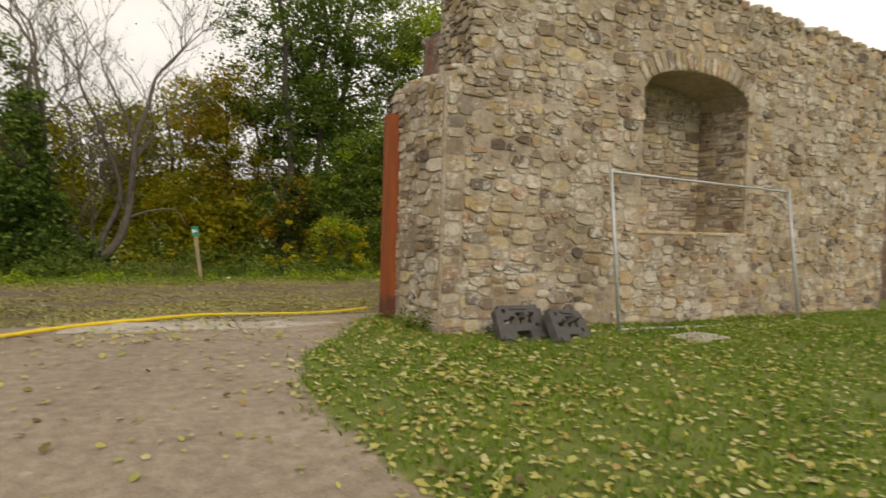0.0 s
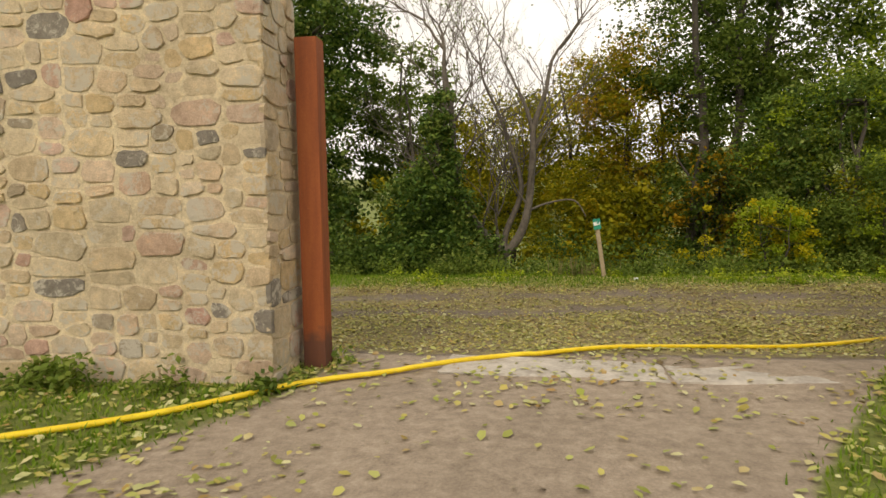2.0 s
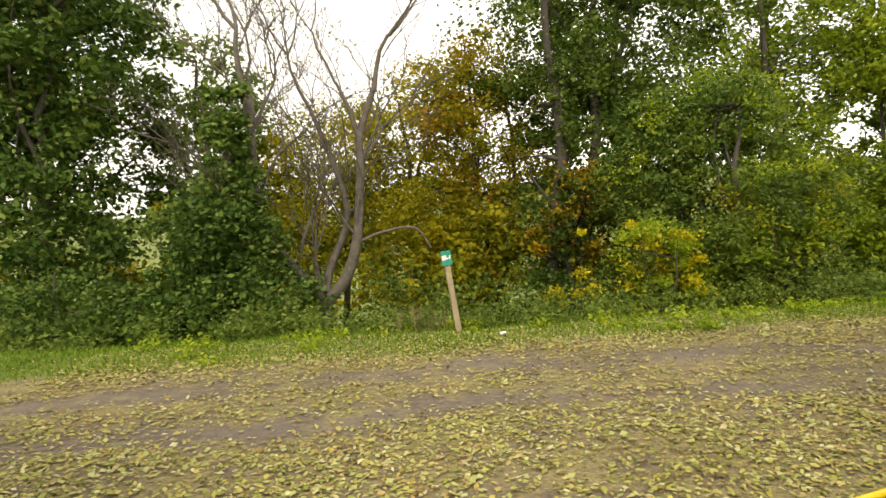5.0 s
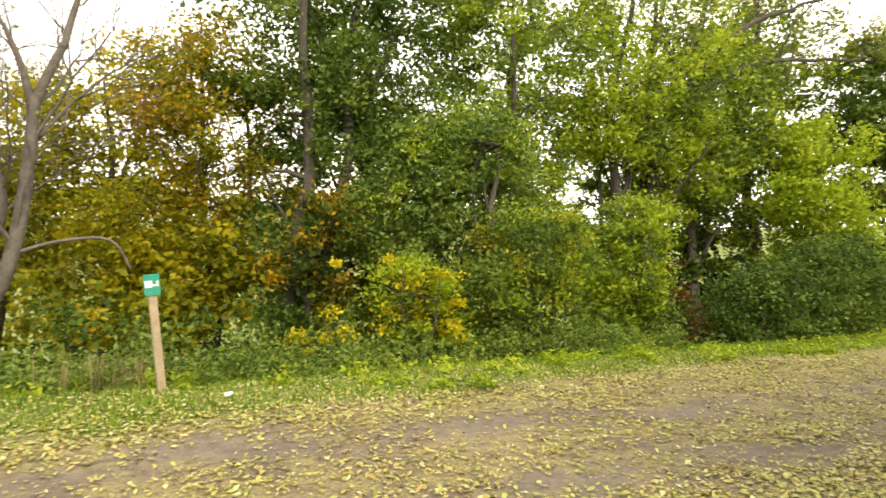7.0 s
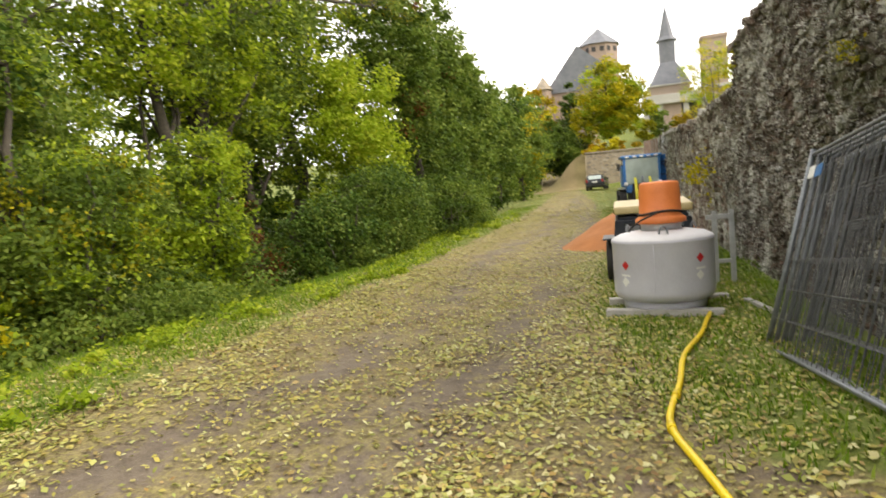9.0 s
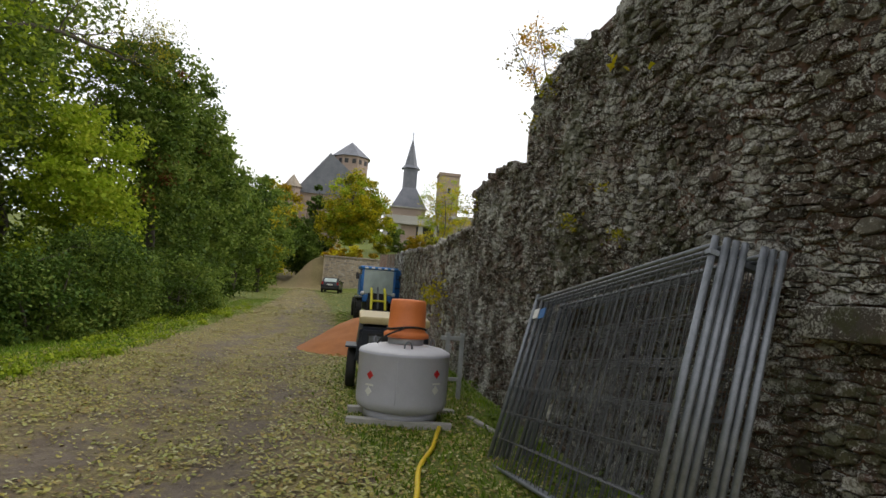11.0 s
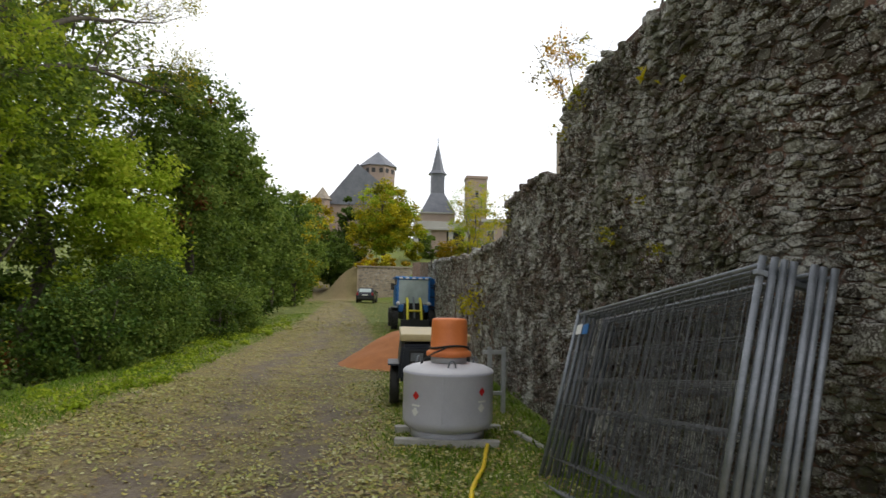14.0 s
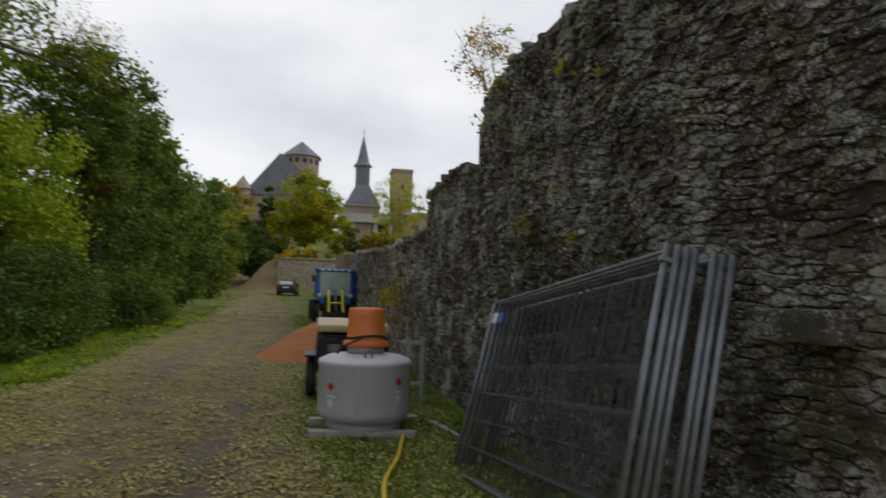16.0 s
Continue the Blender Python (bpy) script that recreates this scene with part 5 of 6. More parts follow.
# weeds at the foot of the walls
lo = [(-2.4 - 0.34 * k, -0.86 - 0.12 * gw.uniform(), 0.07, 0.26, 0.15, 0.10) for k in range(26)] + [(-2.15, -0.3 + 0.14 * k, 0.03, 0.16, 0.16, 0.06) for k in range(6)] + [(2.9 + 0.03 * k, -0.25 - 0.22 * k, 0.05, 0.14, 0.15, 0.07) for k in range(6)]
stuff("weeds", leaves("weeds", clump_points(lo, 4200, 21, 0.3, 0.5), 0.075, LEAF_MID, up=0.8, seed=76), "leafy weeds at the foot of the wall")
lo = [(3.4 + 0.5 * k, 0.95 + 0.1 * gw.uniform(), 0.1 - 0.14 * min(1, k / 6), 0.4, 0.2, 0.12) for k in range(42)]
stuff("weeds", leaves("weeds", clump_points(lo, 6000, 22, 0.3, 0.5), 0.07, LEAF_MID, up=0.8, seed=77), "weeds along the foot of the lane wall")


def litter(name, x, y, size, seed, label, material=LITTER, corners=5):
    """Fallen leaves, lying nearly flat, curled a little."""
    g = np.random.default_rng(seed)
    n = len(x)
    c = np.stack([x, y, ground_z(x, y) + 0.012 + 0.012 * g.uniform(size=n)], 1)
    a = g.uniform(0, 6.283, n)
    L = size * g.uniform(0.5, 1.35, n)
    d = np.stack([np.cos(a), np.sin(a), g.normal(size=n) * 0.22], 1) * L[:, None] * 0.5
    s = np.stack([-np.sin(a), np.cos(a), g.normal(size=n) * 0.22], 1) * L[:, None] * g.uniform(0.26, 0.42, n)[:, None]
    up = np.zeros((n, 3))
    up[:, 2] = L * g.uniform(0.02, 0.16, n)
    v = np.stack([c - d, c + s * 0.9 + up - d * 0.2, c + s * 0.5 + up + d * 0.7, c - s * 0.5 + up * 0.6 + d * 0.8, c - s * 0.9 + up - d * 0.2], 1)
    if corners == 4:
        v = np.stack([c - d, c + s * 0.85 + up - d * 0.1, c + d * 0.95 + up * 0.5, c - s * 0.85 + up * 0.8 + d * 0.1], 1)
    return stuff(name, quads_mesh(name, v, material, corners), label)


def lane_want(x, y):
    return np.clip(0.95 - 0.9 * track_at(x, y), 0.08, 1) * (1 - 0.35 * sstep(6.6, 7.4, y))


lx, ly = [], []
for n, box, sd in ((92000, (-4, 14, 1.0, 8.8), 31), (34000, (14, 34, 0.9, 8.8), 32), (8000, (-10, -4, 0.8, 8.6), 33), (5000, (34, 60, 4, 9.5), 34)):
    x, y = spread_on(n, *box, sd, lane_want)
    k = clear(x, y)
    lx.append(x[k])
    ly.append(y[k])
litter("fallen_leaves", np.concatenate(lx), np.concatenate(ly), 0.046, 35, "yellow, olive and brown fallen leaves on the lane", LITTER, 4)
lx, ly = [], []
for n, box, sd in ((26000, (-4, 14, 6.3, 8.9), 41), (9000, (14, 34, 6.3, 8.9), 42), (11000, (3.6, 14, 0.9, 3.6), 43), (6000, (14, 30, 0.9, 4.4), 44), (20000, (-4, 14, 2.0, 7), 45), (7000, (-3, 4, 0.7, 4.5), 48), (9000, (14, 34, 3, 7), 46), (6000, (4.5, 16, 2.4, 4.4), 50)):
    x, y = spread_on(n, *box, sd, lambda x, y: 0.8 * lane_want(x, y))
    k = clear(x, y)
    lx.append(x[k])
    ly.append(y[k])
litter("fallen_leaves", np.concatenate(lx), np.concatenate(ly), 0.055, 47, "pale yellow-green fallen leaves on the verges of the lane", LITTER_FRESH, 4)
x, y = spread_on(9000, 28, 66, 2.5, 11, 51, lambda x, y: 0.75 + 0 * x)
k = clear(x, y)
litter("fallen_leaves", x[k], y[k], 0.12, 52, "drifts of yellow-brown leaves on the far lane", LITTER_FRESH, 4)
lx, ly = [], []
for n, box, sd in ((17000, (0.3, 9.5, -7.8, 0.0), 36), (9000, (-7, -1.6, -6, 0.4), 37), (9000, (-3.2, 2.6, -6.5, 1.2), 38), (9000, (-2.5, 1.6, -1.2, 1.1), 49), (1500, (9.5, 15, -7, -1.6), 39)):
    x, y = spread_on(n, *box, sd, (lambda x, y: 0.09 + 0.6 * grass_at(x, y) + 0.5 * np.exp(-((x + 1.9) / 0.5) ** 2 - ((y + 3.3) / 1.1) ** 2)), 3.0)
    k = clear(x, y)
    lx.append(x[k])
    ly.append(y[k])
litter("fallen_leaves", np.concatenate(lx), np.concatenate(ly), 0.07, 40, "yellow and green fallen leaves on the yard's turf", LITTER_FRESH)


# ---- things in the yard ----
def mesh_panel(label, bl, br, tl, tr, bars=34, rows=6, wires=True, tube=0.021, metal=None):
    """A site-fence panel between four corners: tubes, wire mesh, couplings."""
    bl, br, tl, tr = (Vector(p) for p in (bl, br, tl, tr))
    t = thing("mesh_barrier", Matrix.Translation(bl), label, "mesh barrier", "mesh barriers")
    o = bl
    up = (tl - bl).normalized()
    u = (br - bl).normalized()
    for a, b, nm in ((bl - up * 0.03, tl + up * 0.05, "upright_tube"), (br - up * 0.03, tr + up * 0.05, "upright_tube"), (tl, tr, "top_tube"), (bl, br, "bottom_tube")):
        part(nm, bm_tube([a - o, (a + b) / 2 - o, b - o], tube if nm == "upright_tube" else tube * 0.72, 12), metal or GALV, t)
    if wires:
        for k in range(1, bars + 1):
            f = k / (bars + 1)
            part("upright_wire", bm_tube([bl.lerp(br, f) - o, tl.lerp(tr, f) - o], 0.0028, 4, cap=False), WIRE, t)
        for k in range(1, rows + 1):
            f = k / (rows + 0.6)
            part("cross_wire", bm_tube([bl.lerp(tl, f) - o, br.lerp(tr, f) - o], 0.0032, 5), WIRE, t)
    return t


mesh_panel("galvanised site fence panel leaning below the niche", (5.57, -1.98, 0.02), (9.55, -1.98, -0.06), (5.55, -1.72, 2.2), (9.5, -1.72, 2.13), bars=0, rows=0, wires=False, tube=0.025, metal=GALV_LIGHT)


def base_block(m, label):
    t = thing("ballast_block", m, label, "ballast block", "ballast blocks")
    bm = bmesh.new()
    W, H, nx, nz = 0.70, 0.50, 14, 10
    holes = {(2, 5), (3, 5), (6, 5), (7, 6), (9, 5), (10, 7), (6, 7), (5, 1), (6, 1), (7, 1), (8, 1), (5, 2), (6, 2), (7, 2), (8, 2), (2, 8), (11, 4), (9, 6), (4, 6)}
    vs = [[bm.verts.new(((i / nx - 0.5) * W * (1 - 0.05 * j / nz), 0, j / nz * H)) for j in range(nz + 1)] for i in range(nx + 1)]
    for i in range(nx):
        for j in range(nz):
            if (i, j) in holes or (i in (0, nx - 1) and j in (0, nz - 1)):
                continue
            bm.faces.new((vs[i][j], vs[i + 1][j], vs[i + 1][j + 1], vs[i][j + 1]))
    loose = [v for v in bm.verts if not v.link_faces]
    bmesh.ops.delete(bm, geom=loose, context="VERTS")
    bmesh.ops.solidify(bm, geom=bm.faces[:], thickness=0.11)
    part("body", bm, RECYCLED, t)
    part("carry_bar", bm_box(0.24, 0.03, 0.03, (0, -0.005, H - 0.05), 0.008), RECYCLED, t, "moulded carrying grip")
    for k in (-1, 1):
        part("lug", bm_box(0.09, 0.03, 0.05, (k * 0.26, -0.012, 0.06), 0.008), RECYCLED, t)
    return t


base_block(pose(3.92, -2.15, -0.02, -34, 0, -3), "grey recycled-plastic fence foot leaning on the wall's base")
base_block(pose(4.52, -2.4, -0.05, -36, 7, 12), "grey recycled-plastic fence foot tipped over its neighbour")
yard_slab = thing("paving_slab", pose(6.2, -2.75, gz(6.2, -2.75) + 0.005, 0, 0, 8), "flat worn stone slab lying in the grass", "paving slab")
part("body", bm_box(0.75, 0.5, 0.05, (0, 0, 0), 0.02), CONCRETE, yard_slab)

# yellow hose from the yard through the gate to the gas tank
hose_pts = [(-9, -6.2), (-6.5, -4.5), (-4.9, -3.15), (-3.75, -2.15), (-2.88, -1.36), (-2.15, -0.64), (-1.6, -0.27), (-0.87, 0.2), (0.12, 0.72), (1.22, 1.26), (1.9, 1.5), (2.6, 1.7), (3.2, 1.84), (3.66, 2.08), (4.2, 2.22), (4.85, 2.27), (5.75, 2.15), (6.9, 1.9), (7.75, 1.68), (8.05, 1.66)]


def smooth_way(pts, n=8):
    out = []
    P = [Vector((*p, 0)) for p in pts]
    for k in range(len(P) - 1):
        p0, p1, p2, p3 = P[max(k - 1, 0)], P[k], P[k + 1], P[min(k + 2, len(P) - 1)]
        for j in range(n):
            t = j / n
            out.append(0.5 * ((2 * p1) + (p2 - p0) * t + (2 * p0 - 5 * p1 + 4 * p2 - p3) * t * t + (3 * p1 - p0 - 3 * p2 + p3) * t ** 3))
    return out + [P[-1]]


hose = thing("hose", pose(0, 0, 0), "long yellow corrugated hose lying across the ground", "hose")
way = smooth_way(hose_pts)
way = [Vector((p.x + 0.02 * math.sin(3.1 * p.x + p.y), p.y + 0.02 * math.sin(4.3 * p.x), (max(gz(p.x, p.y), 0.003) if -1.5 < p.x < 2.8 and -0.4 < p.y < 0.46 else gz(p.x, p.y)) + 0.034)) for p in way]
part("tube", bm_tube(way, 0.024, 10), HOSE, hose)
for k in (118, 124):
    d = (way[k + 1] - way[k]).normalized()
    part("coupling", bm_tube([way[k] - d * 0.05, way[k] + d * 0.05], 0.030, 10), HOSE, hose, "thicker yellow coupling")

# marker post with its small green sign
marker = thing("marker_post", pose(1.29, 8.15, gz(1.29, 8.15) - 0.05, 1, -8, 4), "leaning weathered wooden post with a small green sign", "sign post")
part("post", bm_box(0.085, 0.075, 1.2, (0, 0, 0.6), 0.012), WOOD, marker)
plate = part("sign_plate", bm_box(0.16, 0.008, 0.23, (0.0, -0.047, 1.24), 0.003), GREEN_SIGN, marker, "green sign plate with a white symbol")
part("symbol", bm_box(0.075, 0.004, 0.075, (-0.035, -0.054, 1.25), 0.001), WHITE, plate)
part("symbol", bm_box(0.07, 0.004, 0.02, (0.03, -0.054, 1.235), 0.001), WHITE, plate)
part("symbol", bm_box(0.02, 0.004, 0.06, (0.055, -0.054, 1.25), 0.001), WHITE, plate)
for dz in (1.16, 1.32):
    part("screw", bm_lathe(((0.0, 0), (0.006, 0.001), (0.0, 0.004)), 6, at=(0, 0, 0)), CHROME, marker).matrix_local = pose(0, -0.052, dz, 90)
paper = thing("litter_paper", pose(1.85, 7.55, gz(1.85, 7.55) + 0.03), "crumpled scrap of white paper on the verge", "litter")
bm = bmesh.new()
bmesh.ops.create_icosphere(bm, subdivisions=2, radius=0.05)
gp = random.Random(4)
for v in bm.verts:
    v.co *= gp.uniform(0.6, 1.3)
    v.co.z *= 0.6
part("body", bm, WHITE, paper)

# ---- things along the lane ----
BL, BR, TL, TR = Vector((6.51, 1.39, -0.09)), Vector((3.57, 1.28, 0.24)), Vector((6.72, 0.94, 1.5)), Vector((3.78, 0.83, 1.85))
out = (BR - BL).cross(TL - BL).normalized()
if out.y > 0:
    out = -out
offs = (0, 0.052, 0.10, 0.145, 0.23, 0.275, 0.32)
slid = (0, 0.03, 0.045, 0.06, 0.11, 0.12, 0.15)
for k, d in enumerate(offs):
    sh = (BR - BL).normalized() * slid[k]
    p = mesh_panel("grey galvanised site fence panel stacked against the wall", BL + out * d + sh, BR + out * d + sh, TL + out * d + sh, TR + out * d + sh, bars=30 if k == 0 else 21, wires=True, tube=0.021)
    if k == 0:
        first = p
u3 = (TR - TL).normalized()
up3 = (TL - BL).normalized()
rot = Matrix((u3, (-out), up3)).transposed().to_4x4()
lab = part("label_plate", bm_box(0.15, 0.006, 0.10, (0, 0, 0), 0.002), WHITE, first, "small white plastic label")
lab.matrix_local = Matrix.Translation(TL - BL + u3 * 0.14 - up3 * 0.17 - out * 0.012) @ rot
lab = part("label_plate", bm_box(0.15, 0.006, 0.10, (0, 0, 0), 0.002), BLUE, first, "small blue plastic label")
lab.matrix_local = Matrix.Translation(TL - BL + u3 * 0.32 - up3 * 0.18 - out * 0.012) @ rot
for p, q in ((TR, 0.0), (TR, 0.16)):
    c = part("clamp", bm_box(0.05, 0.24, 0.035, (0, 0, 0), 0.006), GALV, first, "galvanised clamp")
    c.matrix_local = Matrix.Translation(p - BL - up3 * 0.05 + out * (0.09 + q)) @ rot

# gas tank on timbers
TX, TY = 8.42, 2.1
TZ = gz(TX, TY)
tank = thing("gas_tank", pose(TX, TY, TZ), "squat grey steel gas tank with an orange cap", "gas tank")
R = 0.565
body = part("shell", bm_lathe(((0.0, 0.11), (0.30, 0.11), (0.47, 0.125), (0.535, 0.16), (0.56, 0.21), (R, 0.25), (R, 0.78), (0.575, 0.80), (0.575, 0.815), (R, 0.83), (0.55, 0.845), (0.47, 0.885), (0.30, 0.915), (0.0, 0.925)), 64), TANK_PAINT, tank)
part("dome_paint", bm_lathe(((0.569, 0.832), (0.553, 0.85), (0.472, 0.889), (0.302, 0.919), (0.0, 0.929)), 64), TANK_TOP, tank, "paler weathered dome")
part("foot_ring", bm_lathe(((0.42, 0.03), (0.46, 0.03), (0.46, 0.13), (0.42, 0.13)), 48), TANK_PAINT, tank, "grey foot ring with dark grime")
part("neck", bm_lathe(((0.0, 0.92), (0.225, 0.92), (0.225, 1.02), (0.0, 1.02)), 40), GALV_LIGHT, tank, "bare metal valve neck")
cap = part("cap", bm_lathe(((0.0, 1.0), (0.255, 1.0), (0.285, 1.01), (0.285, 1.055), (0.262, 1.07), (0.236, 1.09), (0.228, 1.36), (0.222, 1.455), (0.205, 1.475), (0.10, 1.483), (0.0, 1.485)), 48), ORANGE, tank, "faded orange plastic cap")
ring = [Vector((0.243 * math.cos(a), 0.243 * math.sin(a), 1.125 + 0.02 * math.sin(a * 2 + 1))) for a in (2 * math.pi * k / 32 for k in range(33))]
part("strap", bm_tube(ring, 0.013, 8), BLACK, cap, "black rubber strap")
part("cable", bm_tube([(-0.24, 0.05, 1.13), (-0.3, 0.1, 1.11), (-0.33, 0.22, 1.06), (-0.28, 0.32, 0.99), (-0.22, 0.36, 0.93)], 0.012, 8), BLACK, tank, "black cable")
for a in (60, 180, 300):
    c, s = math.cos(radians(a)), math.sin(radians(a))
    pts = [Vector((0.43 * c - s * 0.045 * math.cos(t), 0.43 * s + c * 0.045 * math.cos(t), 0.895 + 0.085 * math.sin(t))) for t in (math.pi * k / 8 for k in range(9))]
    part("lifting_eye", bm_tube(pts, 0.011, 8), GALV, tank)


def on_tank(az, z, bm, m, name, label):
    """A flat plate on the shell at that bearing (degrees from the side that faces the gate) and height."""
    o = part(name, bm, m, tank, label)
    a = radians(180 - az)
    o.matrix_local = Matrix.Translation((math.cos(a) * (R + 0.004), math.sin(a) * (R + 0.004), z)) @ Matrix.Rotation(a + math.pi / 2, 4, "Z")
    return o


for az, z0 in ((-40, 0.62), (48, 0.56)):
    d = on_tank(az, z0, bm_box(0.075, 0.004, 0.075, (0, 0, 0), 0.001, Matrix.Rotation(radians(45), 4, "Y")), RED, "hazard_diamond", "red hazard diamond")
    on_tank(az, z0 - 0.115, bm_box(0.13, 0.003, 0.022, (0, 0, 0), 0.001), WHITE, "lettering_bar", "pale line of lettering")
    d = on_tank(az + 1, z0 - 0.19, bm_box(0.08, 0.004, 0.08, (0, 0, 0), 0.001, Matrix.Rotation(radians(45), 4, "Y")), WHITE, "hazard_diamond", "white hazard diamond with a black mark")
    part("mark", bm_box(0.022, 0.004, 0.03, (0, 0.004, 0), 0.001), BLACK, d)
part("weld_seam", bm_tube([(math.cos(radians(168)) * R, math.sin(radians(168)) * R, 0.25), (math.cos(radians(168)) * R, math.sin(radians(168)) * R, 0.80)], 0.004, 6), TANK_PAINT, tank)
for nm, cx, cy, lx_, rz in (("timber", TX - 0.40, TY + 0.04, 1.25, -7), ("timber", TX + 0.36, TY - 0.05, 1.40, 4)):
    b = thing("bearer_timber", pose(cx, cy, gz(cx, cy) + 0.03, 0, 0, 90 + rz), "grey weathered timber bearer under the gas tank", "timber", "tank bearers")
    part("beam", bm_box(lx_, 0.15, 0.10, (0, 0, 0), 0.01), plain("grey_timber", (0.30, 0.29, 0.27), (0.46, 0.45, 0.42), 9, 0.85, 0, 0.4, 60) if "grey_timber" not in bpy.data.materials else bpy.data.materials["grey_timber"], b)
tank.location.z = gz(TX, TY) + 0.02

# towed compressor behind the tank
CX, CY = 11.2, 2.1
comp = thing("compressor_trailer", pose(CX, CY, gz(CX, CY)), "dark blue towed compressor with a cream lid", "compressor")
bm = bmesh.new()
vs = [(-0.55, 0.42), (-0.62, 1.02), (0.75, 1.12), (0.9, 0.42)]
a = [bm.verts.new((x, -0.6 if z < 0.5 else -0.55, z)) for x, z in vs]
b = [bm.verts.new((x, 0.6 if z < 0.5 else 0.55, z)) for x, z in vs]
bm.faces.new(a), bm.faces.new(b[::-1])
for k in range(4):
    bm.faces.new((a[k], b[k], b[(k + 1) % 4], a[(k + 1) % 4]))
bmesh.ops.recalc_face_normals(bm, faces=bm.faces)
bmesh.ops.bevel(bm, geom=bm.edges[:], offset=0.05, segments=2, affect="EDGES", clamp_overlap=True)
part("hood", bm, NAVY, comp)
part("lid", bm_box(1.3, 1.14, 0.12, (0.05, 0, 1.16), 0.035, Matrix.Rotation(radians(-3), 4, "Y")), CREAM, comp, "cream painted lid")
panel = part("control_panel", bm_box(0.02, 0.8, 0.34, (-0.605, 0.02, 0.76), 0.008, Matrix.Rotation(radians(-6), 4, "Y")), BLACK, comp)
part("gauge_plate", bm_box(0.02, 0.2, 0.13, (-0.62, 0.30, 0.82), 0.004, Matrix.Rotation(radians(-6), 4, "Y")), GALV, panel, "pale gauge plate")
part("name_plate", bm_box(0.02, 0.22, 0.07, (-0.615, -0.32, 0.88), 0.004, Matrix.Rotation(radians(-6), 4, "Y")), GALV, panel)
for sy in (-1, 1):
    whl = part("wheel", bm_lathe(((0.20, -0.08), (0.30, -0.075), (0.325, -0.05), (0.325, 0.05), (0.30, 0.075), (0.20, 0.08)), 28), BLACK, comp)
    whl.matrix_local = pose(-0.1, sy * 0.64, 0.325, 90)
    part("rim", bm_lathe(((0.0, -0.03), (0.09, -0.05), (0.2, -0.06), (0.2, 0.06), (0.09, 0.05), (0.0, 0.03)), 20), GALV, whl)
    part("mudguard", bm_box(0.86, 0.2, 0.03, (-0.1, sy * 0.66, 0.69), 0.012), NAVY, comp)
part("drawbar", bm_tube([(-0.5, 0, 0.42), (-1.0, -0.1, 0.42), (-1.5, -0.25, 0.4)], 0.04, 8), GALV, comp)
part("frame", bm_box(1.5, 0.9, 0.1, (0.15, 0, 0.4), 0.02), BLACK, comp)
rack = thing("steel_frame", pose(9.75, 1.25, gz(9.75, 1.25), 0, 0, 8), "galvanised steel support frame standing by the wall", "steel frame")
for dy in (-0.11, 0.11):
    part("upright", bm_box(0.05, 0.06, 0.98, (0, dy, 0.49), 0.006), GALV_LIGHT, rack)
part("cross_bar", bm_box(0.05, 0.36, 0.06, (0, 0.04, 0.9), 0.006), GALV_LIGHT, rack)
part("cross_bar", bm_box(0.05, 0.24, 0.05, (0, 0, 0.3), 0.006), GALV_LIGHT, rack)
board = thing("plank", pose(7.9, 1.12, gz(7.9, 1.12) + 0.03, 0, 0, 10), "weathered pale plank lying in the weeds", "plank")
part("body", bm_box(1.1, 0.07, 0.035, (0, 0, 0), 0.008), bpy.data.materials["grey_timber"], board)

# heap of orange sand
SX, SY = 17.6, 2.35
bm = bmesh.new()
N = 44
rows_ = []
for i in range(N + 1):
    row_ = []
    for j in range(N + 1):
        u, v = (i / N * 2 - 1) * 2.3, (j / N * 2 - 1) * 2.3
        r = math.hypot(u * 0.95, v * 1.08)
        h = 0.95 * max(0.0, 1 - (r / 2.05) ** 1.25) ** 1.05
        h = min(h, 0.84 - 0.05 * u) + 0.06 * noise.noise(Vector((u * 1.7, v * 1.7, 0))) * min(1, h * 4) + 0.025 * noise.noise(Vector((u * 6, v * 6, 3)))
        row_.append(bm.verts.new((u, v, h - 0.04 + gz(SX + u, SY + v) - gz(SX, SY))))
    rows_.append(row_)
for i in range(N):
    for j in range(N):
        bm.faces.new((rows_[i][j], rows_[i + 1][j], rows_[i + 1][j + 1], rows_[i][j + 1])).smooth = True
heap = thing("sand_heap", pose(SX, SY, gz(SX, SY)), "heap of orange-brown sand tipped beside the lane", "sand heap")
part("body", bm, SAND, heap)


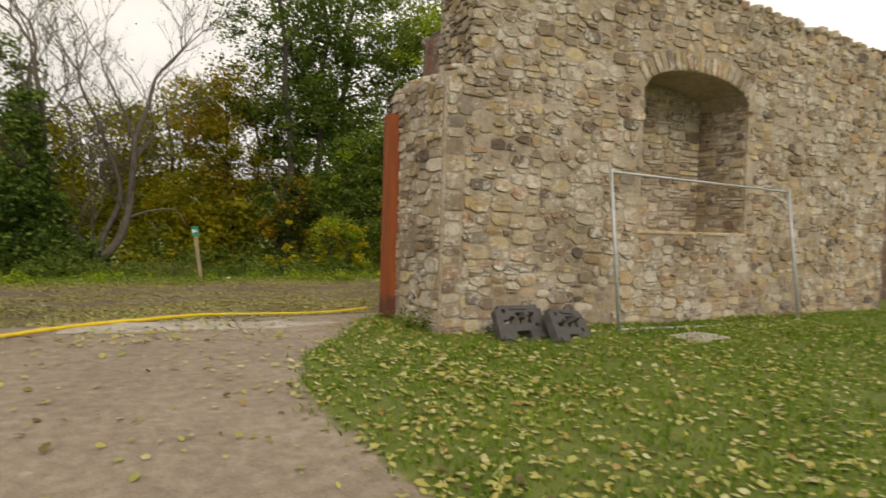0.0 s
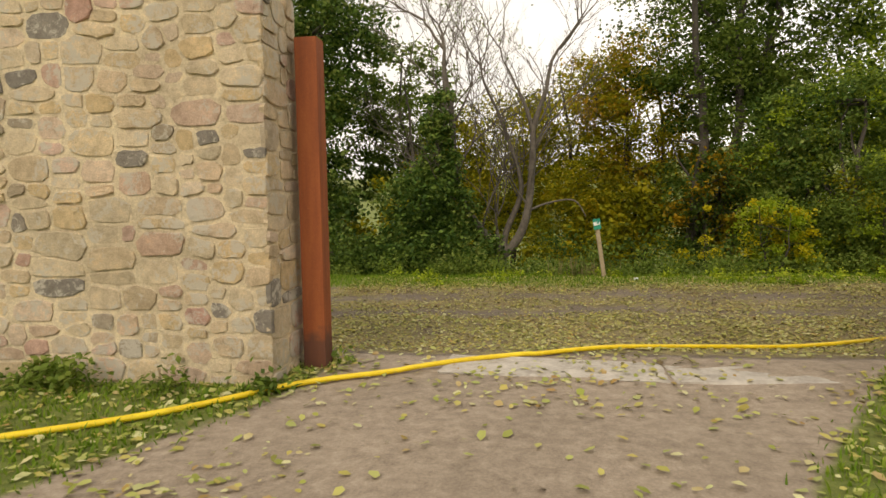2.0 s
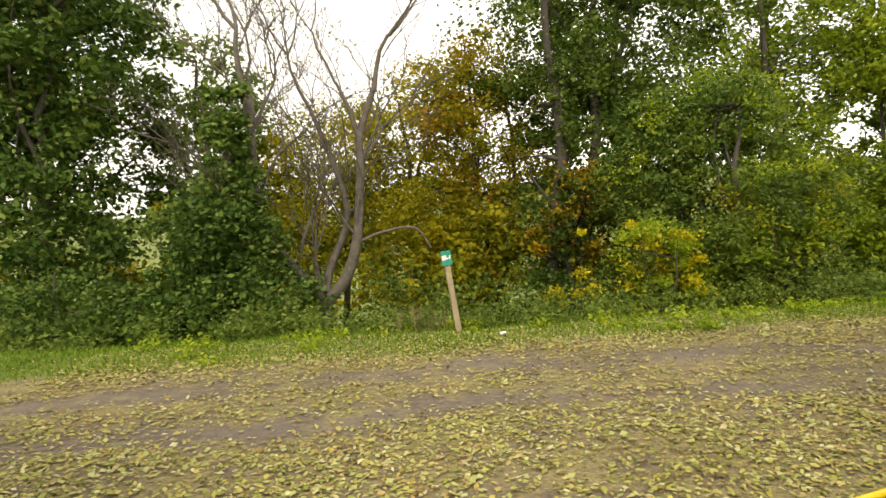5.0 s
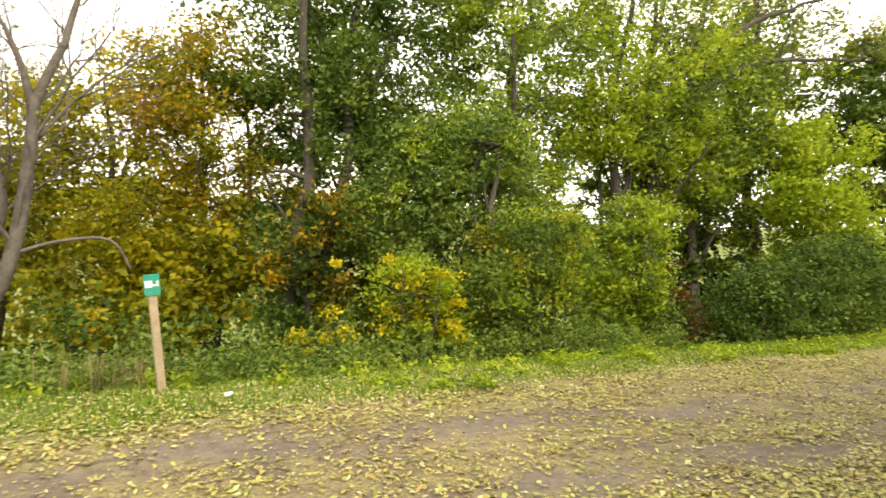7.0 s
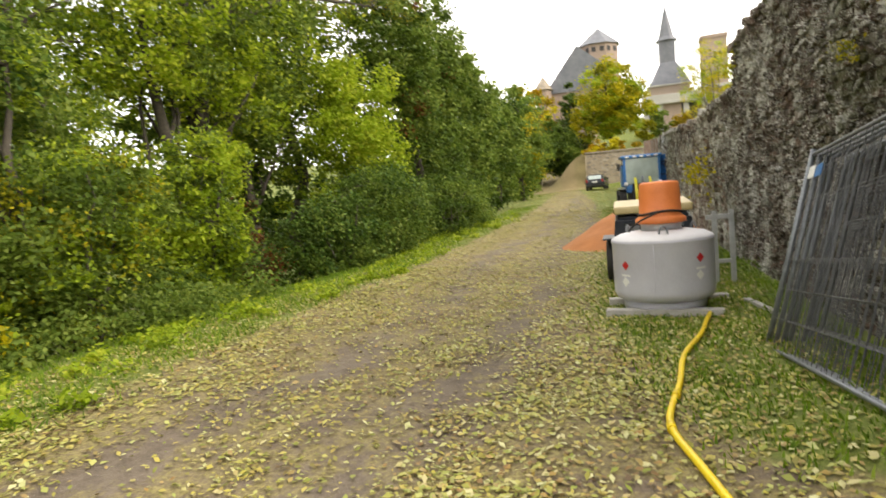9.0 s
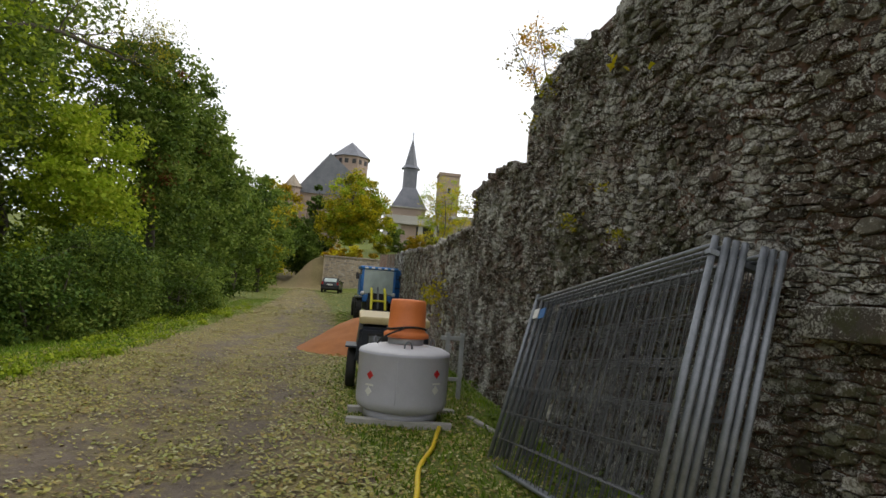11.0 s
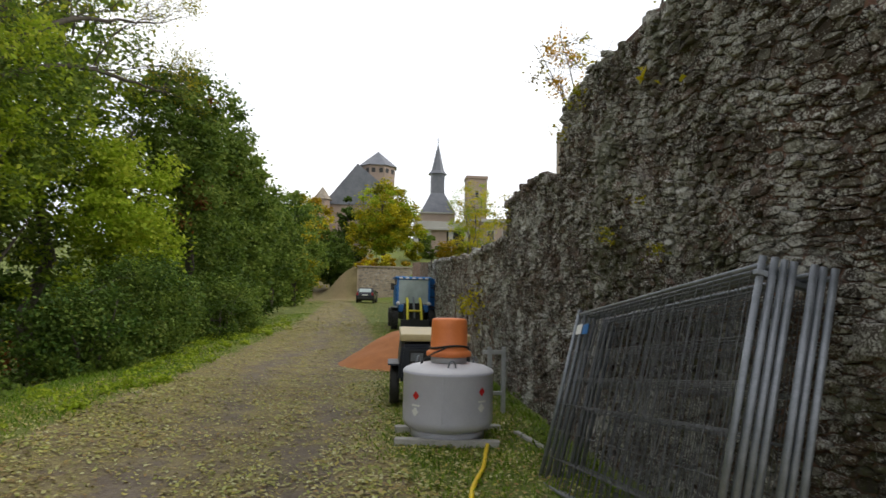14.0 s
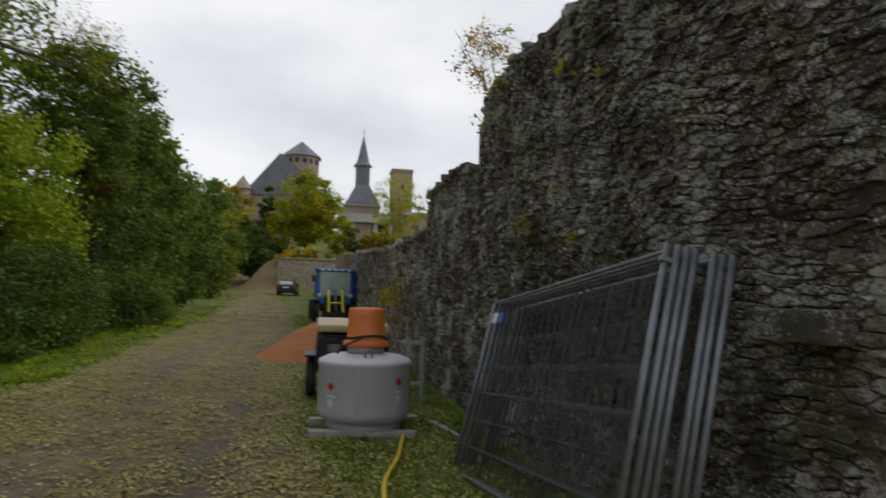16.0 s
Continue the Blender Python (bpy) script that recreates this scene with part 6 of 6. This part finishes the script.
# wheel loader with raised-arm front, parked facing the gate
def loader(m):
    t = thing("wheel_loader", m, "blue compact loader with yellow lift arms", "loader")
    part("chassis", bm_box(2.6, 1.0, 0.5, (0.2, 0, 0.65), 0.06), BLACK, t, "black chassis")
    part("hood", bm_box(1.3, 1.3, 0.75, (1.35, 0, 1.15), 0.10), BLUE, t, "blue rear hood")
    part("cab_floor", bm_box(1.3, 1.45, 0.35, (-0.05, 0, 0.95), 0.06), BLUE, t)
    roof = part("roof", bm_box(1.45, 1.75, 0.12, (0.02, 0, 2.38), 0.045), BLUE, t)
    for k in range(5):
        part("roof_light", bm_box(0.06, 0.16, 0.07, (-0.70, -0.6 + 0.3 * k, 2.36), 0.012), WHITE, roof, "pale work light")
    for sy in (-1, 1):
        part("cab_pillar", bm_box(0.08, 0.11, 1.25, (-0.62, sy * 0.74, 1.72), 0.015), BLUE, t)
        part("cab_pillar", bm_box(0.08, 0.08, 1.25, (0.64, sy * 0.74, 1.72), 0.015), NAVY, t)
        part("side_window", bm_box(1.14, 0.02, 1.05, (0.0, sy * 0.75, 1.76), 0.005), GLASS, t)
        part("headlight", bm_lathe(((0.0, 0), (0.09, 0.01), (0.09, 0.06), (0.0, 0.07)), 16), WHITE, t).matrix_local = pose(-0.74, sy * 0.72, 1.18, 0, -90)
        mirror = part("mirror", bm_box(0.04, 0.16, 0.30, (-0.78, sy * 1.0, 1.95), 0.02), BLACK, t)
        part("mirror_arm", bm_tube([(-0.66, sy * 0.78, 2.05), (-0.78, sy * 0.98, 2.05)], 0.015, 6), BLACK, mirror)
        arm = part("lift_arm", bm_tube([(-0.35, sy * 0.30, 1.55), (-0.95, sy * 0.31, 1.25), (-1.35, sy * 0.32, 0.55), (-1.45, sy * 0.32, 0.25)], 0.065, 8), YELLOW, t, "yellow lift arm")
        for fx in (-0.55, 1.25):
            w = part("wheel", bm_lathe(((0.24, -0.16), (0.42, -0.15), (0.46, -0.11), (0.46, 0.11), (0.42, 0.15), (0.24, 0.16)), 32), BLACK, t)
            w.matrix_local = pose(fx, sy * 0.86, 0.46, 90)
            part("rim", bm_lathe(((0.0, -0.06), (0.12, -0.09), (0.24, -0.12), (0.24, 0.12), (0.12, 0.09), (0.0, 0.06)), 24), WHITE, w)
            bm = bmesh.new()
            for k in range(18):
                a = 2 * math.pi * k / 18
                bm_box(0.05, 0.05, 0.30, (0.46 * math.cos(a), 0.46 * math.sin(a), 0), 0.0, Matrix.Rotation(a, 4, "Z") @ Matrix.Rotation(0.35, 4, "X"), bm)
            part("tread", bm, BLACK, w)
        part("fender", bm_box(0.9, 0.34, 0.06, (-0.5, sy * 0.88, 1.0), 0.025), GALV if sy > 0 else BLACK, t)
    part("windscreen", bm_box(0.02, 1.40, 1.12, (-0.64, 0, 1.72), 0.005), GLASS, t)
    part("seat", bm_box(0.45, 0.5, 0.75, (0.25, 0, 1.45), 0.08), BLACK, t)
    part("steering_wheel", bm_tube([(-0.2 + 0.08 * math.sin(a), 0.18 * math.cos(a), 1.5 + 0.16 * math.sin(a)) for a in (2 * math.pi * k / 16 for k in range(17))], 0.014, 6), BLACK, t)
    part("cross_tube", bm_tube([(-1.2, -0.34, 0.85), (-1.2, 0.34, 0.85)], 0.05, 8), YELLOW, t)
    part("cylinder", bm_tube([(-0.6, 0, 1.5), (-1.3, 0, 0.5)], 0.05, 8), GALV, t, "grey tilt cylinder")
    part("tool_plate", bm_box(0.10, 1.3, 0.35, (-1.5, 0, 0.28), 0.02), BLACK, t)
    door = part("door", bm_box(0.9, 0.05, 1.75, (-0.35, -1.14, 1.5), 0.02, Matrix.Rotation(radians(62), 4, "Z")), BLUE, t, "blue cab door standing open")
    for dz in (1.05, 1.5, 1.95):
        part("door_rib", bm_box(0.8, 0.07, 0.05, (-0.35, -1.14, dz), 0.01, Matrix.Rotation(radians(62), 4, "Z")), NAVY, door)
    part("front_grille", bm_box(0.06, 0.9, 0.35, (-0.72, 0, 1.02), 0.02), BLACK, t)
    part("side_panel", bm_box(1.2, 0.05, 0.95, (0.0, 0.82, 1.55), 0.02), BLUE, t, "blue side panel")
    return t


loader(pose(30.3, 1.75, gz(30.3, 1.75), 0, 0, 4))


def parked_car(m):
    t = thing("car", m, "black hatchback car parked with its rear to the gate", "car")
    prof = [(-2.0, 0.42), (-2.05, 0.75), (-1.92, 0.98), (-1.55, 1.42), (0.35, 1.46), (1.15, 1.02), (2.0, 0.88), (2.1, 0.5), (1.9, 0.28), (-1.9, 0.28)]
    bm = prism(prof, -0.84, 0.84)
    for v in bm.verts:
        if v.co.z > 1.1:
            v.co.y *= 0.74
        elif v.co.z < 0.4:
            v.co.y *= 0.94
    bmesh.ops.bevel(bm, geom=bm.edges[:], offset=0.07, segments=3, affect="EDGES", clamp_overlap=True)
    part("body", bm, CAR_PAINT, t)
    part("rear_window", bm_box(0.02, 1.10, 0.42, (-1.755, 0, 1.21), 0.005, Matrix.Rotation(radians(40), 4, "Y")), GLASS, t)
    part("number_plate", bm_box(0.02, 0.5, 0.11, (-2.055, 0, 0.80), 0.004), WHITE, t, "white number plate")
    part("bumper", bm_box(0.14, 1.6, 0.22, (-2.03, 0, 0.47), 0.06), BLACK, t)
    for sy in (-1, 1):
        part("tail_light", bm_box(0.06, 0.16, 0.26, (-1.99, sy * 0.69, 0.90), 0.02), TAIL, t)
        part("side_window", bm_box(1.5, 0.02, 0.32, (-0.5, sy * 0.72, 1.21), 0.006, Matrix.Rotation(radians(-sy * 24), 4, "X")), GLASS, t)
        part("mirror", bm_box(0.1, 0.18, 0.12, (0.75, sy * 0.92, 1.02), 0.03), CAR_PAINT, t)
        for fx in (-1.3, 1.3):
            w = part("wheel", bm_lathe(((0.18, -0.1), (0.29, -0.1), (0.31, -0.07), (0.31, 0.07), (0.29, 0.1), (0.18, 0.1)), 24), BLACK, t)
            w.matrix_local = pose(fx, sy * 0.76, 0.31, 90)
            part("rim", bm_lathe(((0.0, -0.05), (0.18, -0.06), (0.18, 0.06), (0.0, 0.05)), 18), GALV, w)
    return t


parked_car(pose(60.5, 4.9, gz(60.5, 4.9), 0, -1.5, -4))

# ---- the castle hill ----
ret = thing("retaining_wall", pose(0, 0, 0), "grey rubble retaining wall at the end of the lane", "stone wall", kind="structure")
part("core", bm_box(0.5, 8.6, 4.2, (66.75, 1.9, 2.9)), MORTAR_GREY, ret)
part("coping", bm_box(0.7, 8.7, 0.14, (66.72, 1.9, 5.03), 0.03), STONE_FAR, ret, "pale stone coping")
lay_stones(rubble(8.4, 4.1, 81, (0.12, 0.1), (2, 5), (1, 3), 0.02, sides=8), lambda u, w, p: Vector((66.5 - p, 6.1 - u, 0.9 + w)), ret, STONE_FAR, 82)


def gable_box(parent, x0, x1, y0, y1, z0, z1, m, name="wall"):
    return part(name, bm_box(x1 - x0, y1 - y0, z1 - z0, ((x0 + x1) / 2, (y0 + y1) / 2, (z0 + z1) / 2)), m, parent)


def window_row(parent, x, ys, z, w, h):
    for y in ys:
        win = part("window", bm_box(0.16, w + 0.25, h + 0.25, (x, y, z), 0.02), PALE_CONC, parent, "small window in a pale surround")
        part("pane", bm_box(0.06, w, h, (x - 0.07, y, z), 0.0), DARKHOLE, win)


tower = thing("castle_tower", pose(0, 0, 0), "octagonal stone tower with a slate pyramid roof", "tower")
TC = (125.5, 5.75)


def ngon(n, r, z, turn=0.0, c=TC):
    return [(c[0] + r * math.cos(turn + 2 * math.pi * k / n), c[1] + r * math.sin(turn + 2 * math.pi * k / n), z) for k in range(n)]


def frustum(n, r0, z0, r1, z1, c, turn=0.0):
    bm = bmesh.new()
    a = [bm.verts.new(p) for p in ngon(n, r0, z0, turn, c)]
    b = [bm.verts.new(p) for p in ngon(n, max(r1, 0.01), z1, turn, c)]
    for k in range(n):
        bm.faces.new((a[k], a[(k + 1) % n], b[(k + 1) % n], b[k]))
    bm.faces.new(a[::-1]), bm.faces.new(b)
    return bm


part("wall", frustum(8, 3.75, 12, 3.75, 28.2, TC, 0.39), BUFF, tower)
part("roof", frustum(8, 4.15, 28.15, 0.0, 31.6, TC, 0.39), SLATE, tower, "grey slate pyramid roof")
for k in range(8):
    a = 0.39 + 2 * math.pi * (k + 0.5) / 8
    for s in (-0.75, 0.75):
        rr = 3.75 * math.cos(math.pi / 8) + 0.01
        wd = part("window", bm_box(0.1, 0.75, 0.9, (0, 0, 0), 0.02), DARKHOLE, tower, "dark square tower opening")
        wd.matrix_local = Matrix.Translation((TC[0] + rr * math.cos(a) - s * math.sin(a), TC[1] + rr * math.sin(a) + s * math.cos(a), 27.1)) @ Matrix.Rotation(a, 4, "Z")
hall = thing("castle_hall", pose(0, 0, 0), "castle hall with a steep slate roof below the tower", "building")
bm = bmesh.new()
pa = [bm.verts.new(p) for p in ((121, 9.6, 28.0), (121, 15.4, 20.6), (121, 15.4, 19.8), (121, 4.0, 19.8), (121, 4.0, 23.5))]
pb = [bm.verts.new((v.co.x + 9, v.co.y, v.co.z)) for v in pa]
bm.faces.new(pa), bm.faces.new(pb[::-1])
for k in range(5):
    bm.faces.new((pa[k], pb[k], pb[(k + 1) % 5], pa[(k + 1) % 5]))
bmesh.ops.recalc_face_normals(bm, faces=bm.faces)
part("roof", bm, SLATE, hall, "steep slate roof")
gable_box(hall, 121.3, 129, 4.4, 15.0, 9, 19.85, BUFF)
turret = thing("castle_turret", pose(0, 0, 0), "small turret with a pointed roof", "tower")
part("wall", frustum(8, 1.5, 12, 1.5, 20.4, (119.8, 16), 0.39), BUFF, turret)
part("roof", frustum(8, 1.9, 20.4, 0.0, 23.0, (119.8, 16), 0.39), STONE_FAR, turret, "brownish pointed roof")

chapel = thing("castle_chapel", pose(0, 0, 0), "castle chapel with a slim slate spire and plastered walls", "chapel")
CC = (115.2, -5.7)
part("spire", frustum(8, 1.25, 25.9, 0.0, 31.2, CC, 0.39), SLATE, chapel, "slim slate spire")
part("spire_skirt", frustum(8, 1.85, 25.2, 1.25, 25.9, CC, 0.39), SLATE, chapel)
part("finial", bm_tube([(CC[0], CC[1], 31.0), (CC[0], CC[1], 32.2)], 0.06, 6), BLACK, chapel, "thin iron finial")
part("lantern", frustum(4, 1.75, 20.5, 1.75, 25.2, CC, 0.785), SLATE, chapel, "slate-hung bell turret")
part("roof", frustum(4, 4.6, 17.5, 1.7, 21.6, CC, 0.785), SLATE, chapel, "flared slate roof")
gable_box(chapel, 112.2, 118.2, -8.8, -2.5, 6, 17.55, PLASTER)
part("cornice", bm_box(6.6, 6.9, 0.25, (115.2, -5.65, 17.5), 0.03), PALE_CONC, chapel)
window_row(chapel, 112.15, (-7.2, -4.2), 14.6, 0.8, 1.6)
sq = thing("castle_keep", pose(0, 0, 0), "square buff stone tower with a flat top", "tower")
gable_box(sq, 107.8, 111.2, -14.0, -10.4, 6, 23.3, BUFF)
part("parapet", bm_box(3.7, 3.9, 0.5, (109.5, -12.2, 23.5), 0.05), BUFF, sq)
window_row(sq, 107.75, (-12.2,), 20.5, 0.5, 1.2)
ter = thing("terrace_building", pose(0, 0, 0), "low building with a pale concrete roof terrace and pillars", "building")
part("roof_slab", bm_box(7, 8.6, 0.4, (95.4, -4.8, 12.3), 0.05), PALE_CONC, ter)
for y in (-1.0, -2.9, -6.2, -8.6):
    part("pillar", bm_box(0.6, 0.7, 5.0, (92.6, y, 9.7), 0.04), PALE_CONC, ter)
gable_box(ter, 93.6, 98.5, -8.8, -0.8, 6, 12.1, DARKHOLE, "recess")
gable_box(ter, 92.5, 94.5, -5.6, -3.2, 6, 13.6, BUFF, "stair_wall")
part("balustrade", bm_box(0.15, 8.6, 0.9, (92.1, -4.8, 12.95), 0.03), PALE_CONC, ter, "pale balustrade")
long = thing("castle_wing", pose(0, 0, 0), "long low wing with a pale flat roof", "building")
gable_box(long, 100, 106, -22, -9.4, 6, 14.6, BUFF)
part("roof_slab", bm_box(6.6, 13.2, 0.5, (103, -15.7, 14.8), 0.05), PALE_CONC, long)
window_row(long, 99.95, (-11, -13.5, -16, -18.5), 12.4, 1.0, 1.4)

# ---- masonry faces, stone by stone ----
lay_stones(field_stones(11.55, 3.5, 301, (0.08, 0.058), (2, 6), (2, 4), 0.014, None, 0.014, (0.002, 0.026), 13, 1.5, 0.34, 0, 0.5), lambda u, w, p: Vector((-14.02 + u, -0.65 - p, -0.02 + w)), wall_left, STONE_WARM, 302, lambda u, w: u > 8.1)
lay_stones(field_stones(0.78, 3.42, 303, (0.08, 0.055), (3, 6), (2, 5), 0.011, None, 0.01, (0.004, 0.02), 14, 1.4, 0.15, 1, 0.7), lambda u, w, p: Vector((-2.495 + p, -0.68 + u, -0.02 + w)), wall_left, STONE_WARM, 304, lambda u, w: True, 40)


def not_niche(u, w):
    x, z = 3.40 + u, w - 0.1
    return not (NI_X0 - 0.06 < x < NI_X1 + 0.06 and NI_Z0 - 0.03 < z < niche_top(min(max(x, NI_X0), NI_X1)) + 0.33) and z < np.interp(x, [p[0] for p in TOPZ], [p[1] for p in TOPZ])


lay_stones(field_stones(9.5, 5.7, 305, (0.055, 0.042), (2, 7), (1, 5), 0.009, not_niche, 0.03, (0.006, 0.045), 11, 1.9, 0.3, 0, 0.45), lambda u, w, p: Vector((3.40 + u, -1.47 - p, -0.1 + w)), wall_right, STONE_PALE, 306, lambda u, w: u < 2.6)
lay_stones(field_stones(1.62, 3.35, 307, (0.06, 0.045), (2, 7), (2, 5), 0.010, None, 0.02, (0.01, 0.05), 11, 1.7, 0.2, 0, 0.5), lambda u, w, p: Vector((3.04 - p , -1.44 + u, -0.1 + w)), wall_right, STONE_PALE, 308, lambda u, w: True, 120)
lay_stones(field_stones(0.42, 3.4, 309, (0.07, 0.055), (2, 6), (2, 5), 0.010, None, 0.01, (0.006, 0.04), 11, 1.4, 0.15, 0, 0.6), lambda u, w, p: Vector((3.06 + u, -1.46 - p, -0.1 + w)), wall_right, STONE_PALE, 310, lambda u, w: True, 40)
lay_stones(rubble(0.95, 2.3, 311, (0.06, 0.045), (2, 7), (1, 4), 0.011, None, 0.01), lambda u, w, p: Vector((NI_X1 - p, -0.5 - u, NI_Z0 + w)), wall_right, STONE_PALE, 312)
lay_stones(rubble(NI_X1 - NI_X0, 2.5, 313, (0.06, 0.045), (2, 7), (1, 4), 0.012, None, 0.02), lambda u, w, p: Vector((NI_X0 + u, -0.5 - p, NI_Z0 + w)), wall_right, STONE_PALE, 314)
lay_stones(rubble(2.1, 1.9, 315, (0.06, 0.045), (2, 7), (1, 4), 0.012, None, 0.02), lambda u, w, p: Vector((3.44 - p, -1.44 + u * 0.45, 3.45 + w)), wall_right, STONE_PALE, 316)
# voussoirs round the niche and its ledge
gv = random.Random(9)
for k in range(19):
    t = -1 + 2 * (k + 0.5) / 19
    x = (NI_X0 + NI_X1) / 2 + t * (NI_X1 - NI_X0) / 2
    z = niche_top(x)
    ang = math.atan2(t * 0.75, 1.0) * 1.05
    ru, rw = 0.052 * gv.uniform(0.85, 1.15), 0.15 * gv.uniform(0.85, 1.15)
    ring = []
    for q in range(10):
        a = 2 * math.pi * (q + gv.uniform(-0.2, 0.2)) / 10
        px, pz = math.copysign(abs(math.cos(a)) ** 0.45, math.cos(a)) * ru, math.copysign(abs(math.sin(a)) ** 0.45, math.sin(a)) * rw
        ring.append((x + px * math.cos(ang) + (pz + rw) * math.sin(ang), z - px * math.sin(ang) + (pz + rw) * math.cos(ang)))
    cu, cw = sum(p[0] for p in ring) / 10, sum(p[1] for p in ring) / 10
    v, f = stone_geometry((cu, cw, ring, gv.uniform(0.03, 0.055)), lambda u, w, p: Vector((u, -1.46 - p, w)), gv)
    me = bpy.data.meshes.new("arch_stone")
    me.from_pydata([tuple(p) for p in v], [], f)
    me.materials.append(STONE_PALE)
    under(new("arch_stone", me), wall_right)
part("niche_ledge", bm_box(NI_X1 - NI_X0 + 0.1, 1.0, 0.05, ((NI_X0 + NI_X1) / 2, -1.0, NI_Z0 + 0.005), 0.015), STONE_WARM, wall_right, "worn orange-brown ledge of the niche")


def lane_keep(lo, hi):
    return lambda u, w: lo <= u + 2.93 < hi and w - 0.25 < np.interp(u + 2.93, [p[0] for p in LANE_TOP], [p[1] for p in LANE_TOP])


def lane_at(u, w, p):
    x = 2.93 + u
    return Vector((x, lane_face(x) - 0.04 + p, -0.25 + w))


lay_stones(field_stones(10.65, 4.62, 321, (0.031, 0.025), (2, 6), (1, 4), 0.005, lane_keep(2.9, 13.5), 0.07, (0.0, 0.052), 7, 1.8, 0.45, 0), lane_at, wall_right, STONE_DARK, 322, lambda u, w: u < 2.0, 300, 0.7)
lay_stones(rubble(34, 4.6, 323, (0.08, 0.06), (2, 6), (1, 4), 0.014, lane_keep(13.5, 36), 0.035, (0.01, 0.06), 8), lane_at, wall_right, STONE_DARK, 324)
ledge = part("projecting_stone", bm_box(0.55, 0.22, 0.17, (3.36, 0.32, 1.46), 0.025), STONE_DARK, wall_right, "long flat stone standing proud of the wall")


def ragged_top(way, y0, y1, seed, material, parent, size=0.16):
    """Loose, uneven stones along a wall's top."""
    g = random.Random(seed)
    V, F = [], []
    for (xa, za), (xb, zb) in zip(way, way[1:]):
        n = max(1, int((xb - xa) / (size * 0.8)))
        for k in range(n):
            for yy in np.linspace(y0, y1, max(2, int(abs(y1 - y0) / (size * 1.4)))):
                f = (k + g.random()) / n
                c = Vector((xa + (xb - xa) * f, yy + g.uniform(-0.05, 0.05), za + (zb - za) * f + g.uniform(-0.06, 0.03)))
                bm = bm_box(size * g.uniform(0.8, 1.9), size * g.uniform(0.8, 1.4), size * g.uniform(0.4, 0.9), c, 0.02, Euler((g.uniform(-0.2, 0.2), g.uniform(-0.25, 0.25), g.uniform(0, 3))).to_matrix().to_4x4(), segments=1)
                k0 = len(V)
                bm.verts.index_update()
                V += [tuple(v.co) for v in bm.verts]
                F += [tuple(v.index + k0 for v in q.verts) for q in bm.faces]
                bm.free()
    ob = under(link_mesh("top_stones", V, F, material), parent, "loose uneven stones along the top")
    ob["kind"] = "stuff"


ragged_top(((3.5, 5.6), (5.2, 5.45), (7.4, 5.2), (10, 5.08), (12.8, 4.97)), -1.42, -0.55, 91, STONE_PALE, wall_right)
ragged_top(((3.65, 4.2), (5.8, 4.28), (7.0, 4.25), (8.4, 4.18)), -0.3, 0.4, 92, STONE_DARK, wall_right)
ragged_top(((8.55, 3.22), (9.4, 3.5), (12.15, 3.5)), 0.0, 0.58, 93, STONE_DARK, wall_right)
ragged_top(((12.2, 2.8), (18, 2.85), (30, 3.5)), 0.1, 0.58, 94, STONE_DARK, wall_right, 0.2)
ragged_top(((3.08, 3.30), (3.6, 3.47)), -1.4, 0.12, 95, STONE_PALE, wall_right, 0.14)

# climbers on the lane wall
def vine(label, spots, n, size, m, seed):
    t = thing("climber", pose(0, 0, 0), label, "climbing plant")
    mass = under(leaves("leaf_mass", clump_points(spots, n, seed, 0.3, 0.5), size, m, seed=seed), t)
    mass["kind"] = "stuff"
    g = random.Random(seed)
    for s in spots:
        bm = bmesh.new()
        limb(bm, (s[0], s[1] - 0.05, s[2] + s[5]), (s[0] + g.uniform(-0.2, 0.2), s[1], s[2] - s[5]), 0.006, 0.003, g, 0.1, 4, 4)
        part("stem", bm, BARK, t)
    return t


vine("few large yellow leaves of a climber on the dark wall", [(5.37, 0.66, 3.45, 0.07, 0.03, 0.03), (4.94, 0.64, 3.46, 0.05, 0.03, 0.03), (5.8, 0.66, 3.72, 0.05, 0.03, 0.05), (4.6, 0.66, 3.85, 0.12, 0.03, 0.1)], 16, 0.12, LEAF_GOLD, 401)
vine("dark green moss and ivy on the wall's shoulder", [(8.0, 0.66, 3.9, 0.3, 0.08, 0.15), (7.7, 0.62, 4.05, 0.5, 0.12, 0.12), (11.6, 0.75, 3.0, 0.45, 0.15, 0.4)], 700, 0.05, LEAF_OLIVE, 402)
vine("yellow-green bush sprouting from the wall", [(15.0, 0.85, 1.35, 0.5, 0.25, 0.5), (15.6, 0.85, 1.6, 0.4, 0.2, 0.3)], 260, 0.09, LEAF_GOLD, 403)
vine("mossy tufts and grass between the stones", [(5.9, 0.66, 2.6, 0.06, 0.03, 0.05), (5.5, 0.66, 2.1, 0.05, 0.03, 0.05), (6.6, 0.68, 2.3, 0.06, 0.03, 0.08), (7.4, 0.68, 1.9, 0.07, 0.03, 0.07)], 220, 0.035, LEAF_OLIVE, 404)
